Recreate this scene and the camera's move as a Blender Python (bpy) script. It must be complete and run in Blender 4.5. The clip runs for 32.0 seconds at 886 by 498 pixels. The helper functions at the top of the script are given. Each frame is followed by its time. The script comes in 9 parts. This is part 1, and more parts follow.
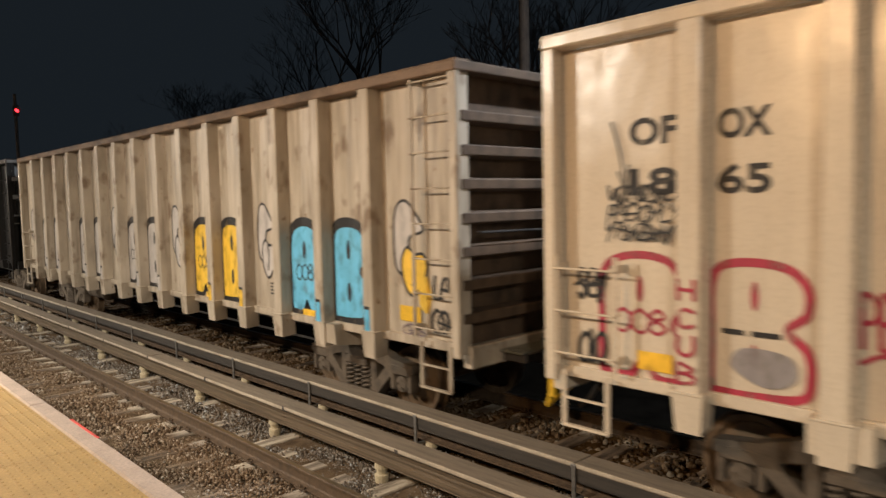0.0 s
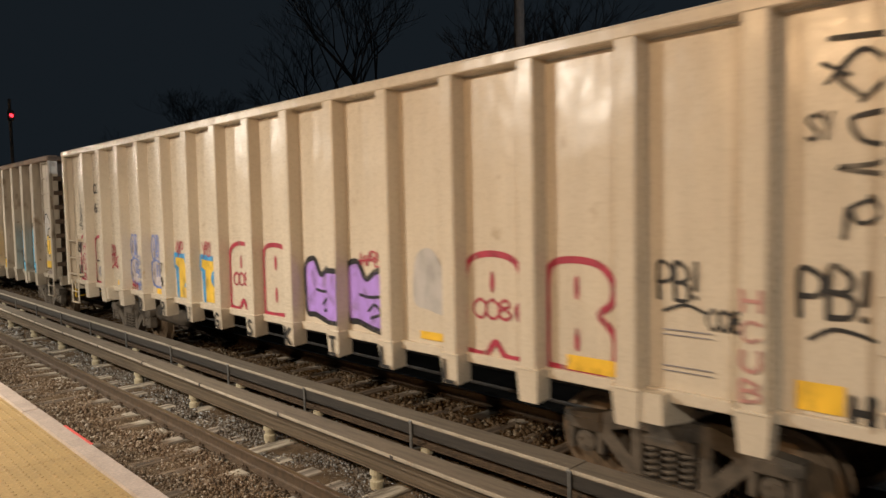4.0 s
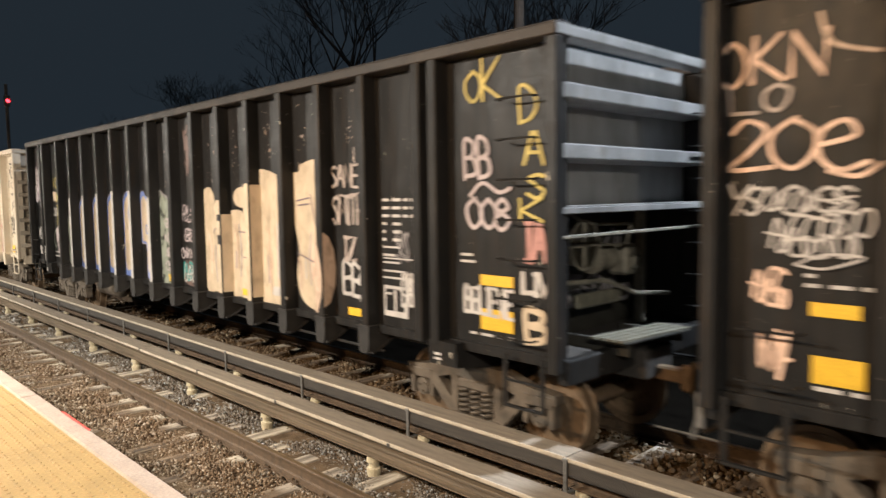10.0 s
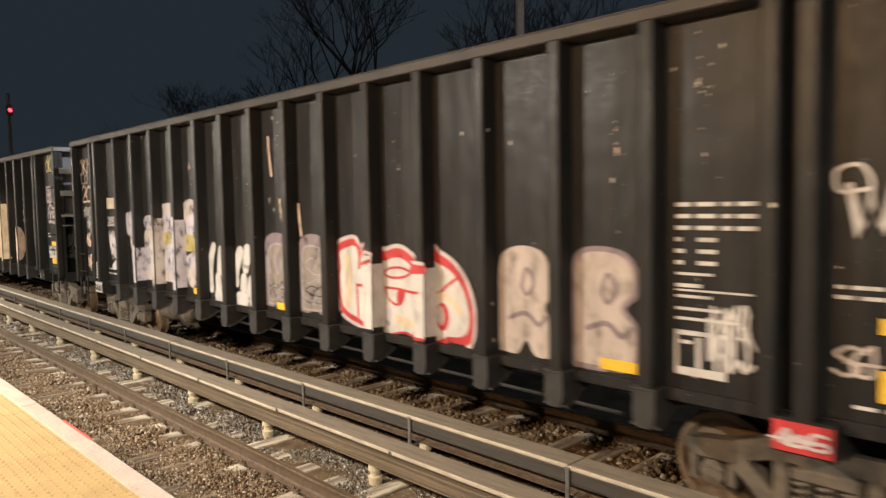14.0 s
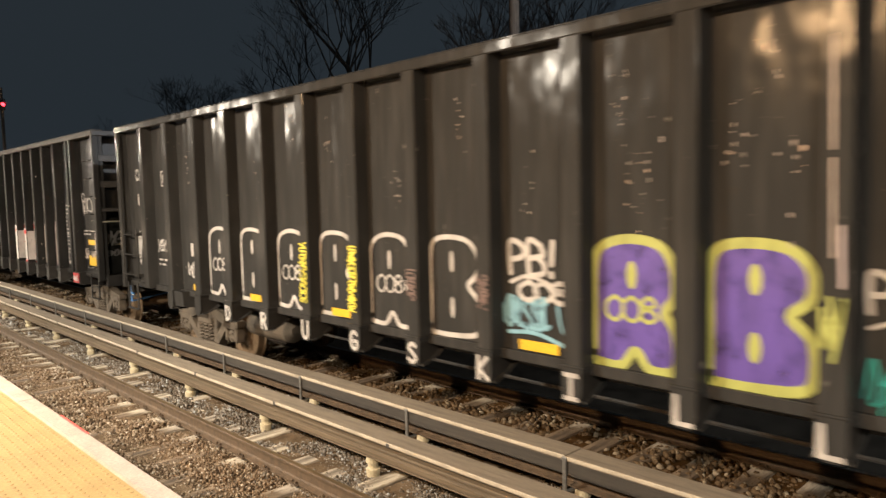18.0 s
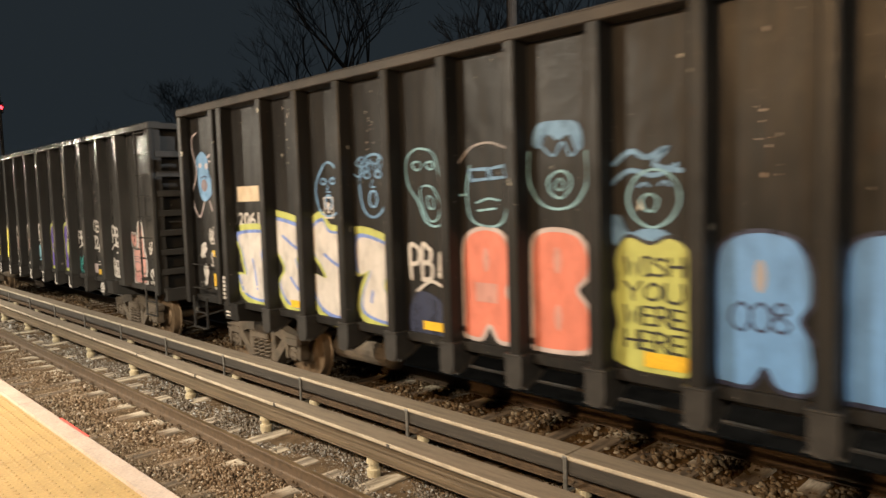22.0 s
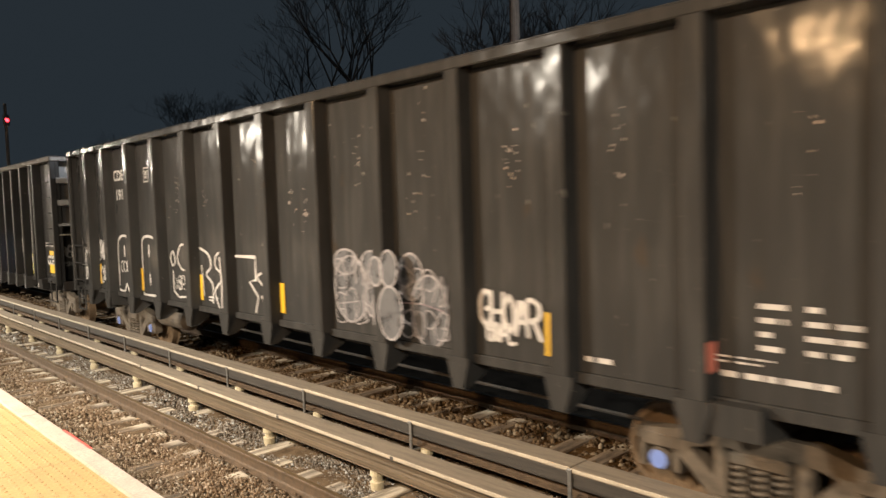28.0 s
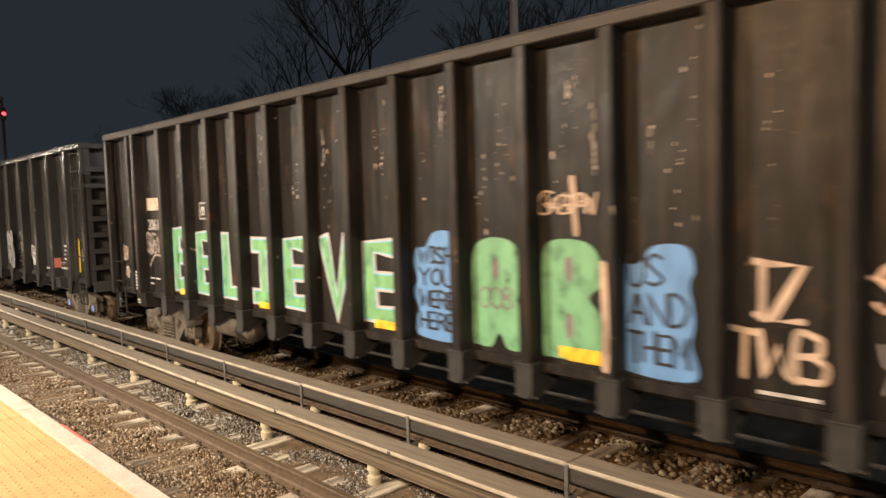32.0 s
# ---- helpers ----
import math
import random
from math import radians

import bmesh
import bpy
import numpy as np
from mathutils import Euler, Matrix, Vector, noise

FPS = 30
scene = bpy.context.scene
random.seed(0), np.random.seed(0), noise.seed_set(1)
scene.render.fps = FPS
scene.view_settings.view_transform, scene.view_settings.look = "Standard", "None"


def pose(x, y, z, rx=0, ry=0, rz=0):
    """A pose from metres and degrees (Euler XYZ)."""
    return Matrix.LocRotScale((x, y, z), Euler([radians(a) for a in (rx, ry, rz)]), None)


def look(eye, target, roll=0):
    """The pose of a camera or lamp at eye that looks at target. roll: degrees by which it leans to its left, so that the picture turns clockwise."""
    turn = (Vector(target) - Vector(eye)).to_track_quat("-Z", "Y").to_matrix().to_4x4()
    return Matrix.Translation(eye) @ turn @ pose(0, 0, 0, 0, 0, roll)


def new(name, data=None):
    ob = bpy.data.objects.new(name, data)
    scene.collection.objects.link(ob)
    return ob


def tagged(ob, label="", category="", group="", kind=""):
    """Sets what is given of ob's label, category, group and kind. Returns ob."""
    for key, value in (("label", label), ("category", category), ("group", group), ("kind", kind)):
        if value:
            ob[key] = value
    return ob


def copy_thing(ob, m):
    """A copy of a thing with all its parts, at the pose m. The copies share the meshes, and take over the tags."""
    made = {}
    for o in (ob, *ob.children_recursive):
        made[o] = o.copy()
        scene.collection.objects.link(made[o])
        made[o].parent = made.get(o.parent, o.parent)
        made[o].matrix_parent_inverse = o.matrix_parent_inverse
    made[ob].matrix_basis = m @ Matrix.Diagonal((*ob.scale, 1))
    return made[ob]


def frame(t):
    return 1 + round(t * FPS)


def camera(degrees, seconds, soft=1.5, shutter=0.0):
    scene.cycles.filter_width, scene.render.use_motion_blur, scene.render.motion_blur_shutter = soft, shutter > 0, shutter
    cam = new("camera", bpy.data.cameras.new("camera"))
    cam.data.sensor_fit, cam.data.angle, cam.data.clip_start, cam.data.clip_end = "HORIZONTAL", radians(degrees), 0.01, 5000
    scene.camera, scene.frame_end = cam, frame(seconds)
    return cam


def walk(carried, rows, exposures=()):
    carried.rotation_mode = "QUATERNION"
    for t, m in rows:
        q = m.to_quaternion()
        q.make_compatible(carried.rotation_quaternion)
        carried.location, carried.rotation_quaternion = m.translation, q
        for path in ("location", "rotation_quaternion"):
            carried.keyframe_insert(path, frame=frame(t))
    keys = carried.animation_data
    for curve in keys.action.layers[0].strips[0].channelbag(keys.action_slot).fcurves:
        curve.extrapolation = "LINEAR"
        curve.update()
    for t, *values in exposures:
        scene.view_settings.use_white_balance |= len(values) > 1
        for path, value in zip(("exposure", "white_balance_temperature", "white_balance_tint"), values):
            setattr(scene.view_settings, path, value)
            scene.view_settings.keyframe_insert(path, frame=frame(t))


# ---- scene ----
# The eye stands on the platform; y runs along the track, x across it, z up from the rails.
EYE = 2.771
cam = camera(64.48, 32.0, soft=1.45, shutter=0.55)
TURNS = [(0.0, -43.61, -3.91, 1.22), (0.5, -43.74, -3.80, 1.19), (1.0, -43.84, -3.67, 1.12), (1.5, -43.93, -3.54, 1.09),
         (2.0, -43.98, -3.39, 0.99), (2.5, -43.94, -3.34, 0.96), (4.5, -44.03, -3.54, 1.28), (5.0, -44.15, -3.61, 1.39),
         (5.5, -44.29, -3.78, 1.40), (6.0, -44.30, -3.95, 1.36), (6.5, -44.27, -4.14, 1.33), (7.0, -44.25, -4.27, 1.33),
         (7.5, -44.22, -4.28, 1.22), (8.0, -44.19, -4.26, 1.11), (8.5, -44.19, -4.25, 1.04), (9.0, -44.15, -4.32, 0.98),
         (9.5, -44.11, -4.37, 0.86), (10.0, -44.12, -4.39, 0.81), (10.5, -44.24, -4.31, 0.88), (11.0, -44.33, -4.10, 0.98),
         (11.5, -44.38, -3.87, 1.05), (12.0, -44.37, -3.68, 1.04), (12.5, -44.32, -3.63, 1.05), (13.0, -44.23, -3.64, 1.03),
         (13.5, -44.11, -3.70, 1.05), (14.0, -44.03, -3.78, 0.99), (14.5, -43.93, -3.85, 0.89), (16.5, -43.99, -4.32, 1.35),
         (17.0, -44.16, -4.38, 1.29), (17.5, -44.27, -4.40, 1.31), (18.0, -44.37, -4.41, 1.32), (18.5, -44.43, -4.35, 1.31),
         (19.0, -44.43, -4.22, 1.32), (19.5, -44.39, -4.09, 1.28), (20.0, -44.33, -4.01, 1.29), (20.5, -44.34, -4.03, 1.31),
         (21.0, -44.37, -4.14, 1.42), (21.5, -44.38, -4.25, 1.49), (22.0, -44.47, -4.40, 1.70), (22.5, -44.55, -4.45, 1.78),
         (23.0, -44.57, -4.44, 1.80), (23.5, -44.60, -4.46, 1.78), (24.0, -44.61, -4.47, 1.74), (24.5, -44.61, -4.45, 1.68),
         (26.5, -44.63, -3.85, 1.56), (27.0, -44.49, -3.64, 1.59), (27.5, -44.33, -3.52, 1.68), (28.0, -44.18, -3.45, 1.77),
         (28.5, -44.13, -3.44, 1.88), (29.0, -44.10, -3.42, 2.00), (29.5, -44.12, -3.44, 1.87), (30.0, -44.17, -3.53, 1.88),
         (30.5, -44.25, -3.69, 1.79), (31.0, -44.28, -3.78, 1.68), (31.5, -44.31, -3.84, 1.65), (32.0, -44.35, -3.85, 1.60)]
walk(cam, [(t, pose(0, 0, EYE, 90 + pitch, roll, yaw)) for t, yaw, pitch, roll in TURNS],
     exposures=[(0.0, -0.36, 5650, 8), (2.0, -0.42, 5540, 7), (5.0, -0.50, 5440, 6), (6.5, -0.02, 5320, 5), (9.0, 0.38, 5330, 6), (11.0, 0.54, 5440, 6), (14.0, 0.55, 5540, 6), (17.0, 0.72, 5820, 7), (20.0, 0.72, 5640, 5), (22.0, 0.42, 5850, 5), (24.0, 0.66, 5830, 7), (28.0, 0.76, 5690, 6), (30.0, 0.80, 5790, 7), (32.0, 0.68, 5890, 9)])

# ---- world and lamps: night, a dim town sky, warm platform lamps behind the eye
world = bpy.data.worlds.new("night")
scene.world = world
world.use_nodes = True
world.node_tree.nodes["Background"].inputs[0].default_value = (0.55, 0.655, 0.735, 1)
world.node_tree.nodes["Background"].inputs[1].default_value = 0.023


def lamp(name, place, target, power, colour, size):
    data = bpy.data.lights.new(name, "AREA")
    data.shape, data.size, data.energy, data.color = "DISK", size, power, colour
    ob = new(name, data)
    ob.matrix_world = look(place, target)
    return ob


LAMPS = [(-3.0, 10.1, 2250), (-3.0, 24.0, 2400), (-3.0, 38.0, 1900), (-3.0, 52.0, 1600), (-3.0, -4.5, 1450)]
for lx, ly, power in LAMPS:
    lamp("platform_light", (lx, ly, 5.9), (lx + 0.15, ly, 1.2), power * 1.08, (1.0, 0.805, 0.59), 0.5)
lamp("sodium_light", (-4.0, 4.5, 5.9), (3.5, 3.0, 1.5), 480, (1.0, 0.56, 0.24), 0.25)
lamp("street_light", (10.2, 0.4, 11.0), (7.0, 3.0, 3.0), 3000, (1.0, 0.96, 0.92), 0.5)


# ---- materials
def nodes_of(name, rough=0.6, metal=0.0):
    m = bpy.data.materials.new(name)
    m.use_nodes = True
    b = m.node_tree.nodes["Principled BSDF"]
    b.inputs["Roughness"].default_value, b.inputs["Metallic"].default_value = rough, metal
    return m, m.node_tree.nodes, m.node_tree.links, b


def noise_node(n, l, scale, detail=4.0, stretch=(1, 1, 1), coords="Object", own=False):
    tc, mp, t = n.new("ShaderNodeTexCoord"), n.new("ShaderNodeMapping"), n.new("ShaderNodeTexNoise")
    mp.inputs["Scale"].default_value = stretch
    t.inputs["Scale"].default_value, t.inputs["Detail"].default_value = scale, detail
    l.new(tc.outputs[coords], mp.inputs["Vector"])
    if own:
        info, far = n.new("ShaderNodeObjectInfo"), n.new("ShaderNodeCombineXYZ")
        big = n.new("ShaderNodeMath")
        big.operation, big.inputs[1].default_value = "MULTIPLY", 90.0
        l.new(info.outputs["Random"], big.inputs[0])
        l.new(big.outputs[0], far.inputs["Y"])
        l.new(big.outputs[0], far.inputs["Z"])
        l.new(far.outputs[0], mp.inputs["Location"])
    l.new(mp.outputs["Vector"], t.inputs["Vector"])
    return t.outputs["Fac"]


def ramp(n, l, fac, stops):
    r = n.new("ShaderNodeValToRGB")
    r.color_ramp.elements[0].position, r.color_ramp.elements[0].color = stops[0][0], (*stops[0][1], 1)
    r.color_ramp.elements[1].position, r.color_ramp.elements[1].color = stops[-1][0], (*stops[-1][1], 1)
    for p, c in stops[1:-1]:
        r.color_ramp.elements.new(p).color = (*c, 1)
    l.new(fac, r.inputs["Fac"])
    return r.outputs["Color"]


def mix(n, l, fac, a, b, mode="MIX"):
    m = n.new("ShaderNodeMix")
    m.data_type, m.blend_type = "RGBA", mode
    for sock, v in ((m.inputs[0], fac), (m.inputs[6], a), (m.inputs[7], b)):
        if isinstance(v, (int, float)):
            sock.default_value = v
        elif isinstance(v, tuple):
            sock.default_value = (*v, 1)
        else:
            l.new(v, sock)
    return m.outputs[2]


def bump(n, l, b, height, strength, distance=0.01):
    k = n.new("ShaderNodeBump")
    k.inputs["Strength"].default_value, k.inputs["Distance"].default_value = strength, distance
    l.new(height, k.inputs["Height"])
    l.new(k.outputs["Normal"], b.inputs["Normal"])


def plain(name, colour, rough=0.6, metal=0.0, vary=0.35, scale=9.0, stretch=(1, 1, 1), relief=0.15, fine=60.0):
    """A base colour with stains at one scale and grain at another."""
    m, n, l, b = nodes_of(name, rough, metal)
    dark = tuple(c * (1 - vary) for c in colour)
    light = tuple(min(1, c * (1 + vary * 0.6)) for c in colour)
    a = ramp(n, l, noise_node(n, l, scale, 5, stretch), [(0.3, dark), (0.52, colour), (0.75, light)])
    g = noise_node(n, l, fine, 3, stretch)
    grain = ramp(n, l, g, [(0.3, (0.75, 0.75, 0.75)), (0.7, (1, 1, 1))])
    info = n.new("ShaderNodeObjectInfo")
    tone = ramp(n, l, info.outputs["Random"], [(0, (0.86, 0.86, 0.86)), (1, (1, 1, 1))])
    c = mix(n, l, 1.0, mix(n, l, 1.0, a, grain, "MULTIPLY"), tone, "MULTIPLY")
    l.new(c, b.inputs["Base Color"])
    bump(n, l, b, g, relief)
    return m


def car_paint(name, colour, rust, dust, rough, wear=0.5, chips=(0.6, 0.55, 0.45), chip_at=0.73, streaky=0.72, runs=0.55, dents=0.42):
    """Steel car paint: streaks that run down, rust patches, pale scrapes, shallow dents."""
    m, n, l, b = nodes_of(name, rough)
    streak = noise_node(n, l, 2.6, 6, (1, 3.0, 0.35), own=True)
    base = ramp(n, l, streak, [(0.32, tuple(c * streaky for c in colour)), (0.5, colour), (0.74, dust)])
    patch = noise_node(n, l, 3.4, 8, (1, 1, 0.7), own=True)
    base = mix(n, l, ramp(n, l, patch, [(0.70 - 0.08 * wear, (0, 0, 0)), (0.80 - 0.06 * wear, (0.8, 0.8, 0.8))]), base, rust)
    scrape = noise_node(n, l, 11.0, 5, (1, 1.0, 0.5), own=True)
    base = mix(n, l, ramp(n, l, scrape, [(chip_at, (0, 0, 0)), (chip_at + 0.02, (0.85, 0.85, 0.85))]), base, chips)
    speck = noise_node(n, l, 27.0, 6, (1, 1.2, 0.8), own=True)
    base = mix(n, l, ramp(n, l, speck, [(0.72, (0, 0, 0)), (0.75, (0.45, 0.45, 0.45))]), base, chips)
    run = noise_node(n, l, 9.0, 5, (1, 2.2, 0.10), own=True)
    base = mix(n, l, ramp(n, l, run, [(0.56, (0, 0, 0)), (0.74, (runs,) * 3)]), base, rust)
    l.new(base, b.inputs["Base Color"])
    fine = noise_node(n, l, 35.0, 3)
    l.new(ramp(n, l, fine, [(0.3, (rough * 0.85,) * 3), (0.7, (min(1, rough * 1.2),) * 3)]), b.inputs["Roughness"])
    dent = noise_node(n, l, 1.6, 2, (1, 1.0, 0.7), own=True)
    b.inputs["Specular IOR Level"].default_value = 0.5 if colour[0] > 0.1 else 0.055 if rough < 0.3 else 0.5 if rough < 0.35 else 0.18
    bump(n, l, b, dent, dents, 0.10)
    return m


M = {}
M["black"] = car_paint("black_car_paint", (0.0165, 0.016, 0.0155), (0.030, 0.020, 0.013), (0.024, 0.022, 0.0195), 0.42)
M["black_gloss"] = car_paint("glossy_black_paint", (0.036, 0.035, 0.0335), (0.046, 0.036, 0.027), (0.050, 0.048, 0.045), 0.17, wear=0.3, chips=(0.22, 0.20, 0.17), chip_at=0.735, streaky=0.9, runs=0.25, dents=0.34)
M["black_worn"] = car_paint("worn_black_paint", (0.016, 0.0145, 0.013), (0.06, 0.032, 0.017), (0.034, 0.029, 0.025), 0.42, wear=0.9, chips=(0.30, 0.24, 0.17), chip_at=0.715)
M["cream"] = car_paint("cream_car_paint", (0.60, 0.52, 0.40), (0.34, 0.24, 0.13), (0.63, 0.55, 0.425), 0.28, wear=0.1, chips=(0.42, 0.33, 0.2), chip_at=0.79, streaky=0.95, runs=0.07, dents=0.3)
M["grey_cream"] = car_paint("weathered_cream_paint", (0.40, 0.345, 0.265), (0.14, 0.09, 0.05), (0.52, 0.46, 0.37), 0.42, wear=1.5, chips=(0.20, 0.13, 0.07), chip_at=0.70)
M["end_grey"] = car_paint("weathered_grey_end_steel", (0.20, 0.198, 0.194), (0.10, 0.08, 0.06), (0.27, 0.265, 0.26), 0.32, wear=0.7, chips=(0.35, 0.33, 0.30))
M["dusty"] = plain("dusty_black_steel", (0.029, 0.026, 0.023), 0.55, 0, 0.5, 7, relief=0.3)
M["iron"] = plain("truck_iron", (0.125, 0.100, 0.072), 0.75, 0.2, 0.5, 6, relief=0.4)
M["wheel"] = plain("rusty_wheel_steel", (0.19, 0.132, 0.078), 0.6, 0.4, 0.4, 8, relief=0.2)
M["dark"] = plain("dark_underframe", (0.04, 0.034, 0.028), 0.8, 0, 0.4, 5)
M["galv"] = plain("galvanised_steel", (0.30, 0.29, 0.27), 0.42, 0.7, 0.3, 10)
M["rail_head"] = plain("worn_rail_steel", (0.22, 0.16, 0.09), 0.4, 0.6, 0.3, 5, (1, 0.2, 1))
M["rail_side"] = plain("rusty_rail_steel", (0.088, 0.058, 0.032), 0.75, 0.2, 0.4, 12)
M["rusty_end"] = plain("rusty_brown_end_steel", (0.105, 0.068, 0.04), 0.7, 0, 0.55, 5, (1, 1, 0.6), 0.4)
M["brown_rail"] = plain("rust_stained_rail", (0.21, 0.14, 0.085), 0.65, 0, 0.5, 4, (1, 0.5, 1), 0.3)
M["grime"] = plain("greasy_end_steel", (0.030, 0.028, 0.022), 0.6, 0, 0.6, 4, relief=0.4)
M["gear"] = plain("dusty_brake_gear", (0.24, 0.22, 0.17), 0.6, 0, 0.55, 6, relief=0.3)
M["grating"] = plain("dusty_step_grating", (0.16, 0.15, 0.11), 0.65, 0, 0.4, 9, relief=0.3)
M["chord"] = plain("rusty_top_rail", (0.042, 0.034, 0.026), 0.6, 0, 0.45, 4, (1, 0.5, 1), 0.3)


def tie_wood(name, brown, pale):
    """Timber, dusty brown between the rails and bleached towards the ends."""
    m, n, l, b = nodes_of(name, 0.85)
    tc, sp = n.new("ShaderNodeTexCoord"), n.new("ShaderNodeSeparateXYZ")
    l.new(tc.outputs["Object"], sp.inputs[0])
    wob = n.new("ShaderNodeMath")
    wob.operation = "MULTIPLY_ADD"
    l.new(noise_node(n, l, 6, 4), wob.inputs[0])
    wob.inputs[1].default_value = 0.5
    l.new(sp.outputs["X"], wob.inputs[2])
    base = ramp(n, l, wob.outputs[0], [(0.62, brown), (0.9, pale)])
    dust = noise_node(n, l, 5, 6, (0.4, 2.5, 2.5))
    base = mix(n, l, 1.0, base, ramp(n, l, dust, [(0.36, (0.28, 0.26, 0.24)), (0.68, (1, 1, 1))]), "MULTIPLY")
    grain = noise_node(n, l, 34, 3, (0.3, 3, 3))
    l.new(mix(n, l, 1.0, base, ramp(n, l, grain, [(0.3, (0.65, 0.62, 0.6)), (0.7, (1, 1, 1))]), "MULTIPLY"), b.inputs["Base Color"])
    bump(n, l, b, grain, 0.5)
    return m


M["tie"] = tie_wood("weathered_timber_tie", (0.20, 0.145, 0.09), (0.50, 0.45, 0.37))
M["tie_pale"] = tie_wood("bleached_timber_tie", (0.23, 0.17, 0.11), (0.66, 0.60, 0.48))
M["ballast"] = plain("crushed_stone", (0.19, 0.16, 0.13), 0.9, 0, 0.6, 14, relief=0.6)
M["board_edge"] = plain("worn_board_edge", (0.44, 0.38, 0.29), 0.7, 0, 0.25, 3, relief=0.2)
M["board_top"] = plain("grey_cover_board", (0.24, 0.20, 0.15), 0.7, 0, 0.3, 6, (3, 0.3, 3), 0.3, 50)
# Dark wood, coloured darker still for the shade that overhead light leaves on it.
M["board_side"] = plain("weathered_shaded_board", (0.040, 0.033, 0.025), 0.75, 0, 0.6, 7, (3, 0.25, 6), 0.6, 45)
M["conductor"] = plain("streaked_conductor_steel", (0.145, 0.108, 0.066), 0.6, 0.15, 0.5, 6, (6, 0.12, 8), 0.4)
M["insulator"] = plain("porcelain_insulator", (0.50, 0.44, 0.30), 0.35, 0, 0.25, 12)
M["concrete"] = plain("pale_edge_concrete", (0.33, 0.26, 0.20), 0.8, 0, 0.18, 5, relief=0.3)
M["tactile"] = plain("yellow_tactile_tile", (0.33, 0.22, 0.078), 0.6, 0, 0.14, 4, relief=0.1)
M["yellow"] = plain("yellow_reflective_sheet", (0.80, 0.50, 0.02), 0.45, 0, 0.12, 15)
M["blue_paint"] = plain("blue_lever_paint", (0.10, 0.26, 0.60), 0.5, 0, 0.3, 8)
M["red"] = plain("red_paint", (0.50, 0.06, 0.04), 0.6, 0, 0.25, 8)


def bed_dirt():
    m, n, l, b = nodes_of("dusty_bed", 0.95)
    b.inputs["Specular IOR Level"].default_value = 0.0
    g = noise_node(n, l, 90, 3)
    c = ramp(n, l, noise_node(n, l, 4, 5), [(0.3, (0.075, 0.054, 0.034)), (0.55, (0.15, 0.108, 0.068)), (0.75, (0.20, 0.15, 0.10))])
    c = mix(n, l, 1.0, c, ramp(n, l, g, [(0.3, (0.6, 0.6, 0.6)), (0.7, (1, 1, 1))]), "MULTIPLY")
    # The train's shade put into the colour: the bed darkens across x towards it.
    tc, sp, train_shade = n.new("ShaderNodeTexCoord"), n.new("ShaderNodeSeparateXYZ"), n.new("ShaderNodeMapRange")
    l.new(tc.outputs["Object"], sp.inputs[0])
    train_shade.inputs["From Min"].default_value, train_shade.inputs["From Max"].default_value = 5.2, 5.9
    l.new(sp.outputs["X"], train_shade.inputs["Value"])
    l.new(mix(n, l, train_shade.outputs["Result"], c, mix(n, l, 1.0, c, (0.50, 0.385, 0.235), "MULTIPLY")), b.inputs["Base Color"])
    bump(n, l, b, g, 0.8)
    return m


M["dirt"] = bed_dirt()
# Nearly black: the unlit dark around the train is put into this colour.
M["ground"] = plain("unlit_cinders", (0.005, 0.0043, 0.0034), 0.95, 0, 0.5, 3, relief=0.5)
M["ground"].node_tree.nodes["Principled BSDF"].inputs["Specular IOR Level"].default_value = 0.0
M["bark"] = plain("bare_bark", (0.032, 0.028, 0.025), 0.95, 0, 0.4, 8)
M["pole"] = plain("dark_timber_pole", (0.07, 0.055, 0.042), 0.9, 0, 0.4, 6)
M["wall"] = plain("cream_siding", (0.62, 0.55, 0.42), 0.7, 0, 0.15, 4)
M["white"] = plain("white_paint", (0.75, 0.72, 0.66), 0.6, 0, 0.18, 9)


def glow(name, colour, strength):
    m, n, l, b = nodes_of(name)
    b.inputs["Base Color"].default_value = (*colour, 1)
    b.inputs["Emission Color"].default_value = (*colour, 1)
    b.inputs["Emission Strength"].default_value = strength
    return m


M["red_lens"] = glow("lit_red_lens", (1.0, 0.03, 0.04), 5)
M["lamp_glass"] = glow("lit_lamp_glass", (1.0, 0.80, 0.52), 60)
M["sodium_glass"] = glow("lit_sodium_glass", (1.0, 0.5, 0.12), 60)


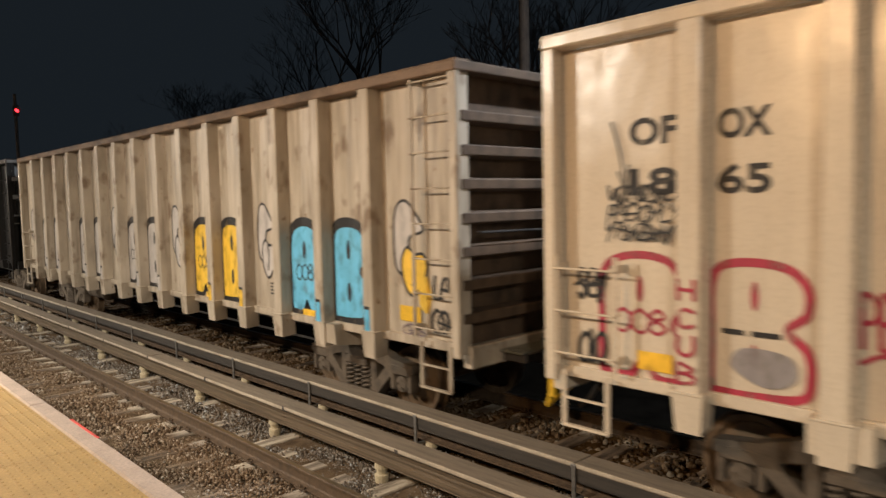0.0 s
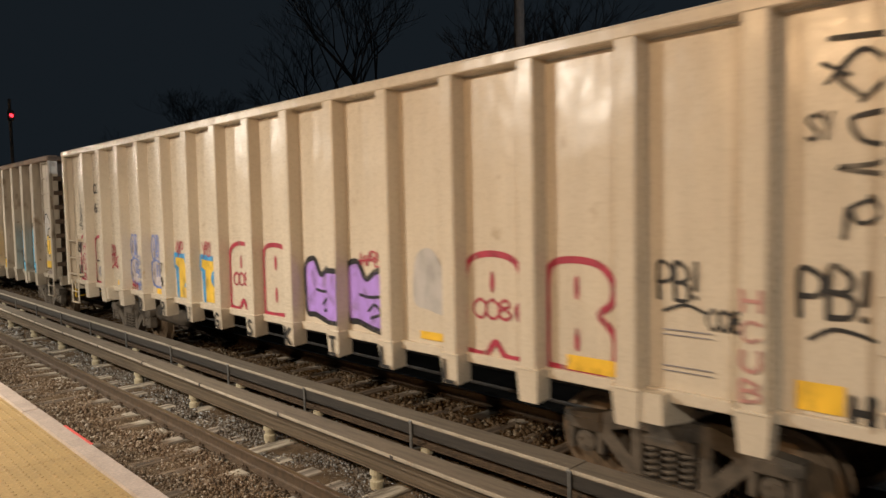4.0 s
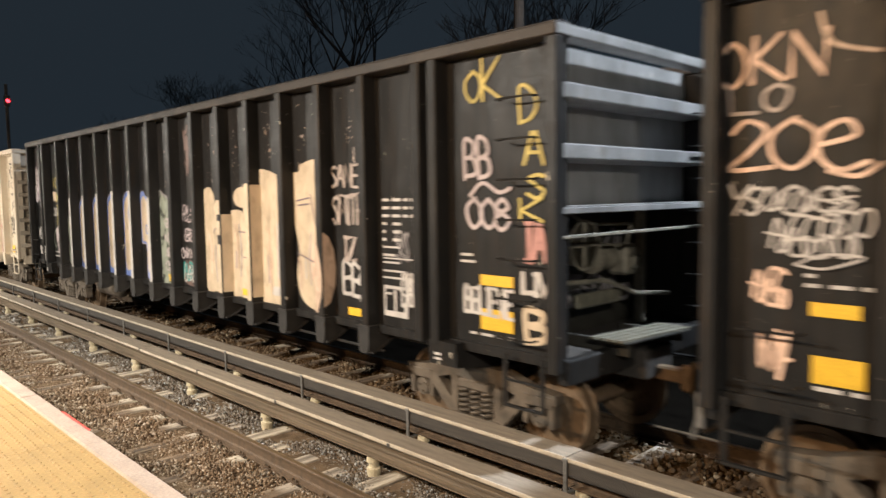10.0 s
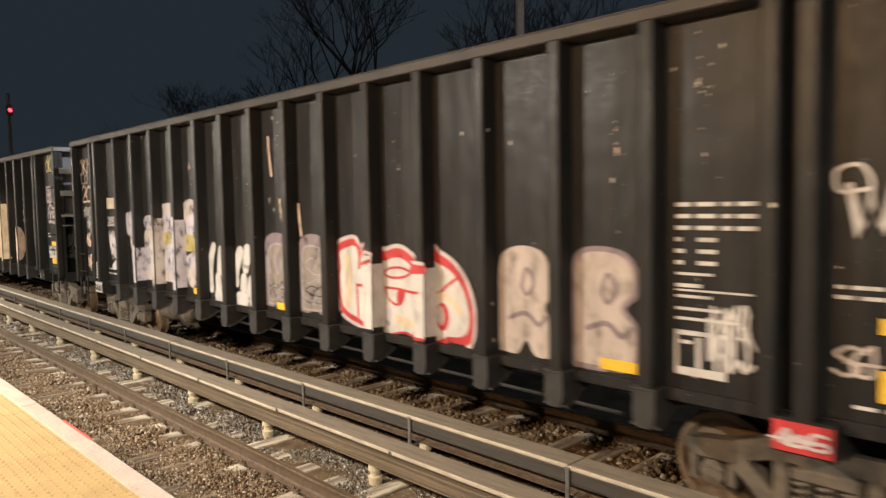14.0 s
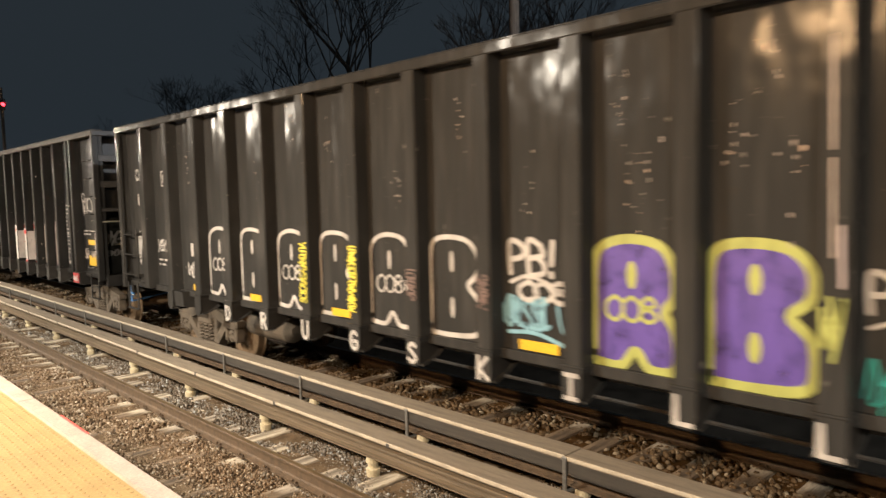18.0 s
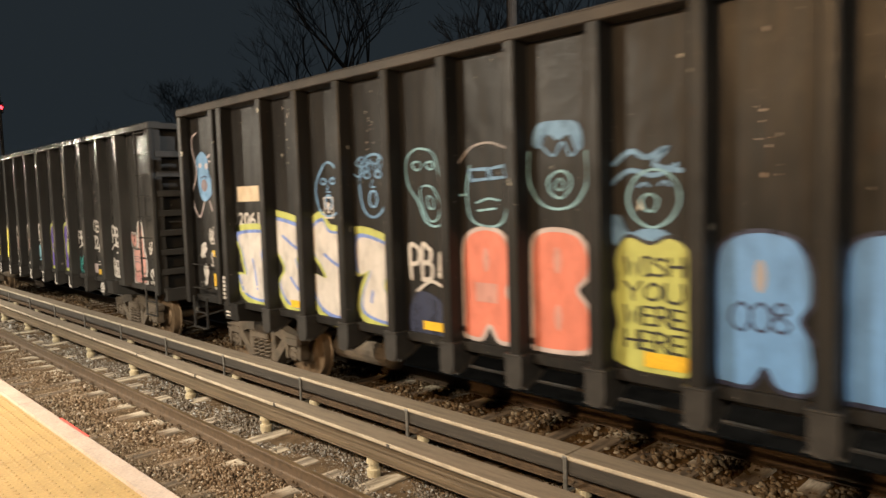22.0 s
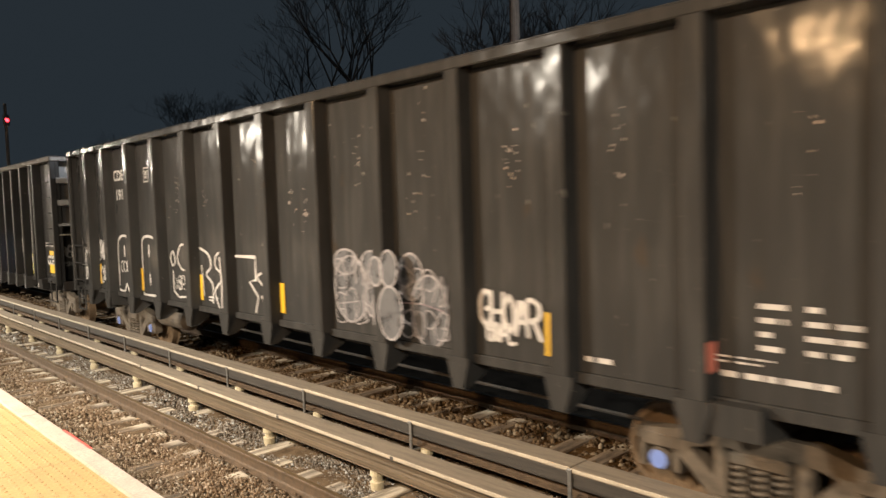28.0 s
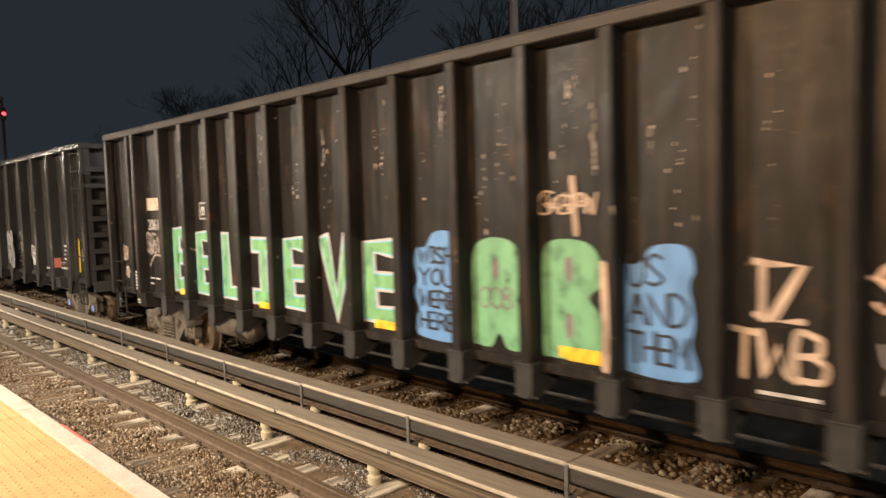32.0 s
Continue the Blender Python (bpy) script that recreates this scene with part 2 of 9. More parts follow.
# ---- mesh building
class Geo:
    """Collects points and faces, then becomes one mesh."""

    def __init__(self):
        self.v, self.f, self.k = [], [], []

    def add(self, pts, faces, slot=0):
        o = len(self.v)
        self.v += [tuple(p) for p in pts]
        self.f += [tuple(o + i for i in f) for f in faces]
        self.k += [slot] * len(faces)
        return self

    def box(self, x0, x1, y0, y1, z0, z1, slot=0, c=0.006):
        """A box with chamfered edges."""
        c = min(c, 0.3 * min(x1 - x0, y1 - y0, z1 - z0))
        pts, idx = [], {}
        for i, x in enumerate((x0, x1)):
            for j, y in enumerate((y0, y1)):
                for k, z in enumerate((z0, z1)):
                    sx, sy, sz = (1, -1)[i] * c, (1, -1)[j] * c, (1, -1)[k] * c
                    for a, p in enumerate(((x, y + sy, z + sz), (x + sx, y, z + sz), (x + sx, y + sy, z))):
                        idx[i, j, k, a] = len(pts)
                        pts.append(p)
        g = lambda i, j, k, a: idx[i, j, k, a]
        fs = []
        for s in (0, 1):
            fs.append([g(s, 0, 0, 0), g(s, 0, 1, 0), g(s, 1, 1, 0), g(s, 1, 0, 0)][::(1, -1)[s]])
            fs.append([g(0, s, 0, 1), g(1, s, 0, 1), g(1, s, 1, 1), g(0, s, 1, 1)][::(1, -1)[s]])
            fs.append([g(0, 0, s, 2), g(0, 1, s, 2), g(1, 1, s, 2), g(1, 0, s, 2)][::(1, -1)[s]])
        for s in (0, 1):
            for t in (0, 1):
                q = (1, -1)[s ^ t]
                fs.append([g(s, t, 0, 0), g(s, t, 0, 1), g(s, t, 1, 1), g(s, t, 1, 0)][::-q])
                fs.append([g(s, 0, t, 0), g(s, 0, t, 2), g(s, 1, t, 2), g(s, 1, t, 0)][::q])
                fs.append([g(0, s, t, 1), g(0, s, t, 2), g(1, s, t, 2), g(1, s, t, 1)][::-q])
                for u in (0, 1):
                    q3 = (1, -1)[s ^ t ^ u]
                    fs.append([g(s, t, u, 0), g(s, t, u, 1), g(s, t, u, 2)][::q3])
        return self.add(pts, fs, slot)

    def prism(self, outline, a0, a1, axis, slot=0):
        """An outline of 2D points drawn out along an axis from a0 to a1."""
        n = len(outline)
        put = {"x": lambda p, a: (a, p[0], p[1]), "y": lambda p, a: (p[0], a, p[1]), "z": lambda p, a: (p[0], p[1], a)}[axis]
        pts = [put(p, a0) for p in outline] + [put(p, a1) for p in outline]
        fs = [[i, (i + 1) % n, n + (i + 1) % n, n + i] for i in range(n)] + [list(range(n))[::-1], list(range(n, 2 * n))]
        return self.add(pts, fs, slot)

    def tube(self, p0, p1, r0, r1=None, seg=8, slot=0, caps=True):
        r1 = r0 if r1 is None else r1
        p0, p1 = Vector(p0), Vector(p1)
        w = (p1 - p0).normalized()
        u = w.orthogonal().normalized()
        q = w.cross(u)
        pts = []
        for p, r in ((p0, r0), (p1, r1)):
            pts += [p + r * (math.cos(2 * math.pi * i / seg) * u + math.sin(2 * math.pi * i / seg) * q) for i in range(seg)]
        fs = [[i, (i + 1) % seg, seg + (i + 1) % seg, seg + i] for i in range(seg)]
        if caps:
            fs += [list(range(seg))[::-1], list(range(seg, 2 * seg))]
        return self.add(pts, fs, slot)

    def path(self, pts, r, seg=6, slot=0):
        for a, b in zip(pts, pts[1:]):
            self.tube(a, b, r, r, seg, slot)
        return self

    def lathe(self, profile, centre, axis="x", seg=28, slot=0):
        """Rings of (along, radius) round an axis."""
        cx, cy, cz = centre
        pts = []
        for a, r in profile:
            for i in range(seg):
                c, s = r * math.cos(2 * math.pi * i / seg), r * math.sin(2 * math.pi * i / seg)
                pts.append((cx + a, cy + c, cz + s) if axis == "x" else (cx + c, cy + s, cz + a) if axis == "z" else (cx + s, cy + a, cz + c))
        n = len(profile)
        fs = [[k * seg + i, k * seg + (i + 1) % seg, (k + 1) * seg + (i + 1) % seg, (k + 1) * seg + i] for k in range(n - 1) for i in range(seg)]
        fs += [list(range(seg))[::-1], [(n - 1) * seg + i for i in range(seg)]]
        return self.add(pts, fs, slot)

    def mesh(self, name, mats):
        me = bpy.data.meshes.new(name)
        me.from_pydata(self.v, [], self.f)
        for m in mats:
            me.materials.append(M[m] if isinstance(m, str) else m)
        if len(mats) > 1:
            me.polygons.foreach_set("material_index", self.k)
        bm = bmesh.new()
        bm.from_mesh(me)
        bmesh.ops.recalc_face_normals(bm, faces=bm.faces)
        bm.to_mesh(me)
        bm.free()
        me.update()
        return me


def part(name, geo, mats, parent=None, label="", at=None, kind=""):
    """One mesh object, a part of its parent. geo: a Geo, or a mesh that alike pieces share."""
    mats = mats if isinstance(mats, (list, tuple)) else [mats]
    ob = new(name, geo.mesh(name, mats) if isinstance(geo, Geo) else geo)
    ob.parent = parent
    if at is not None:
        ob.matrix_basis = at if isinstance(at, Matrix) else Matrix.Translation(at)
    return tagged(ob, label=label, kind=kind)


def thing(name, label, category, at=None, group="", kind=""):
    ob = new(name)
    if at is not None:
        ob.matrix_basis = at if isinstance(at, Matrix) else Matrix.Translation(at)
    return tagged(ob, label, category, group, kind)


# ---- ground, tracks, third rails, platform
TRACK_1, TRACK_2 = 3.11, 6.73
GAUGE = 0.7525
TIE = 0.555


def build_ground():
    g = Geo()
    xs = [-400, -120, -40, -9, 1.2, 7.8, 8.8, 12, 30, 120, 400]
    zs = [-0.25, -0.25, -0.25, -0.25, -0.25, -0.27, -0.55, -0.6, -0.3, 0.5, 2.0]
    ys = [-300, -60, -10, 10, 30, 60, 120, 300, 800]
    pts = [(x, y, z) for y in ys for x, z in zip(xs, zs)]
    n = len(xs)
    g.add(pts, [(j * n + i, j * n + i + 1, (j + 1) * n + i + 1, (j + 1) * n + i) for j in range(len(ys) - 1) for i in range(n - 1)])
    part("ground", g, "ground", kind="structure", label="cinder ground beside the tracks, its night dark put into the colour")


def build_ballast():
    """Crushed stone, loose and joined, thinning out with distance."""
    rng = np.random.default_rng(3)
    ico = [(0, -0.526, 0.851), (0, 0.526, 0.851), (0, 0.526, -0.851), (0, -0.526, -0.851), (0.851, 0, 0.526), (-0.851, 0, 0.526),
           (-0.851, 0, -0.526), (0.851, 0, -0.526), (0.526, 0.851, 0), (-0.526, 0.851, 0), (-0.526, -0.851, 0), (0.526, -0.851, 0)]
    fi = [(0, 4, 1), (0, 1, 5), (1, 4, 8), (1, 8, 9), (1, 9, 5), (4, 7, 8), (8, 7, 2), (8, 2, 9), (9, 2, 6), (9, 6, 5), (5, 6, 10),
          (5, 10, 0), (10, 11, 0), (0, 11, 4), (11, 7, 4), (7, 11, 3), (3, 2, 7), (3, 6, 2), (3, 10, 6), (3, 11, 10)]
    ico, fi = np.array(ico), np.array(fi)
    spots = []
    for x0, x1, y0, y1, n, size in ((1.7, 5.9, 3, 9, 36000, 0.0155), (1.7, 5.9, 9, 18, 28000, 0.020), (1.7, 5.9, 18, 45, 13000, 0.038),
                                    (5.9, 7.75, 0.5, 14, 6000, 0.034), (5.9, 7.75, 14, 45, 3000, 0.05), (1.7, 5.9, 0.5, 3, 4500, 0.024), (1.7, 7.75, -22, 0.5, 8000, 0.045)):
        x, y = rng.uniform(x0, x1, n), rng.uniform(y0, y1, n)
        heap = 0.03 * np.sin(x * 5.1 + 1.3 * np.sin(y * 1.7)) * np.sin(y * 2.9 + x)
        spots.append(np.stack([x, y, -0.226 + 0.020 * np.clip((3.62 - x) / 0.35, 0, 1) + heap + rng.uniform(0, 0.02, n), rng.uniform(0.6, 1.35, n) * size], 1))
    s = np.concatenate(spots)
    n = len(s)
    q = rng.normal(size=(n, 3, 3))
    q, _ = np.linalg.qr(q)
    jag = ico[None] * rng.uniform(0.7, 1.25, (n, 12, 1)) * rng.uniform(0.65, 1.2, (n, 1, 3))
    v = np.einsum("nij,nkj->nki", q, jag) * s[:, None, 3:4] + s[:, None, :3]
    f = (fi[None] + 12 * np.arange(n)[:, None, None]).reshape(-1, 3)
    me = bpy.data.meshes.new("ballast")
    me.vertices.add(12 * n)
    me.vertices.foreach_set("co", v.reshape(-1))
    me.loops.add(len(f) * 3)
    me.loops.foreach_set("vertex_index", f.reshape(-1).astype(np.int32))
    me.polygons.add(len(f))
    me.polygons.foreach_set("loop_start", np.arange(0, len(f) * 3, 3, dtype=np.int32))
    me.update(calc_edges=True)
    m, nn, l, b = nodes_of("ballast_stone", 0.9)
    b.inputs["Specular IOR Level"].default_value = 0.0
    isl = nn.new("ShaderNodeNewGeometry")
    c = ramp(nn, l, isl.outputs["Random Per Island"], [(0, (0.085, 0.058, 0.036)), (0.6, (0.20, 0.145, 0.095)), (0.92, (0.29, 0.235, 0.175)), (1, (0.45, 0.40, 0.33))])
    c = mix(nn, l, 1.0, c, ramp(nn, l, noise_node(nn, l, 60, 3), [(0.3, (0.6, 0.6, 0.6)), (0.7, (1, 1, 1))]), "MULTIPLY")
    tc, sp = nn.new("ShaderNodeTexCoord"), nn.new("ShaderNodeSeparateXYZ")
    l.new(tc.outputs["Object"], sp.inputs[0])
    grey = mix(nn, l, 1.0, c, (0.95, 1.12, 1.38), "MULTIPLY")
    across = nn.new("ShaderNodeMapRange")
    across.inputs["From Min"].default_value, across.inputs["From Max"].default_value = 3.7, 4.0
    l.new(sp.outputs["X"], across.inputs["Value"])
    # Stones near and under the train coloured darker, for the shade there.
    train_shade = nn.new("ShaderNodeMapRange")
    train_shade.inputs["From Min"].default_value, train_shade.inputs["From Max"].default_value = 5.2, 5.9
    l.new(sp.outputs["X"], train_shade.inputs["Value"])
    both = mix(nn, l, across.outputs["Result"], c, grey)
    l.new(mix(nn, l, train_shade.outputs["Result"], both, mix(nn, l, 1.0, both, (0.62, 0.5, 0.36), "MULTIPLY")), b.inputs["Base Color"])
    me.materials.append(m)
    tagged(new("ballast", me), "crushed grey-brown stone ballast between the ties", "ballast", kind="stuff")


def build_bed():
    """The dusty bed between the stones, a little uneven."""
    rng = np.random.default_rng(8)
    xs, ys = np.linspace(1.45, 7.9, 56), np.concatenate([np.linspace(-26, 2, 50), np.linspace(2.15, 20, 130), np.linspace(20.5, 70, 60)])
    pts = [(x, y, -0.222 + 0.012 * np.clip((3.62 - x) / 0.35, 0, 1) + 0.010 * math.sin(4.1 * x + 1.7 * math.sin(1.3 * y)) * math.sin(3.3 * y) + rng.uniform(-0.004, 0.004)) for y in ys for x in xs]
    n = len(xs)
    g = Geo().add(pts, [(j * n + i, j * n + i + 1, (j + 1) * n + i + 1, (j + 1) * n + i) for j in range(len(ys) - 1) for i in range(n - 1)])
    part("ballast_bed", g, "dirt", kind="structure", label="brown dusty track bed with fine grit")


def rail_geo(y0, y1):
    """A rail's profile drawn along y: foot, web, head."""
    half = [(0.075, -0.175), (0.075, -0.163), (0.020, -0.148), (0.009, -0.130), (0.009, -0.050), (0.034, -0.038), (0.037, -0.008), (0.028, 0.0)]
    outline = half + [(-x, z) for x, z in half[::-1]]
    g = Geo().prism(outline, y0, y1, "y")
    g.k[len(half) - 1] = 1
    return g


def build_track(name, x, y0, y1, long_side, label):
    """Ties, plates and two rails. Every fourth tie reaches out under the third rail on its long side."""
    t = thing(name, label, "track", kind="structure")
    rng = random.Random(int(x * 10))
    ties = {}
    for pale in (0, 1):
        for far in (0, 1):
            x0, x1 = -1.28, 1.28
            if far:
                x0, x1 = (x0, 1.80) if long_side > 0 else (-1.75, x1)
            ties[pale, far] = Geo().box(x0, x1, -0.115, 0.115, -0.36, -0.195, 0, 0.015).mesh("tie", ["tie_pale" if pale else "tie"])
    plate = Geo().box(-0.11, 0.19, -0.09, 0.09, -0.176, -0.160, 0, 0.004)
    for sx in (-0.075, 0.16):
        plate.box(sx - 0.012, sx + 0.012, -0.05, -0.026, -0.170, -0.135).box(sx - 0.012, sx + 0.012, 0.026, 0.05, -0.170, -0.135)
    plate.box(0.06, 0.12, -0.045, 0.045, -0.163, -0.128, 0, 0.01)
    plate = plate.mesh("tie_plate", ["rail_side"])
    n = int((y1 - y0) / TIE)
    for i in range(n):
        y = 5.62 + (i - int((5.62 - y0) / TIE)) * TIE
        k = i - int((5.62 - y0) / TIE)
        far = k % 4 == 0
        pale = 1 if far else (rng.random() < 0.35)
        part("tie", ties[pale, int(far)], [], t, at=pose(x + rng.uniform(-0.02, 0.02), y, rng.uniform(-0.012, 0.004), 0, 0, rng.uniform(-0.6, 0.6)))
        if y < 34:
            for side in (1, -1):
                part("tie_plate", plate, [], t, at=pose(x + side * GAUGE, y, 0, 0, 0, 0 if side > 0 else 180))
    for side in (-1, 1):
        part("rail", rail_geo(y0, y1), ["rail_side", "rail_head"], t, at=(x + side * GAUGE, 0, 0))


def build_third_rail(name, x, z, first, y1, posts, label):
    """A conductor rail under a timber cover board. x: the near edge of the board."""
    t = thing(name, label, "third rail", kind="structure")
    step = 2.22
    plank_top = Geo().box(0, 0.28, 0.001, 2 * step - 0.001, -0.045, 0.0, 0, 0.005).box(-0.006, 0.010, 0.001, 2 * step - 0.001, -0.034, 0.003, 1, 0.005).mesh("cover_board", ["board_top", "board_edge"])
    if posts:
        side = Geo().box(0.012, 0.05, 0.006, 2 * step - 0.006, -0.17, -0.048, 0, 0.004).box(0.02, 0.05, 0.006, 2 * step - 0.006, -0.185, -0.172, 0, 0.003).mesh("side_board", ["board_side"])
        rail = Geo().prism([(0.10, -0.33), (0.24, -0.33), (0.24, -0.315), (0.185, -0.30), (0.185, -0.19), (0.205, -0.18), (0.205, -0.14), (0.135, -0.14), (0.135, -0.18), (0.155, -0.19), (0.155, -0.30), (0.10, -0.315)], 0, 2 * step, "y").mesh("conductor_rail", ["rail_side"])
    else:
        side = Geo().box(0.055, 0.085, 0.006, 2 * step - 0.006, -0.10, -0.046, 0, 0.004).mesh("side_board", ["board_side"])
        rail = Geo().prism([(-0.035, -0.215), (0.135, -0.215), (0.135, -0.202), (0.066, -0.187), (0.066, -0.125), (0.10, -0.114), (0.10, -0.080), (-0.006, -0.080), (-0.006, -0.114), (0.034, -0.125), (0.034, -0.187), (-0.035, -0.202)], 0, 2 * step, "y").mesh("conductor_rail", ["conductor"])
    pot = Geo().lathe([(-0.24, 0.07), (-0.13, 0.078), (-0.12, 0.055), (-0.07, 0.055), (-0.06, 0.078), (0.0, 0.072), (0.01, 0.04)], (0, 0, 0), "z", 14).mesh("insulator", ["insulator"])
    bracket = Geo().box(-0.012, 0.010, -0.022, 0.022, -0.36, -0.004, 0, 0.004).box(-0.02, 0.0, -0.03, 0.03, -0.04, -0.01, 0, 0.004).box(-0.01, 0.20, -0.022, 0.022, -0.37, -0.345, 0, 0.004).mesh("bracket", ["galv"])
    clip = Geo().box(-0.008, 0.02, -0.028, 0.028, -0.046, 0.004, 0, 0.004).mesh("bracket", ["dark"])
    n = int((y1 - first) / step) + 1
    for i in range(-11, n):
        y = first + i * step
        if i % 2:
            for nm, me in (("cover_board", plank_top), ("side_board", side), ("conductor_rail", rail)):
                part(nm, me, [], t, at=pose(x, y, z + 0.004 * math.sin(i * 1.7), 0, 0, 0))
        if posts:
            part("bracket", bracket, [], t, "upright galvanised bracket", at=(x, y, z))
            part("insulator", pot, [], t, at=(x + 0.16, y - 0.09, z - 0.345))
        else:
            part("bracket", clip, [], t, at=(x, y, z))
            part("insulator", pot, [], t, at=(x + 0.05, y + 0.32, z - 0.225))


def build_platform():
    p = thing("platform", "raised concrete station platform with yellow tactile edge", "platform", kind="structure")
    g = Geo().box(-7.0, 1.42, -30, 90, -0.3, 1.20, 0, 0.02)
    part("slab", g, "concrete", p)
    for k in range(30):
        y = -27.3 + k * 3.05
        part("edge_strip", Geo().box(1.372, 1.505, y + 0.001, y + 3.049, 0.95, 1.222, 0, 0.012), "concrete", p, "pale concrete platform edge strip")
    # tactile tiles with raised domes
    step = 0.061
    one = Geo()
    one.box(0.003, 0.607, 0.003, 1.217, 1.195, 1.216, 0, 0.003)
    for i in range(10):
        for j in range(20):
            cx, cy = 0.0275 + i * step, 0.03 + j * step
            ring = [(cx + r * math.cos(a * math.pi / 3), cy + r * math.sin(a * math.pi / 3), z) for r, z in ((0.0125, 1.2155), (0.008, 1.2205)) for a in range(6)]
            one.add(ring, [[a, (a + 1) % 6, 6 + (a + 1) % 6, 6 + a] for a in range(6)] + [list(range(6, 12))])
    tile = one.mesh("tactile_tile", ["tactile"])
    for k in range(-20, 34):
        part("tactile_tile", tile, [], p, at=(0.762, k * 1.22, 0.0))
        part("tactile_tile", tile, [], p, at=(0.152, k * 1.22, 0.0))
    part("paint_mark", Geo().box(1.486, 1.5065, 5.0, 5.6, 1.2185, 1.2235, 0, 0.002), "red", p, "worn red paint mark on the edge")


build_ground()
build_bed()
build_track("track_1", TRACK_1, -25.0, 85, 1, "timber tie track with rusty rails beside the platform")
build_track("track_2", TRACK_2, -25.0, 60, -1, "timber tie track that carries the freight train")
build_third_rail("third_rail_1", 4.50, 0.222, 1.06, 80, False, "third rail under a weathered timber cover board")
build_third_rail("third_rail_2", 5.22, 0.324, 1.58, 80, True, "third rail under a grey cover board on brackets")
build_platform()


# ---- the train
RIB, SHEET = -1.61, -1.415      # rib face and side sheet, from the track's centre line
TOP, LOW = 4.20, 1.19          # top chord and the sheet's lower edge


def wheel_geo():
    """Two flanged wheels on an axle, with roller bearing caps."""
    g = Geo()
    for s in (-1, 1):
        prof = [(-0.07, 0.10), (-0.065, 0.20), (-0.03, 0.22), (-0.02, 0.37), (-0.065, 0.395), (-0.068, 0.450), (0.045, 0.458), (0.06, 0.482), (0.072, 0.482), (0.075, 0.39), (0.03, 0.37), (0.02, 0.22), (0.07, 0.18), (0.08, 0.10)]
        if s > 0:
            prof = [(-a, r) for a, r in prof[::-1]]
        g.lathe(prof, (s * 0.755, 0, 0), "x", 28)
        g.lathe([(-0.09, 0.05), (-0.085, 0.105), (0.06, 0.115), (0.09, 0.09)] if s < 0 else [(-0.09, 0.09), (-0.06, 0.115), (0.085, 0.105), (0.09, 0.05)], (s * 0.99, 0, 0), "x", 16, 1)
        for i in range(3):
            a = i * 2.094
            g.tube((s * 1.075, 0.06 * math.cos(a), 0.06 * math.sin(a)), (s * 1.098, 0.06 * math.cos(a), 0.06 * math.sin(a)), 0.018, 0.018, 6, 1)
    g.tube((-1.0, 0, 0), (1.0, 0, 0), 0.085, 0.085, 12)
    return g


def side_frame_geo(s):
    """A cast side frame: arched top, sloping struts, spring pocket and pedestal jaws."""
    g = Geo()
    x0, x1 = (-1.09, -0.93) if s < 0 else (0.93, 1.09)
    g.prism([(-1.12, 0.62), (-1.12, 0.72), (-0.75, 0.76), (-0.42, 0.86), (0.42, 0.86), (0.75, 0.76), (1.12, 0.72), (1.12, 0.62), (0.70, 0.60), (0.36, 0.70), (-0.36, 0.70), (-0.70, 0.60)], x0, x1, "x")
    g.prism([(-0.78, 0.62), (-0.62, 0.66), (-0.24, 0.28), (-0.34, 0.18)], x0, x1, "x")
    g.prism([(0.78, 0.62), (0.62, 0.66), (0.24, 0.28), (0.34, 0.18)], x0, x1, "x")
    g.prism([(-0.36, 0.16), (-0.36, 0.28), (0.36, 0.28), (0.36, 0.16)], x0 - 0.03, x1 + 0.03, "x")
    for y in (-0.33, 0.33):
        g.box(x0, x1, y - 0.06, y + 0.06, 0.26, 0.74, 0, 0.015)
    for y in (-0.889, 0.889):
        g.box(x0 - 0.01, x1 + 0.01, y - 0.19, y + 0.19, 0.565, 0.70, 0, 0.02)
        for d in (-0.165, 0.165):
            g.box(x0, x1, y + d - 0.035, y + d + 0.035, 0.36, 0.60, 0, 0.012)
    return g


def spring_geo():
    """One coil spring, a bar wound five times."""
    g = Geo()
    turns, steps, ring = 5, 12, 5
    pts = []
    for i in range(turns * steps + 1):
        a, z = 2 * math.pi * i / steps, 0.29 + 0.30 * i / (turns * steps)
        for k in range(ring):
            b = 2 * math.pi * k / ring
            r = 0.058 + 0.019 * math.cos(b)
            pts.append((r * math.cos(a), r * math.sin(a), z + 0.019 * math.sin(b)))
    n = turns * steps
    fs = [(i * ring + k, i * ring + (k + 1) % ring, (i + 1) * ring + (k + 1) % ring, (i + 1) * ring + k) for i in range(n) for k in range(ring)]
    fs += [tuple(range(ring)), tuple(n * ring + k for k in range(ring))]
    return g.add(pts, fs)


TRUCK = {}


def truck_meshes():
    TRUCK["wheelset"] = wheel_geo().mesh("wheelset", ["wheel", "iron"])
    TRUCK["side_frame"] = [side_frame_geo(s).mesh("side_frame", ["iron"]) for s in (-1, 1)]
    TRUCK["spring"] = spring_geo().mesh("spring", ["iron"])
    b = Geo().box(-1.12, 1.12, -0.20, 0.20, 0.58, 0.82, 0, 0.02).box(-1.14, 1.14, -0.24, 0.24, 0.585, 0.69, 0, 0.02)
    b.lathe([(0.0, 0.28), (0.06, 0.28)], (0, 0, 0.82), "z", 16)
    for y in (-0.45, 0.45):
        b.box(-0.8, 0.8, y - 0.04, y + 0.04, 0.40, 0.50, 0, 0.01)
    TRUCK["bolster"] = b.mesh("truck", ["iron"])


WHEELS = []


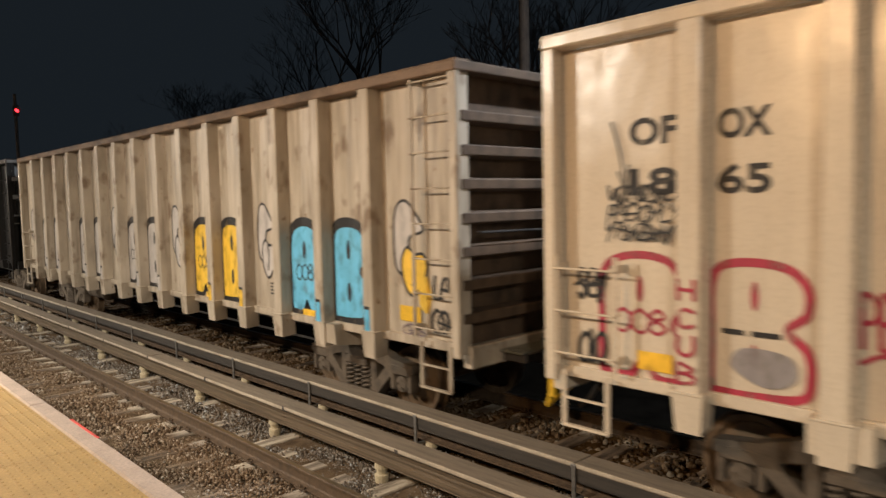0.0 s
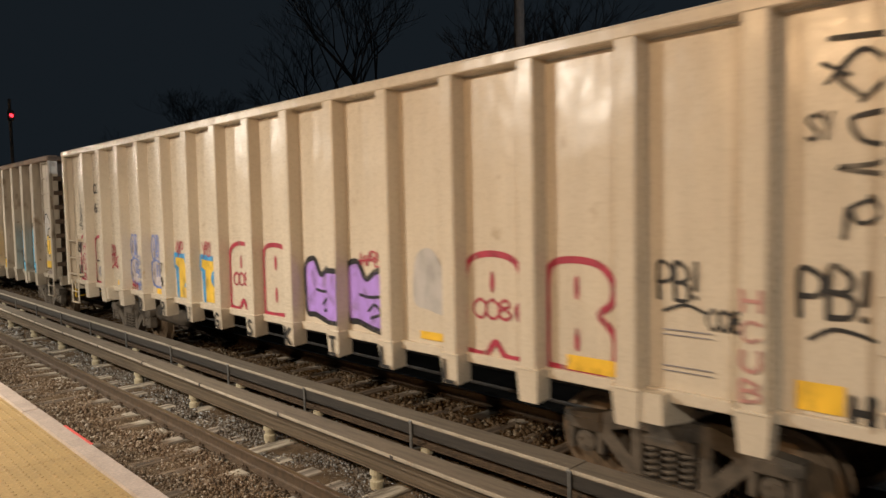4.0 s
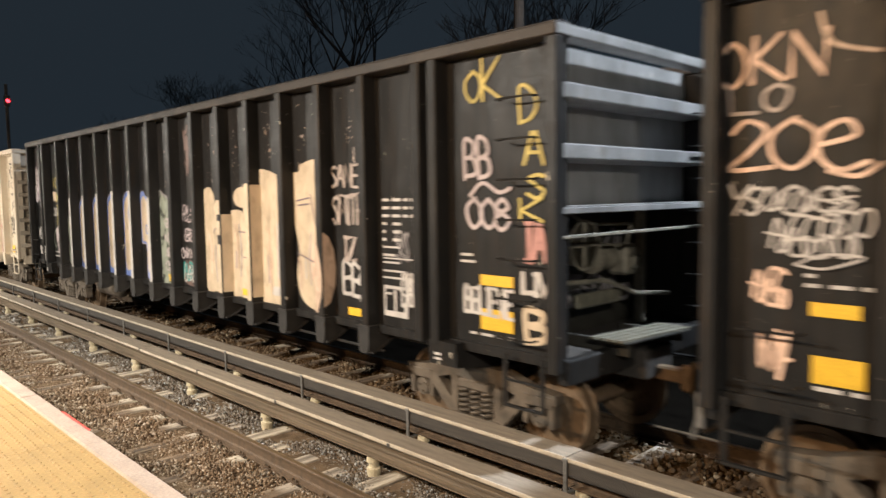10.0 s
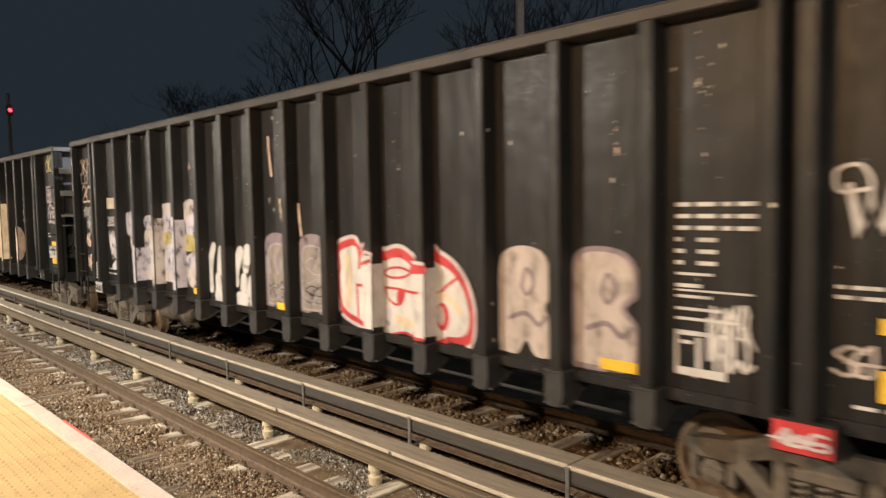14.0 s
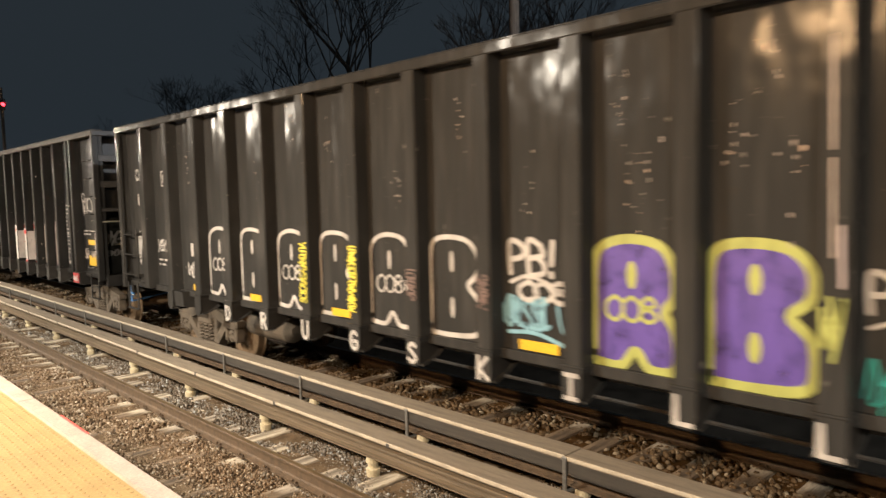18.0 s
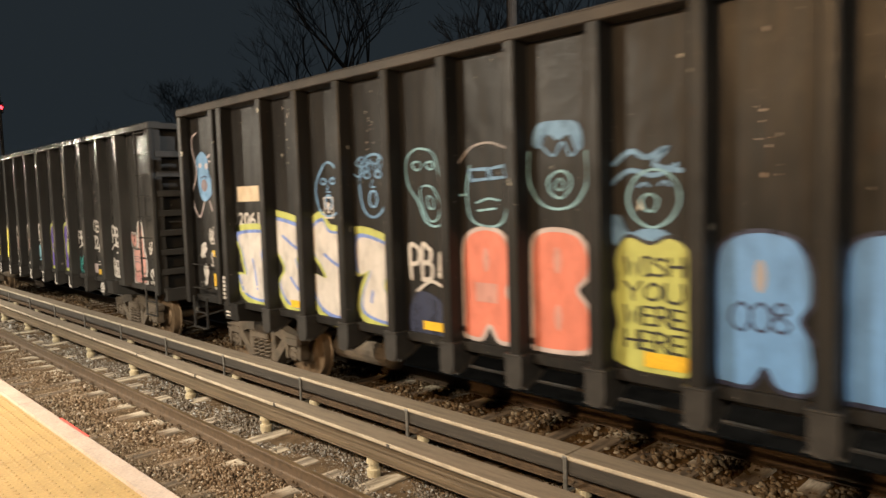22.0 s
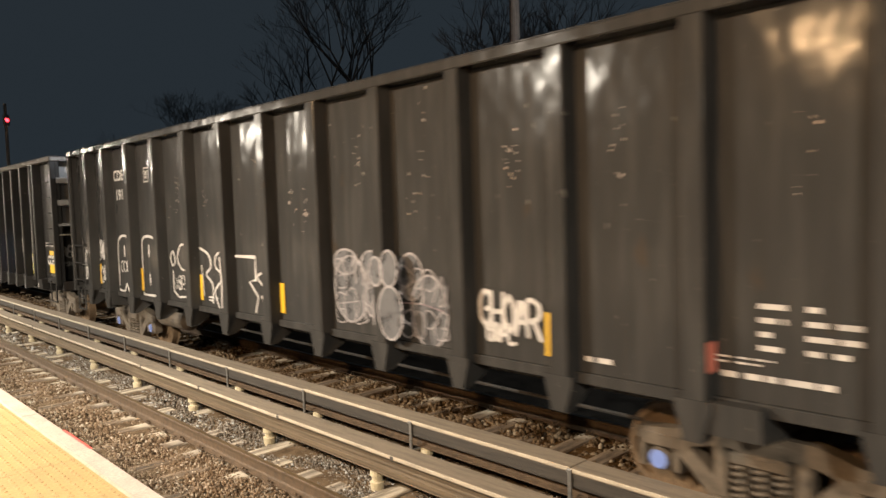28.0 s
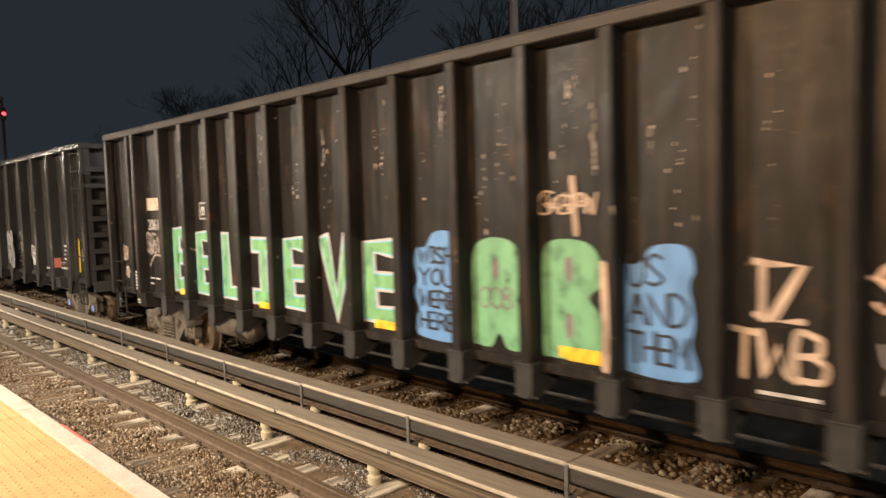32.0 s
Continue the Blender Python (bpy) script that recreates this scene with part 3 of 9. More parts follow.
def add_truck(car, y):
    t = part("truck", TRUCK["bolster"], [], car, "dark rusty cast-steel truck", at=(0, y, 0))
    for k in (0, 1):
        part("side_frame", TRUCK["side_frame"][k], [], t)
        for y1 in (-0.17, 0.0, 0.17):
            for x1 in (-0.06, 0.06):
                part("spring", TRUCK["spring"], [], t, at=((-1.0, 1.0)[k] + x1, y1, 0))
    for d in (-0.889, 0.889):
        w = part("wheelset", TRUCK["wheelset"], [], t, "rust-brown steel wheelset", at=(0, d, 0.457))
        WHEELS.append((w, d))


def rib_geo(foot, z0=LOW, z1=TOP - 0.10, wide=0.115, base=0.17):
    """A pressed hat-section side post with its foot below the sheet. The outline lies across the car."""
    g = Geo()
    o = [(SHEET + 0.01, -base / 2), (SHEET, -base / 2), (RIB + 0.012, -wide / 2 - 0.008), (RIB, -wide / 2 + 0.008), (RIB, wide / 2 - 0.008), (RIB + 0.012, wide / 2 + 0.008), (SHEET, base / 2), (SHEET + 0.01, base / 2)]
    return g.prism(o, z0 - 0.02, z1, "z")


def foot_geo(foot, pale, z0=LOW, wide=0.12):
    """The foot of a side post: a tapered box, or a wedge that reaches in under the floor."""
    g = Geo()
    if foot == "box":
        if not pale:
            # a face plate with clipped corners, a web behind it and a curved flange that rises inward
            face = [(-0.102, z0 + 0.03), (-0.102, z0 - 0.21), (-0.080, z0 - 0.278), (-0.045, z0 - 0.305), (0.050, z0 - 0.305), (0.082, z0 - 0.278), (0.102, z0 - 0.21), (0.102, z0 + 0.03)]
            g.prism(face, RIB - 0.012, RIB + 0.016, "x")
            sweep = [(RIB + 0.016, z0 - 0.30), (RIB + 0.10, z0 - 0.285), (RIB + 0.22, z0 - 0.235), (RIB + 0.40, z0 - 0.13), (RIB + 0.55, z0 - 0.03)]
            for y in (-0.098, 0.084):
                g.prism([(RIB + 0.016, z0 + 0.01)] + [(x, z + 0.012) for x, z in sweep] + [(RIB + 0.55, z0 + 0.01)], y, y + 0.014, "y", 1)
            g.prism(sweep + [(x + 0.004, z + 0.022) for x, z in sweep[::-1]], -0.128, 0.128, "y")
            return g.box(RIB - 0.020, RIB + 0.16, -0.112, 0.112, z0 + 0.012, z0 + 0.034, 0, 0.005)
        deep = 0.21
        pts = []
        for x, w, top, low in ((RIB - 0.012, 0.132, z0 + 0.03, z0 - 0.30), (RIB + deep, 0.118, z0 + 0.01, z0 - 0.285)):
            pts += [(x, -w, top), (x, w, top), (x + (0.022 if x < -1 else 0), w - 0.026, low), (x + (0.022 if x < -1 else 0), -w + 0.026, low)]
        g.add(pts, [(0, 1, 2, 3), (7, 6, 5, 4), (0, 4, 5, 1), (1, 5, 6, 2), (2, 6, 7, 3), (3, 7, 4, 0)])
        # a lip along the upper edge
        return g.box(RIB - 0.020, RIB + deep * 0.5, -0.138, 0.138, z0 + 0.012, z0 + 0.034, 0, 0.005)
    # a plate that narrows downward, webs behind it and a flange under them
    face = [(-0.15, z0 + 0.02), (-0.15, z0 - 0.05), (-0.075, z0 - 0.31), (0.075, z0 - 0.31), (0.15, z0 - 0.05), (0.15, z0 + 0.02)]
    g.prism(face, RIB - 0.012, RIB + 0.012, "x")
    for y in (-0.075, 0.063):
        g.prism([(RIB + 0.012, z0 + 0.01), (RIB + 0.012, z0 - 0.30), (RIB + 0.12, z0 - 0.29), (RIB + 0.62, z0 + 0.01)], y, y + 0.012, "y")
    return g.prism([(RIB - 0.004, z0 - 0.302), (RIB - 0.004, z0 - 0.318), (RIB + 0.12, z0 - 0.306), (RIB + 0.63, z0 - 0.004), (RIB + 0.62, z0 + 0.012), (RIB + 0.12, z0 - 0.290)], -0.095, 0.095, "y")


def sheet_geo(w, z0=LOW, z1=TOP - 0.1, t=0.012, belly=0.005):
    """A side sheet between two posts, bulged a little from loads."""
    g = Geo()
    ny, nz = 5, 7
    pts = []
    for i in range(ny):
        for j in range(nz):
            u, v = i / (ny - 1), j / (nz - 1)
            pts.append((SHEET - belly * math.sin(math.pi * u) * math.sin(math.pi * v) ** 0.7, (u - 0.5) * w, z0 + (z1 - z0) * v))
    n = len(pts)
    pts += [(SHEET + t, p[1], p[2]) for p in pts]
    fs = [(i * nz + j, (i + 1) * nz + j, (i + 1) * nz + j + 1, i * nz + j + 1) for i in range(ny - 1) for j in range(nz - 1)]
    fs += [tuple(n + k for k in f[::-1]) for f in fs]
    edge = [i * nz for i in range(ny)] + [(ny - 1) * nz + j for j in range(1, nz)] + [i * nz + nz - 1 for i in range(ny - 2, -1, -1)] + [j for j in range(nz - 2, 0, -1)]
    fs += [(edge[k], edge[(k + 1) % len(edge)], n + edge[(k + 1) % len(edge)], n + edge[k]) for k in range(len(edge))]
    return g.add(pts, fs)


CACHE = {}


def cached(key, make, name, mats):
    if key not in CACHE:
        CACHE[key] = make().mesh(name, mats)
    return CACHE[key]


def rung_geo(w, x):
    """A rung of bent rod on a car's side."""
    return Geo().path([(x + 0.07, -w / 2, 0), (x - 0.03, -w / 2, 0), (x - 0.03, w / 2, 0), (x + 0.07, w / 2, 0)], 0.011, 6)


def stirrup_geo(w, z0, z1, x):
    """A sill step that hangs under the car's corner."""
    g = Geo()
    for s in (-1, 1):
        g.box(x - 0.012, x + 0.012, s * w / 2 - 0.025, s * w / 2 + 0.025, z0, z1, 0, 0.004)
    g.box(x - 0.03, x + 0.02, -w / 2 - 0.02, w / 2 + 0.02, z0 - 0.012, z0 + 0.012, 0, 0.004)
    g.box(x - 0.02, x + 0.012, -w / 2, w / 2, (z0 + z1) / 2 - 0.01, (z0 + z1) / 2 + 0.012, 0, 0.004)
    return g


def end_platform_geo(half):
    g = Geo()
    for k in range(5):
        g.box(-1.0, 1.0, half + 0.025 + 0.062 * k, half + 0.070 + 0.062 * k, LOW - 0.095, LOW - 0.07, 0, 0.004)
    for x in (-0.9, 0.0, 0.9):
        g.box(x - 0.03, x + 0.03, half - 0.05, half + 0.32, LOW - 0.2, LOW - 0.098, 1, 0.006)
    return g


def open_end(car, base, half, length):
    """The recess under a long car's end wall: back plate, shelf, brake gear, a tilted grated step."""
    put = lambda name, make, mat, label="": part(name, cached((name, length), make, name, [mat]), [], car, label, at=base)
    put("end_plate", lambda: Geo().box(-1.40, 1.40, half - 0.92, half - 0.90, LOW - 0.02, LOW + 1.42, 0, 0.004), "grime", "greasy back plate of the end recess")
    put("end_shelf", lambda: Geo().box(-1.40, 1.40, half - 0.92, half - 0.34, LOW + 1.40, LOW + 1.42, 0, 0.003), "grime")
    put("brake_cylinder", lambda: Geo().lathe([(-0.34, 0.05), (-0.33, 0.15), (-0.05, 0.16), (-0.04, 0.18), (0.0, 0.18), (0.02, 0.10), (0.30, 0.07), (0.42, 0.03)], (0.15, half - 0.62, LOW + 0.86), "x", 16), "gear", "dusty brake cylinder")
    put("brake_valve", lambda: Geo().box(-0.72, -0.42, half - 0.80, half - 0.52, LOW + 0.62, LOW + 0.98, 0, 0.04).box(-0.66, -0.48, half - 0.54, half - 0.44, LOW + 0.70, LOW + 0.86, 0, 0.03), "gear", "dusty cast brake valve")
    put("brake_wheel", lambda: Geo().lathe([(-0.015, 0.25), (0.012, 0.265), (0.012, 0.24), (-0.015, 0.25)], (0.72, half - 0.30, LOW + 1.05), "y", 20).box(0.70, 0.74, half - 0.315, half - 0.29, LOW + 0.80, LOW + 1.30, 0, 0.004).box(0.47, 0.97, half - 0.315, half - 0.29, LOW + 1.03, LOW + 1.07, 0, 0.004).tube((0.72, half - 0.31, LOW + 1.05), (0.72, half - 0.62, LOW + 1.05), 0.03, 0.03, 8), "gear", "spoked hand-brake wheel")
    put("brace", lambda: Geo().box(-0.98, -0.90, half - 0.70, half - 0.58, LOW - 0.02, LOW + 1.40, 0, 0.01), "gear")
    put("brace_pipe", lambda: Geo().path([(-1.2, half - 0.40, LOW + 0.35), (-0.5, half - 0.42, LOW + 0.42), (0.1, half - 0.46, LOW + 0.62), (1.1, half - 0.5, LOW + 0.66)], 0.028, 6), "gear")
    put("air_pipe", lambda: Geo().path([(-0.55, half - 0.6, LOW + 0.95), (-0.5, half - 0.5, LOW + 1.22), (0.4, half - 0.5, LOW + 1.25), (0.6, half - 0.6, LOW + 1.38)], 0.02, 6), "gear")
    put("cross_rail", lambda: Geo().box(-1.48, 1.48, half - 0.07, half - 0.02, LOW + 1.16, LOW + 1.19, 0, 0.004), "gear", "thin grab rail across the end")
    for x, high in ((-0.42, 0.06), (0.63, 0.10)):
        part("step_bracket", cached(("bracket", length, x), lambda: Geo().box(x - 0.03, x + 0.03, half - 0.60, half + 0.18, LOW - 0.05, LOW + high, 0, 0.006), "step_bracket", ["grime"]), [], car, at=base)
    step = put("end_step", lambda: Geo().prism([(-0.52, LOW + 0.055), (0.82, LOW + 0.105), (0.82, LOW + 0.12), (-0.52, LOW + 0.07)], half - 0.15, half + 0.23, "y"), "grime", "dusty grated step between the cars")
    slat = cached(("slat", length), lambda: Geo().prism([(-0.55, LOW + 0.075), (0.85, LOW + 0.125), (0.85, LOW + 0.148), (-0.55, LOW + 0.098)], half - 0.15, half - 0.09, "y"), "slat", ["grating"])
    for k in range(4):
        part("slat", slat, [], step, at=(0, 0.1 * k, 0))
    put("brake_rigging", lambda: Geo().box(-0.30, 0.55, half - 0.56, half - 0.50, LOW + 0.34, LOW + 0.50, 0, 0.02), "grating", "pale dusty lever of the brake gear")


def gondola(label, front, length, posts, paint, foot, trucks, pattern, top=TOP, shift=0.0, lever="galv", bare=False, tail=None):
    """A high-sided gondola. posts: places of its side posts from the middle; pattern: which end fittings it has."""
    mid = front - length / 2
    car = thing("gondola_car", label, "freight car", at=(TRACK_2, mid, 0), group="gondola cars of the freight train")
    car["middle"] = mid
    half = length / 2
    posts = [round(y + shift, 3) for y in posts]
    edges = sorted(set(posts))
    rib = cached(("rib", foot, paint, top), lambda: rib_geo(foot, z1=top - 0.09, wide=pattern["post"], base=pattern["post"] + 0.03), "side_post", [paint])
    tail = tail or {"grey_cream": "rusty_end", "cream": "grey_cream", "black_gloss": "black_gloss"}.get(paint, "end_grey")
    deep = pattern["ends"] == "open"
    marks = [-half + 0.09] + edges + [half - 0.09]
    for side in (1, -1):
        turn = pose(0, 0, 0, 0, 0, 0 if side > 0 else 180)
        for y in edges:
            post = part("side_post", rib, [], car, at=pose(0, y, 0, 0, 0, 0 if side > 0 else 180))
            if bare and y in (edges[0], edges[-1]) or deep and abs(y - shift) > 6.6:
                continue
            part("foot", cached(("foot", foot, paint), lambda: foot_geo(foot, "cream" in paint), "foot", ["dusty" if paint in ("black", "black_worn") else paint, "dusty"]), [], post)
        for a, b in zip(marks, marks[1:]):
            w = round(b - a, 3)
            if w > 0.25:
                me = cached(("sheet", w, paint, top), lambda: sheet_geo(w, z1=top - 0.1), "side_sheet", [paint])
                part("side_sheet", me, [], car, at=pose(0, (a + b) / 2, 0, 0, 0, 0 if side > 0 else 180))
        chord = cached(("chord", length, paint), lambda: Geo().box(RIB - 0.006, SHEET + 0.05, -half - 0.005, half + 0.005, top - 0.09, top + 0.022, 0, 0.012).box(RIB + 0.012, SHEET + 0.03, -half, half, top + 0.022, top + 0.036, 0, 0.006), "top_chord", ["chord" if top >= 4.27 else "brown_rail" if paint == "grey_cream" else paint])
        part("top_chord", chord, [], car, "worn rolled-steel top rail", at=turn)
        sill = cached(("sill", length, paint), lambda: Geo().box(SHEET - 0.05, SHEET + 0.02, -half, half, LOW - 0.07, LOW + 0.035, 0, 0.008), "side_sill", [paint])
        part("side_sill", sill, [], car, at=turn)
        for e in (-1, 1):
            post = cached(("corner", paint, top, pattern["corner"]), lambda: Geo().box(RIB + 0.006, RIB + pattern["corner"], -0.06, 0.06, LOW - 0.09, top - 0.09, 0, 0.010).box(RIB + 0.05, SHEET + 0.03, -0.03, 0.03, LOW - 0.06, top - 0.09, 0, 0.006), "corner_post", [paint])
            part("corner_post", post, [], car, at=pose(0, e * (half - 0.06), 0, 0, 0, 0 if side > 0 else 180))
    # floor, centre sill
    part("floor", cached(("floor", length), lambda: Geo().box(-1.40, 1.40, -half + 0.2, half - 0.2, LOW - 0.05, LOW - 0.02, 0, 0.004), "floor", ["dark"]), [], car)
    part("centre_sill", cached(("csill", length), lambda: Geo().box(-0.28, 0.28, -half - 0.15, half + 0.15, LOW - 0.36, LOW - 0.055, 0, 0.015), "centre_sill", ["dark"]), [], car)
    # ends: sheet, deep horizontal ribs, end platform, coupler
    for e in (-1, 1):
        base = pose(0, 0, 0, 0, 0, 0 if e > 0 else 180)
        inset = 0.34 if deep else 0.22
        part("end_sheet", cached(("endsheet", length, tail), lambda: Geo().box(-1.40, 1.40, half - inset, half - inset + 0.014, LOW + 1.40 if deep else LOW - 0.02, top - 0.08, 0, 0.004), "end_sheet", [tail]), [], car, at=base)
        n = 7 if pattern["ends"] == "ribbed" else 3
        tall = 0.058 if n > 3 else 0.072
        bar = cached(("endbar", length, tail, n), lambda: Geo().prism([(half - inset + 0.012, -tall - 0.02), (half - 0.03, -tall), (half - 0.012, -tall + 0.015), (half - 0.012, tall - 0.015), (half - 0.03, tall), (half - inset + 0.012, tall + 0.02)], -1.40, 1.40, "x").box(-1.50, 1.50, half - 0.084, half - 0.014, -tall + 0.004, tall - 0.004, 0, 0.006), "end_rib", [tail])
        thin = cached(("endthin", length, tail), lambda: Geo().box(-1.50, 1.50, half - 0.084, half - 0.014, -0.03, 0.03, 0, 0.006).box(-1.40, 1.40, half - inset, half - 0.02, 0.032, 0.044, 0, 0.003), "end_rib", [tail])
        for k in range(n):
            part("end_rib", thin if deep and k == 0 else bar, [], car, at=base @ pose(0, 0, (LOW + 0.32 + k * (top - LOW - 0.5) / n) if n > 3 else (LOW + 1.42 + k * 0.55), 0, 0, 0))
        part("end_rail", cached(("endrail", length, tail), lambda: Geo().box(-1.60, 1.60, half - 0.20, half + 0.006, top - 0.088, top + 0.02, 0, 0.012), "end_rail", [tail]), [], car, "worn top rail of the end wall", at=base)
        part("end_sill", cached(("endsill", length, paint), lambda: Geo().box(-1.45, 1.45, half - 0.10, half + 0.02, LOW - 0.22, LOW + 0.02, 0, 0.01), "end_sill", [paint]), [], car, at=base)
        if pattern.get("centre_plate"):
            part("end_plate", cached(("endplate", length, paint), lambda: Geo().box(-0.96, 0.96, half - 0.010, half + 0.006, LOW + 0.25, top - 0.10, 0, 0.004), "end_plate", [tail]), [], car, "smooth plate over the end ribs", at=base)
        elif deep:
            open_end(car, base, half, length)
        if not deep:
            part("end_platform", cached(("platform", length), lambda: end_platform_geo(half), "end_platform", ["grating", "dark"]), [], car, "dusty grated steel end platform", at=base)
            part("grab_rail", cached(("grabrail", length), lambda: Geo().path([(-1.30, half + 0.0, LOW + 1.22), (-1.30, half + 0.055, LOW + 1.22), (1.30, half + 0.055, LOW + 1.24), (1.30, half + 0.0, LOW + 1.24)], 0.014, 6), "grab_rail", ["dusty"]), [], car, "thin steel rail across the end plate", at=base)
        part("coupler", cached(("coupler", length), lambda: Geo().box(-0.07, 0.07, half + 0.1, half + 0.52, 0.80, 0.95, 0, 0.02).box(-0.16, 0.02, half + 0.46, half + 0.66, 0.74, 1.02, 0, 0.04).box(0.04, 0.15, half + 0.45, half + 0.58, 0.74, 1.02, 0, 0.03), "coupler", ["wheel"]), [], car, "rusty cast knuckle coupler", at=base)
        hose = Geo().path([(-0.35, half + 0.05, 0.85), (-0.36, half + 0.22, 0.80), (-0.33, half + 0.40, 0.55), (-0.24, half + 0.58, 0.42)], 0.025, 6)
        part("brake_hose", cached(("hose", length), lambda: hose, "brake_hose", ["dark"]), [], car, at=base)
        rod = Geo().path([(-1.40, half + 0.05, LOW - 0.12), (-1.40, half + 0.14, LOW - 0.42), (-0.2, half + 0.42, LOW - 0.32)], 0.016, 6).box(-1.43, -1.37, half + 0.04, half + 0.1, LOW - 0.32, LOW - 0.02, 0, 0.008)
        part("uncoupling_lever", cached(("lever", length, lever), lambda: rod, "uncoupling_lever", [lever]), [], car, "bent rod uncoupling lever", at=base)
        # end ladder
        step = cached(("endrung", length, paint), lambda: ladder_end(half), "end_rung", [paint])
        for k in range(7):
            part("end_rung", step, [], car, at=base @ pose(0, 0, LOW + 0.25 + k * 0.37))
        # side ladder at the corner, on both sides
        lad = pattern["ladder"]
        zs = [LOW + 0.18 + k * 0.385 for k in range(lad["rungs"])]
        w = lad["width"]
        yc = half - lad["from_end"] - w / 2
        for s in (1, -1):
            tall = lad["rungs"] if (e < 0) == (s > 0) else lad["short"]
            rung = cached(("rung", w, paint), lambda: rung_geo(w, RIB + 0.04), "rung", [paint])
            turned = 0 if s > 0 else 180
            if lad["stile"]:
                stiles = []
                for d in (-1, 1):
                    rails = Geo()
                    stiles.append(rails)
                    rails.box(RIB + 0.028, RIB + 0.052, d * w / 2 - 0.022, d * w / 2 + 0.022, zs[0] - 0.12, zs[tall - 1] + 0.12, 0, 0.003)
                    rails.box(RIB + 0.04, SHEET, d * w / 2 - 0.01, d * w / 2 + 0.01, zs[0] - 0.05, zs[0] + 0.02, 0, 0.003).box(RIB + 0.04, SHEET, d * w / 2 - 0.01, d * w / 2 + 0.01, zs[tall - 1] - 0.02, zs[tall - 1] + 0.05, 0, 0.003)
                holder = part("ladder", cached(("ladder", w, tall, paint), lambda: stiles[0], "ladder", [paint]), [], car, at=pose(0, e * yc, 0, 0, 0, turned))
                part("stile", cached(("stile", w, tall, paint), lambda: stiles[1], "stile", [paint]), [], holder)
                for z in zs[:tall]:
                    part("rung", rung, [], holder, at=(0, 0, z))
            else:
                for z in zs[:tall]:
                    part("grab_iron", rung, [], car, at=pose(0, e * yc, z, 0, 0, turned))
            part("sill_step", cached(("step", paint), lambda: stirrup_geo(0.46, 0.70, LOW + 0.02, RIB + 0.05), "sill_step", [paint]), [], car, at=pose(0, e * (half - 0.42), 0, 0, 0, 0 if s > 0 else 180))
    for y in (trucks, -trucks):
        add_truck(car, y)
        part("body_bolster", cached(("bolsterbox", paint), lambda: Geo().prism([(-1.60, LOW + 0.02), (-1.58, LOW - 0.24), (-1.2, LOW - 0.30), (-0.3, LOW - 0.36), (0.3, LOW - 0.36), (1.2, LOW - 0.30), (1.58, LOW - 0.24), (1.60, LOW + 0.02)], -0.21, 0.21, "y"), "body_bolster", [paint]), [], car, at=(0, y, 0))
    # brake gear under the floor
    part("air_reservoir", cached("tank", lambda: Geo().lathe([(-0.62, 0.08), (-0.55, 0.19), (0.55, 0.19), (0.62, 0.08)], (-0.95, 0, 0.74), "y", 18).box(-1.0, -0.9, -0.45, -0.40, 0.7, LOW, 0, 0.008).box(-1.0, -0.9, 0.40, 0.45, 0.7, LOW, 0, 0.008), "air_reservoir", ["iron"]), [], car, "dull grey cylindrical air tank", at=(0, half - (4.6 if trucks < 6.5 else 4.1), 0))
    part("air_line", cached(("airline", length), lambda: Geo().tube((-1.02, -half + 2.2, 0.98), (-1.02, half - 2.2, 0.98), 0.022, 0.022, 6), "air_line", ["dusty"]), [], car)
    part("brake_rod", cached(("brakerod", length), lambda: Geo().tube((-0.85, -half + 3.4, 0.70), (-0.85, half - 5.4, 0.76), 0.02, 0.02, 6), "brake_rod", ["dusty"]), [], car)
    return car, mid, half, sorted(posts)


def ladder_end(half):
    return Geo().path([(-1.38, half - 0.05, 0), (-1.38, half + 0.05, 0), (-0.98, half + 0.05, 0), (-0.98, half - 0.05, 0)], 0.011, 6)


LONG_POSTS = [0.4575 + 0.915 * k for k in range(7)]
LONG_POSTS = [round(y, 4) for y in sorted([-y for y in LONG_POSTS] + LONG_POSTS + [7.11, 7.375, -6.91, -7.17])]
PALE_POSTS = [round((k - 7) * 1.056 + 0.075, 3) for k in range(15)]
SHIFTED_POSTS = [round((k - 7) * 1.062 + 0.24, 3) for k in range(15)]
WIDE_POSTS = [round((k - 5) * 1.285 + 0.13, 3) for k in range(11)] + [-7.62, 7.62]
LADDER_BIG = dict(rungs=8, short=3, width=0.62, from_end=0.12, stile=True)
LADDER_SMALL = dict(rungs=7, short=2, width=0.42, from_end=0.30, stile=False)
truck_meshes()
LONG = dict(length=17.33, top=4.27, posts=LONG_POSTS, foot="box", trucks=7.15, pattern=dict(ends="open", post=0.115, corner=0.13, ladder=LADDER_SMALL))
PALE = dict(length=17.76, foot="box", trucks=6.38, pattern=dict(ends="ribbed", post=0.18, corner=0.075, ladder=LADDER_BIG, centre_plate=True))
WIDE = dict(length=17.60, top=4.25, posts=WIDE_POSTS, foot="wedge", trucks=6.60, pattern=dict(ends="ribbed", post=0.18, corner=0.075, ladder=LADDER_BIG, centre_plate=True))
CARS = {}
CARS["lead"] = gondola("black steel gondola car ahead of the pale cars", 41.6, paint="black", shift=0.05, **LONG)
CARS["A"] = gondola("weathered grey-cream gondola car with blue and yellow lettering", 22.93, posts=PALE_POSTS, paint="grey_cream", **dict(PALE, pattern=dict(PALE["pattern"], centre_plate=False)))
CARS["B"] = gondola("cream gondola car with red and purple sprayed letters", 4.05, posts=PALE_POSTS, paint="cream", lever="yellow", **PALE)
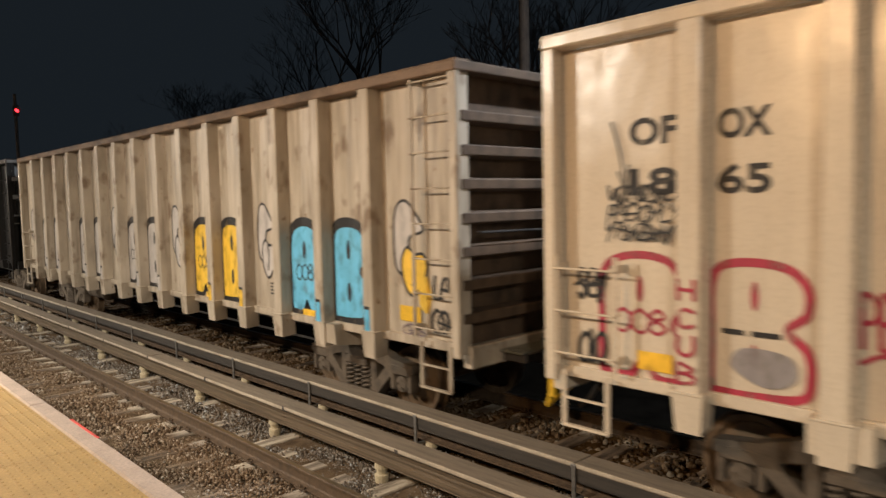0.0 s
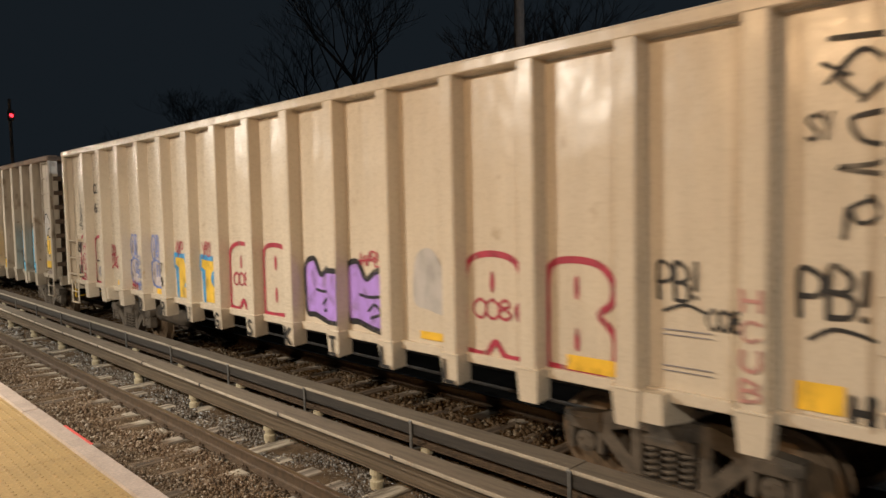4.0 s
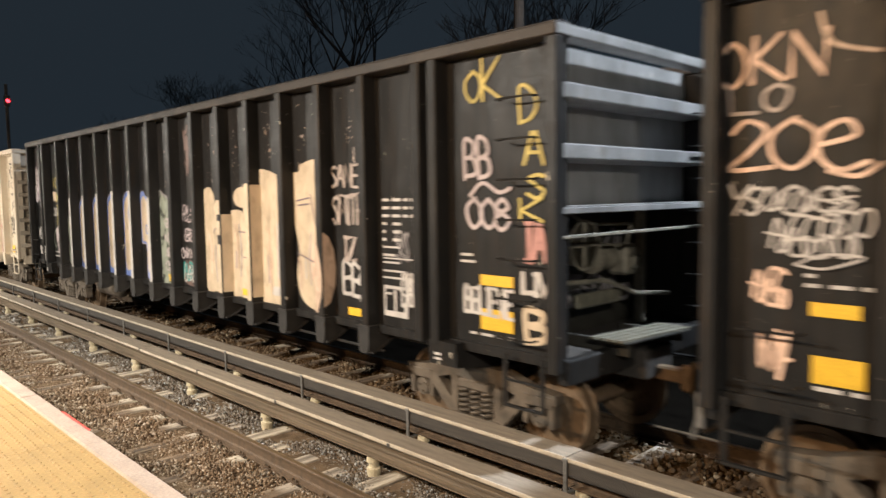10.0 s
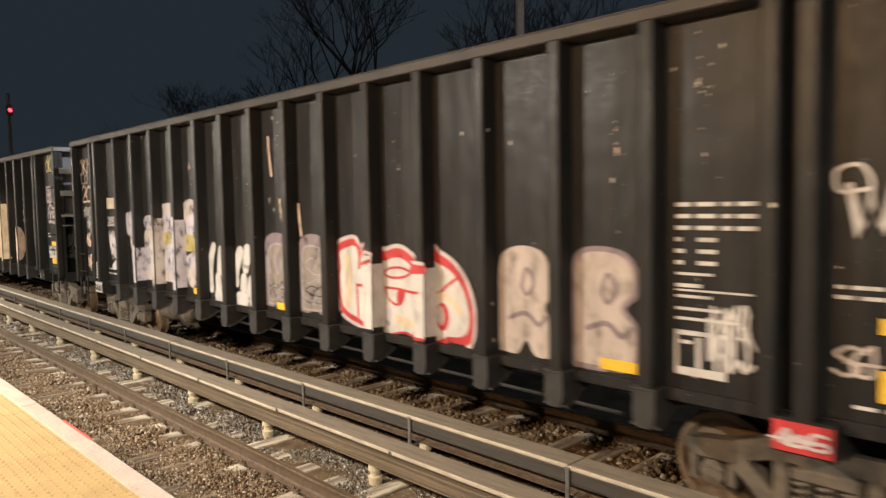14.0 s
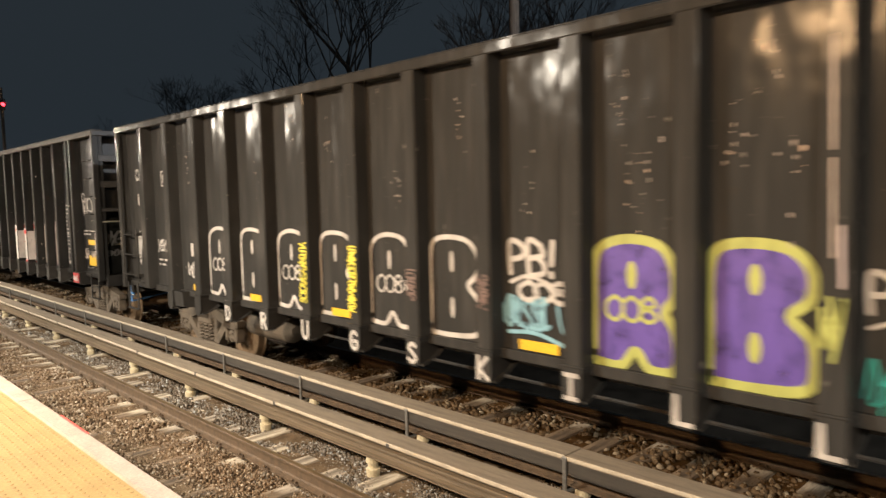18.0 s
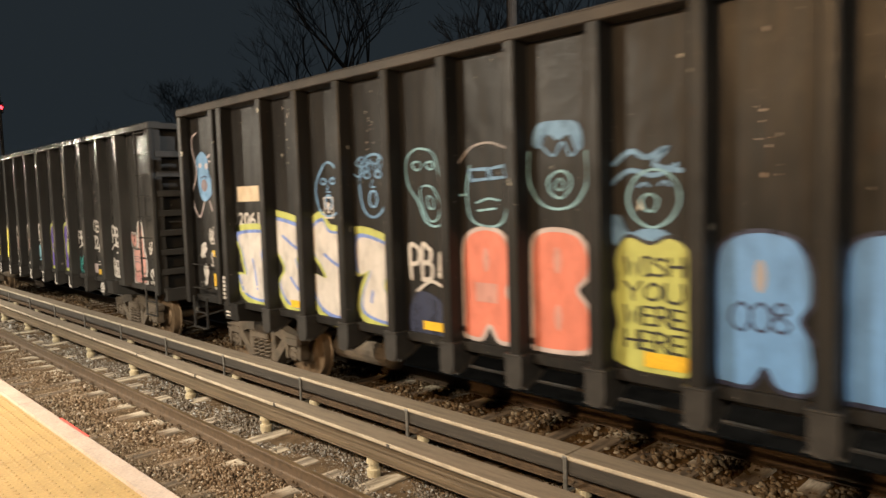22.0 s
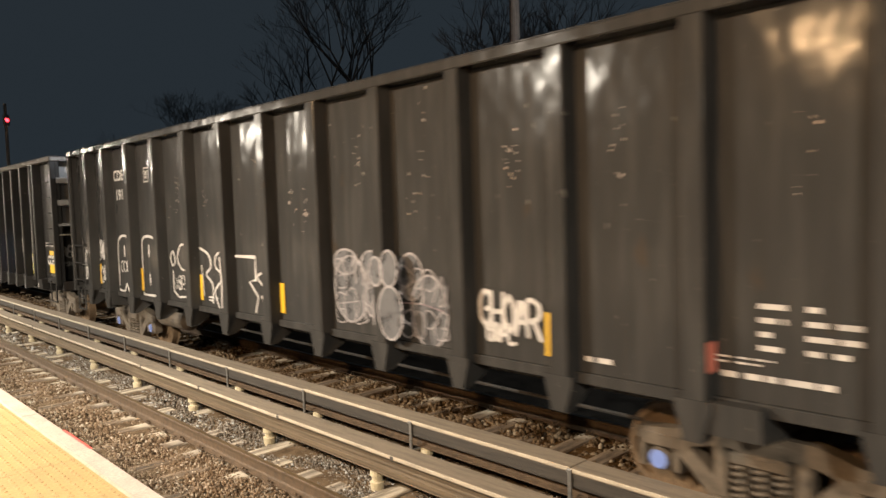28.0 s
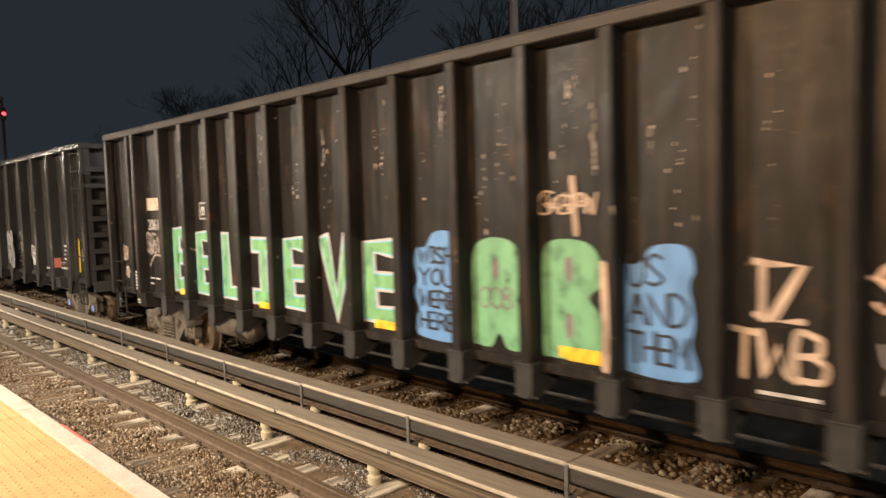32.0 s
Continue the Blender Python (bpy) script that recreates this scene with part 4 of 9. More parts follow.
CARS["C"] = gondola("black gondola car with cream and blue sprayed figures", -15.12, paint="black", shift=0.13, **LONG)
CARS["D"] = gondola("black gondola car with a red and white sprayed word", -33.80, paint="black", shift=0.02, tail="dusty", **LONG)
CARS["E"] = gondola("black gondola car with white outlined and purple letters", -52.45, posts=SHIFTED_POSTS, paint="black_gloss", lever="blue_paint", bare=True, **PALE)
CARS["F"] = gondola("black gondola car with blue, salmon and yellow-green panels", -71.40, paint="black", shift=0.12, **LONG)
CARS["G"] = gondola("glossy black wide-panel gondola car with grey bubble letters", -90.05, paint="black_gloss", **WIDE)
CARS["H"] = gondola("worn black gondola car with green sprayed word", -109.15, paint="black_worn", shift=0.11, **LONG)


# ---- paint on the cars' near sides: sprayed letters, tags, stencils, reflective strips
from mathutils.geometry import tessellate_polygon


def spray(name, colour, vary=0.16, rough=0.6, thin=0.45):
    m, n, l, b = nodes_of("paint_" + name, rough)
    a = ramp(n, l, noise_node(n, l, 5.0, 5, (1, 1, 0.6)), [(0.3, tuple(c * (1 - vary) for c in colour)), (0.5, colour), (0.72, tuple(min(1, c * (1 + vary)) for c in colour))])
    worn = noise_node(n, l, 16.0, 6, (1, 1, 0.5))
    c = mix(n, l, ramp(n, l, worn, [(0.69, (0, 0, 0)), (0.74, (0.6, 0.6, 0.6))]), a, tuple(c * 0.45 for c in colour))
    l.new(c, b.inputs["Base Color"])
    cover = noise_node(n, l, 7.0, 6, (1, 1, 0.6))
    l.new(ramp(n, l, cover, [(0.30, (thin,) * 3), (0.50, (1, 1, 1))]), b.inputs["Alpha"])
    bump(n, l, b, worn, 0.08)
    return m


for key, colour in dict(s_white=(0.45, 0.42, 0.39), s_pinkwhite=(0.41, 0.345, 0.34), s_cream=(0.50, 0.40, 0.275), s_blue=(0.115, 0.25, 0.50), s_sky=(0.14, 0.45, 0.68),
                        s_peri=(0.145, 0.21, 0.50), s_salmon=(0.54, 0.165, 0.11), s_green=(0.165, 0.36, 0.15), s_purple=(0.10, 0.06, 0.30), s_lilac=(0.40, 0.24, 0.68),
                        s_yellow=(0.72, 0.46, 0.03), s_lime=(0.37, 0.39, 0.10), s_red=(0.36, 0.022, 0.022), s_maroon=(0.36, 0.03, 0.06), s_black=(0.016, 0.015, 0.015),
                        s_greygreen=(0.26, 0.28, 0.22), s_teal=(0.03, 0.26, 0.24), s_ice=(0.20, 0.37, 0.45), s_tan=(0.46, 0.34, 0.25), s_navy=(0.015, 0.02, 0.05),
                        s_grey=(0.26, 0.24, 0.24), s_pink=(0.46, 0.235, 0.20), s_orange=(0.82, 0.50, 0.02), s_lavender=(0.39, 0.355, 0.385), s_gold=(0.52, 0.42, 0.10),
                        s_steel=(0.13, 0.25, 0.42), s_smear=(0.13, 0.085, 0.07), s_haze=(0.50, 0.44, 0.44), s_faded=(0.20, 0.165, 0.14), s_azure=(0.07, 0.30, 0.60), s_mint=(0.15, 0.34, 0.18), s_wash=(0.36, 0.30, 0.26), s_mauve=(0.17, 0.13, 0.14), s_peach=(0.66, 0.46, 0.34), s_ghost=(0.085, 0.083, 0.086), s_pale=(0.40, 0.345, 0.31), s_olive=(0.33, 0.27, 0.09), s_lemon=(0.62, 0.54, 0.04)).items():
    M[key] = spray(key[2:], colour, thin=0.0 if key == "s_ghost" else 0.85 if key in ("s_blue", "s_salmon", "s_lime") else 0.12 if key in ("s_lavender", "s_pale", "s_olive", "s_greygreen", "s_smear", "s_haze") else 0.78 if key in ("s_cream", "s_white", "s_pinkwhite") else 0.5)


def smooth(points, closed=True, steps=6):
    """A soft curve through the points."""
    n, out = len(points), []
    for i in range(n if closed else n - 1):
        g = lambda k: Vector(points[(i + k) % n] if closed else points[min(max(i + k, 0), n - 1)])
        p0, p1, p2, p3 = g(-1), g(0), g(1), g(2)
        for s in range(steps):
            t = s / steps
            out.append(0.5 * (2 * p1 + (p2 - p0) * t + (2 * p0 - 5 * p1 + 4 * p2 - p3) * t * t + (3 * p1 - p0 - 3 * p2 + p3) * t ** 3))
    if not closed:
        out.append(Vector(points[-1]))
    return [(p[0], p[1]) for p in out]


GLYPHS = {}


def glyph(body, weight=0.0):
    """The built-in letters as points from 0 to 1 across and up, with their faces."""
    if (body, weight) not in GLYPHS:
        cu = bpy.data.curves.new("lettering", "FONT")
        cu.body, cu.size, cu.offset, cu.resolution_u = body, 1.0, weight, 4
        ob = new("lettering", cu)
        me = bpy.data.meshes.new_from_object(ob.evaluated_get(bpy.context.evaluated_depsgraph_get()))
        pts = np.array([v.co[:2] for v in me.vertices])
        faces = [tuple(p.vertices) for p in me.polygons]
        lo, hi = pts.min(0), pts.max(0)
        GLYPHS[body, weight] = ((pts - lo) / (hi - lo), faces)
        bpy.data.objects.remove(ob)
        bpy.data.curves.remove(cu)
        bpy.data.meshes.remove(me)
    return GLYPHS[body, weight]


SCRAWLS = [[(0.5, 1), (0.1, 0.65), (0.2, 0.1), (0.6, 0.0), (0.9, 0.4), (0.7, 0.9), (0.4, 0.95)],
           [(0.9, 0.85), (0.5, 1), (0.15, 0.72), (0.5, 0.5), (0.85, 0.28), (0.5, 0), (0.1, 0.15)],
           [(0.1, 0.1), (0.15, 0.9), (0.5, 1), (0.85, 0.7), (0.5, 0.45), (0.25, 0.5)],
           [(0.0, 0.9), (0.2, 0.1), (0.45, 0.75), (0.7, 0.05), (0.95, 0.95)],
           [(0.1, 1), (0.35, 0.5), (0.85, 1), (0.5, 0.4), (0.25, -0.1)],
           [(0.9, 0.9), (0.3, 0.95), (0.1, 0.5), (0.3, 0.05), (0.9, 0.1), (0.8, 0.45), (0.45, 0.42)],
           [(0.3, 1), (0.25, 0.5), (0.35, 0.02), (0.8, 0.1)],
           [(0.05, 0.2), (0.4, 0.95), (0.6, 0.5), (0.4, 0.1), (0.75, 0.2), (1.0, 0.7)]]
CAPITALS = {"A": [[(0, 0), (0.45, 1), (0.55, 1), (1, 0)], [(0.2, 0.38), (0.8, 0.38)]],
            "B": [[(0, 0), (0, 1), (0.6, 0.98), (0.85, 0.85), (0.82, 0.64), (0.55, 0.53), (0.1, 0.52)], [(0.5, 0.53), (0.9, 0.42), (1, 0.22), (0.8, 0.04), (0, 0)]],
            "C": [[(0.95, 0.85), (0.5, 1), (0.08, 0.75), (0.08, 0.25), (0.5, 0), (0.95, 0.15)]], "D": [[(0, 0), (0, 1), (0.6, 0.9), (0.95, 0.5), (0.6, 0.08), (0, 0)]],
            "E": [[(0.95, 1), (0, 1), (0, 0), (1, 0)], [(0, 0.5), (0.8, 0.5)]], "F": [[(0.95, 1), (0, 1), (0, 0)], [(0, 0.5), (0.8, 0.5)]],
            "G": [[(0.9, 0.85), (0.5, 1), (0.08, 0.75), (0.08, 0.25), (0.5, 0), (0.95, 0.15), (0.95, 0.45), (0.55, 0.45)]], "H": [[(0, 0), (0, 1)], [(1, 0), (1, 1)], [(0, 0.5), (1, 0.5)]],
            "I": [[(0.05, 1), (0.95, 1)], [(0.5, 1), (0.5, 0)], [(0.05, 0), (0.95, 0)]], "K": [[(0, 0), (0, 1)], [(0.9, 1), (0.05, 0.45), (1, 0)]], "L": [[(0, 1), (0, 0), (1, 0)]],
            "M": [[(0, 0), (0.08, 1), (0.5, 0.35), (0.92, 1), (1, 0)]], "N": [[(0, 0), (0, 1), (1, 0), (1, 1)]], "O": [[(0.5, 1), (0.06, 0.7), (0.1, 0.25), (0.5, 0), (0.92, 0.3), (0.9, 0.75), (0.5, 1)]],
            "P": [[(0, 0), (0, 1), (0.7, 0.97), (0.95, 0.75), (0.7, 0.5), (0, 0.46)]], "R": [[(0, 0), (0, 1), (0.7, 0.95), (0.9, 0.75), (0.65, 0.52), (0, 0.48)], [(0.4, 0.5), (1, 0)]],
            "S": [[(0.9, 0.88), (0.5, 1), (0.08, 0.76), (0.5, 0.52), (0.95, 0.26), (0.5, 0), (0.05, 0.14)]], "T": [[(0, 1), (1, 1)], [(0.5, 1), (0.5, 0)]],
            "U": [[(0, 1), (0.02, 0.3), (0.3, 0), (0.7, 0), (0.98, 0.3), (1, 1)]], "V": [[(0, 1), (0.48, 0), (1, 1)]], "W": [[(0, 1), (0.22, 0), (0.5, 0.7), (0.78, 0), (1, 1)]],
            "Y": [[(0, 1), (0.5, 0.5), (1, 1)], [(0.5, 0.5), (0.5, 0)]], "Z": [[(0, 1), (1, 1), (0, 0), (1, 0)]], "!": [[(0.6, 1), (0.45, 0.32)], [(0.42, 0.08), (0.44, 0.02)]],
            "0": [[(0.5, 1), (0.04, 0.72), (0.06, 0.28), (0.5, 0), (0.96, 0.28), (0.94, 0.72), (0.5, 1)]], "8": [[(0.5, 0.54), (0.1, 0.75), (0.5, 1), (0.9, 0.76), (0.5, 0.54), (0.04, 0.26), (0.5, 0), (0.96, 0.26), (0.5, 0.54)]],
            "2": [[(0.05, 0.75), (0.45, 1), (0.85, 0.75), (0.5, 0.35), (0.0, 0.02), (1, 0.05)]], "7": [[(0, 1), (0.95, 1), (0.45, 0)]], "e": [[(0.1, 0.5), (0.85, 0.6), (0.6, 0.95), (0.15, 0.75), (0.1, 0.3), (0.5, 0.0), (1.1, 0.15)]]}


class Art:
    """Paint on a car's side. Places are (along, up): along runs from the car's middle to its rear end, up from the rails."""

    count = 0

    def __init__(self, car, name, label="", plane=None):
        self.car, self.name, self.label = car, name, label
        Art.count += 1
        level = {"reflective_strip": 0.009, "stencil_lettering": 0.009, "sprayed_tag": 0.006, "sprayed_word": 0.006}.get(name, 0.0)
        self.x = (SHEET - 0.010 if plane is None else plane) - level - 0.00002 * (Art.count % 97)
        self.g, self.mats, self.lift, self.end = Geo(), [], 0.0, None
        self.pieces = [("", self.g)]

    def fresh(self, name):
        """Go on in a piece of its own: a letter, a line of small writing."""
        self.g = Geo()
        self.pieces.append((name, self.g))

    def slot(self, mat):
        if mat not in self.mats:
            self.mats.append(mat)
        return self.mats.index(mat)

    def put(self, pts, faces, mat):
        self.lift += 0.0004
        if self.end is None:
            self.g.add([(self.x - self.lift, -p[0], p[1]) for p in pts], faces, self.slot(mat))
        else:
            self.g.add([(p[0], self.end - self.lift, p[1]) for p in pts], faces, self.slot(mat))

    def on_end(self, y):
        """Lay the paint on the rear end wall: places are then (across, up)."""
        self.end = y
        return self

    def blob(self, pts, mat, soft=True):
        pts = smooth(pts) if soft else list(pts)
        self.put(pts, tessellate_polygon([[Vector((p[0], p[1], 0)) for p in pts]]), mat)
        return self

    def stroke(self, pts, w, mat, closed=False, soft=True, square=False):
        pts = smooth(pts, closed, 5) if soft else list(pts)
        if closed:
            pts = pts + pts[:2]
        quads, fs = [], []
        n = len(pts)
        for i, p in enumerate(pts):
            a, b = Vector(pts[max(i - 1, 0)]), Vector(pts[min(i + 1, n - 1)])
            d = (b - a)
            d = d.normalized() if d.length > 1e-6 else Vector((1, 0))
            k = Vector((-d[1], d[0])) * w / 2
            if 0 < i < n - 1 and not soft:
                e = Vector(b) - Vector(p)
                turn = abs(e.normalized().dot(d)) if e.length > 1e-6 else 1.0
                k = k / max(turn, 0.6)
            quads += [(p[0] + k[0], p[1] + k[1]), (p[0] - k[0], p[1] - k[1])]
            if i:
                fs.append((2 * i - 2, 2 * i - 1, 2 * i + 1, 2 * i))
        self.put(quads, fs, mat)
        if square:
            for p, q in ((pts[0], pts[1]), (pts[-1], pts[-2])):
                d = (Vector(p) - Vector(q)).normalized() * w / 2
                self.put([(p[0] - d[1], p[1] + d[0]), (p[0] + d[1], p[1] - d[0]), (p[0] + d[1] + d[0], p[1] - d[0] + d[1]), (p[0] - d[1] + d[0], p[1] + d[0] + d[1])], [(0, 1, 2, 3)], mat)
        elif not closed:
            for p in (pts[0], pts[-1]):
                self.put([(p[0] + w / 2 * math.cos(a * math.pi / 4), p[1] + w / 2 * math.sin(a * math.pi / 4)) for a in range(8)], [tuple(range(8))], mat)
        return self

    def rect(self, a0, a1, z0, z1, mat, lean=0.0):
        self.put([(a0, z0), (a1, z0), (a1 + lean, z1), (a0 + lean, z1)], [(0, 1, 2, 3)], mat)
        return self

    def text(self, body, a0, a1, z0, z1, mat, weight=0.02, lean=0.0, slope=0.0):
        pts, fs = glyph(body, weight)
        self.put([(a0 + (a1 - a0) * u + lean * v, z0 + (z1 - z0) * v + slope * u) for u, v in pts], fs, mat)
        return self

    def bars(self, a0, a1, z0, z1, rows, mat, seed=0, fill=0.5):
        """Small stencilled writing, as bars."""
        rng = random.Random(seed)
        h = (z1 - z0) / rows
        for r in range(rows):
            a = a0
            while a < a1 - 0.02:
                w = min(rng.uniform(0.06, 0.22), a1 - a)
                self.fresh("stencil_word")
                self.rect(a, a + w, z1 - r * h - h * fill, z1 - r * h, mat)
                a += w + rng.uniform(0.02, 0.08)
                if rng.random() < 0.22:
                    break
        self.fresh("stencil_word")
        return self

    def tag(self, a0, a1, z0, z1, mat, seed, strokes=5, w=0.035):
        """A quick sprayed scribble: loops, hooks and waves side by side."""
        rng = random.Random(seed)
        w = w * 0.60
        n = max(2, int(strokes * 0.95))
        for k in range(n):
            cw = (a1 - a0) / n
            c0 = a0 + cw * (k - rng.uniform(0.1, 0.5))
            hi, lo, skew = rng.uniform(0.82, 1.0), rng.uniform(0.0, 0.15), rng.uniform(-0.1, 0.25)
            form = SCRAWLS[rng.randrange(len(SCRAWLS))]
            wide = cw * rng.uniform(1.4, 2.0)
            self.fresh("letter")
            self.stroke([(min(max(c0 + wide * (u + skew * v), a0), a1), z0 + (z1 - z0) * (lo + (hi - lo) * v)) for u, v in form], w, mat)
            if rng.random() < 0.25:
                self.stroke([(c0, z0 + (z1 - z0) * rng.uniform(0.3, 0.7)), (c0 + wide * 0.9, z0 + (z1 - z0) * rng.uniform(0.3, 0.7))], w * 0.8, mat)
        self.fresh("stroke")
        return self

    def caps(self, ch, a0, a1, z0, z1, w, mat):
        """A capital drawn with a broad stroke."""
        for line in CAPITALS[ch]:
            pts = [(a0 + w / 2 + (a1 - a0 - w) * u, z0 + w / 2 + (z1 - z0 - w) * v) for u, v in line]
            self.stroke(pts, w, mat, soft=ch in "GSUO", square=True)
        return self

    def word(self, body, a0, a1, z0, z1, w, mat, seed=1, lean=0.0, slope=0.0, fill=0.84):
        """Letters drawn one after another with a spray can or a broad marker."""
        rng = random.Random(seed)
        wide = [{"I": 0.45, "!": 0.45, "M": 1.25, "W": 1.3, " ": 0.6}.get(ch, 1.0) for ch in body]
        step, a = (a1 - a0) / sum(wide), a0
        for ch, k in zip(body, wide):
            self.fresh("letter")
            drop = slope * (a - a0) / (a1 - a0) + rng.uniform(-0.03, 0.03) * (z1 - z0)
            for line in CAPITALS.get(ch, ()):
                self.stroke([(a + step * k * fill * (u + rng.uniform(-0.05, 0.05)) + lean * v, z0 + drop + (z1 - z0) * (v + rng.uniform(-0.04, 0.04))) for u, v in line], w, mat, soft=ch in "BCDGOPRSU028e")
            a += step * k
        self.fresh("stroke")
        return self

    def scuffs(self, a0, a1, z0, z1, mat, seed, n=5, w=0.012):
        """A few short dark scratches where dirt has run over the paint."""
        rng = random.Random(seed)
        for _ in range(n):
            c, z, h = rng.uniform(a0, a1), rng.uniform(z0, z1), rng.uniform(0.04, 0.14)
            self.stroke([(c, z), (c + h * 0.6, z + rng.uniform(-0.02, 0.02)), (c + h, z - rng.uniform(-0.02, 0.04))], w * rng.uniform(0.6, 1.4), mat)
        return self

    def letter(self, kind, a0, a1, z0, z1, fill=None, line=None, slit=None, w=0.05, number=None):
        """A bubble letter: 0 an arch on two feet, 1 a double bow."""
        shape = [[(0, 0.04), (0.0, 0.4), (0, 0.76), (0.10, 0.93), (0.42, 1), (0.80, 0.96), (0.97, 0.80), (0.99, 0.58), (0.88, 0.45), (1, 0.30), (1, 0.03), (0.70, 0.0), (0.53, 0.13), (0.36, 0.0), (0.10, 0.0)],
                 [(0, 0.03), (0, 0.4), (0, 0.80), (0.10, 0.96), (0.42, 1), (0.78, 0.96), (0.96, 0.82), (0.95, 0.64), (0.78, 0.52), (0.96, 0.38), (1, 0.20), (0.92, 0.04), (0.5, 0.0), (0.1, 0.0)]][kind]
        put = lambda u, v: (a0 + (a1 - a0) * u, z0 + (z1 - z0) * v)
        if fill:
            self.blob([put(u, v) for u, v in shape], fill)
        if line:
            self.stroke([put(u, v) for u, v in shape], w, line, closed=True)
        for u, v in ([(0.48, 0.72)] if kind == 0 else [(0.45, 0.75), (0.45, 0.28)]):
            if slit:
                r = (0.065, 0.11) if fill else (0.038, 0.11)
                self.blob([put(u + r[0] * math.cos(a * math.pi / 4), v + r[1] * math.sin(a * math.pi / 4)) for a in range(8)], slit)
        if number:
            q, p = put(0.16, 0.36), put(0.74, 0.52)
            self.word("008", q[0], p[0] + 0.04, q[1], p[1] + 0.03, max(0.02, w * 0.42), number, 3, fill=1.05)
        return self

    def done(self):
        full = [(name, g) for name, g in self.pieces if g.v]
        whole = part(self.name, full[0][1], self.mats, self.car, self.label, kind="stuff" if self.name in ("chipped_patch", "paint_scrape") else "")
        for name, g in full[1:]:
            part(name or "stroke", g, self.mats, whole)
        return whole


def bays_of(posts, half):
    """The bays between posts, from the front end, as (from, to) along. Cars with fewer posts have broader ones."""
    edge = 0.085 if len(posts) > 15 else 0.10
    marks = [-(half - 0.09)] + sorted(-y for y in posts) + [half - 0.09]
    return [(a + edge, b - edge) for a, b in zip(marks, marks[1:]) if b - a > 0.4]


def strip(car, a0, a1, z0, z1, mat="yellow"):
    Art(car, "reflective_strip", "yellow reflective strip").rect(a0, a1, z0, z1, mat).done()


def flank(car, bay, z0, z1, mat, shape=None, name="sprayed_letter", label="edge of a sprayed letter on the side of a post", broad=False):
    """Paint on the side of the post that begins a bay. shape: places as (share of its depth, height)."""
    a, near, far = (bay[0] - 0.10, 0.101, 0.008) if broad else (bay[0] - 0.085, 0.074, 0.027)
    shape = shape or [(0, z0), (1, z0), (1, z1), (0, z1)]
    pts = [(RIB + 0.012 + (SHEET - 0.016 - RIB) * d, -a - near - far * d, z) for d, z in shape]
    part(name, Geo().add(pts, [tuple(range(len(pts)))]), [mat], car, label)


def within(bay, u):
    return bay[0] + (bay[1] - bay[0]) * u


def at(bay, places):
    """Places given as (share of the bay, height)."""
    return [(within(bay, u), z) for u, z in places]


def span(bay, u0=0.06, u1=0.94):
    return within(bay, u0 - 0.03), within(bay, u1 - 0.05)


FOOT_Z = (LOW - 0.285, LOW - 0.05)


def foot_word(car, posts, first, word, mat):
    """One letter on the foot of each post."""
    for k, ch in enumerate(word):
        if ch != " ":
            a = -posts[first - k]
            Art(car, "foot_letter", "sprayed capital letter on a post foot", plane=RIB - 0.020).caps(ch, a - 0.085, a + 0.085, FOOT_Z[0] + 0.0, FOOT_Z[1] + 0.02, 0.042, mat).done()


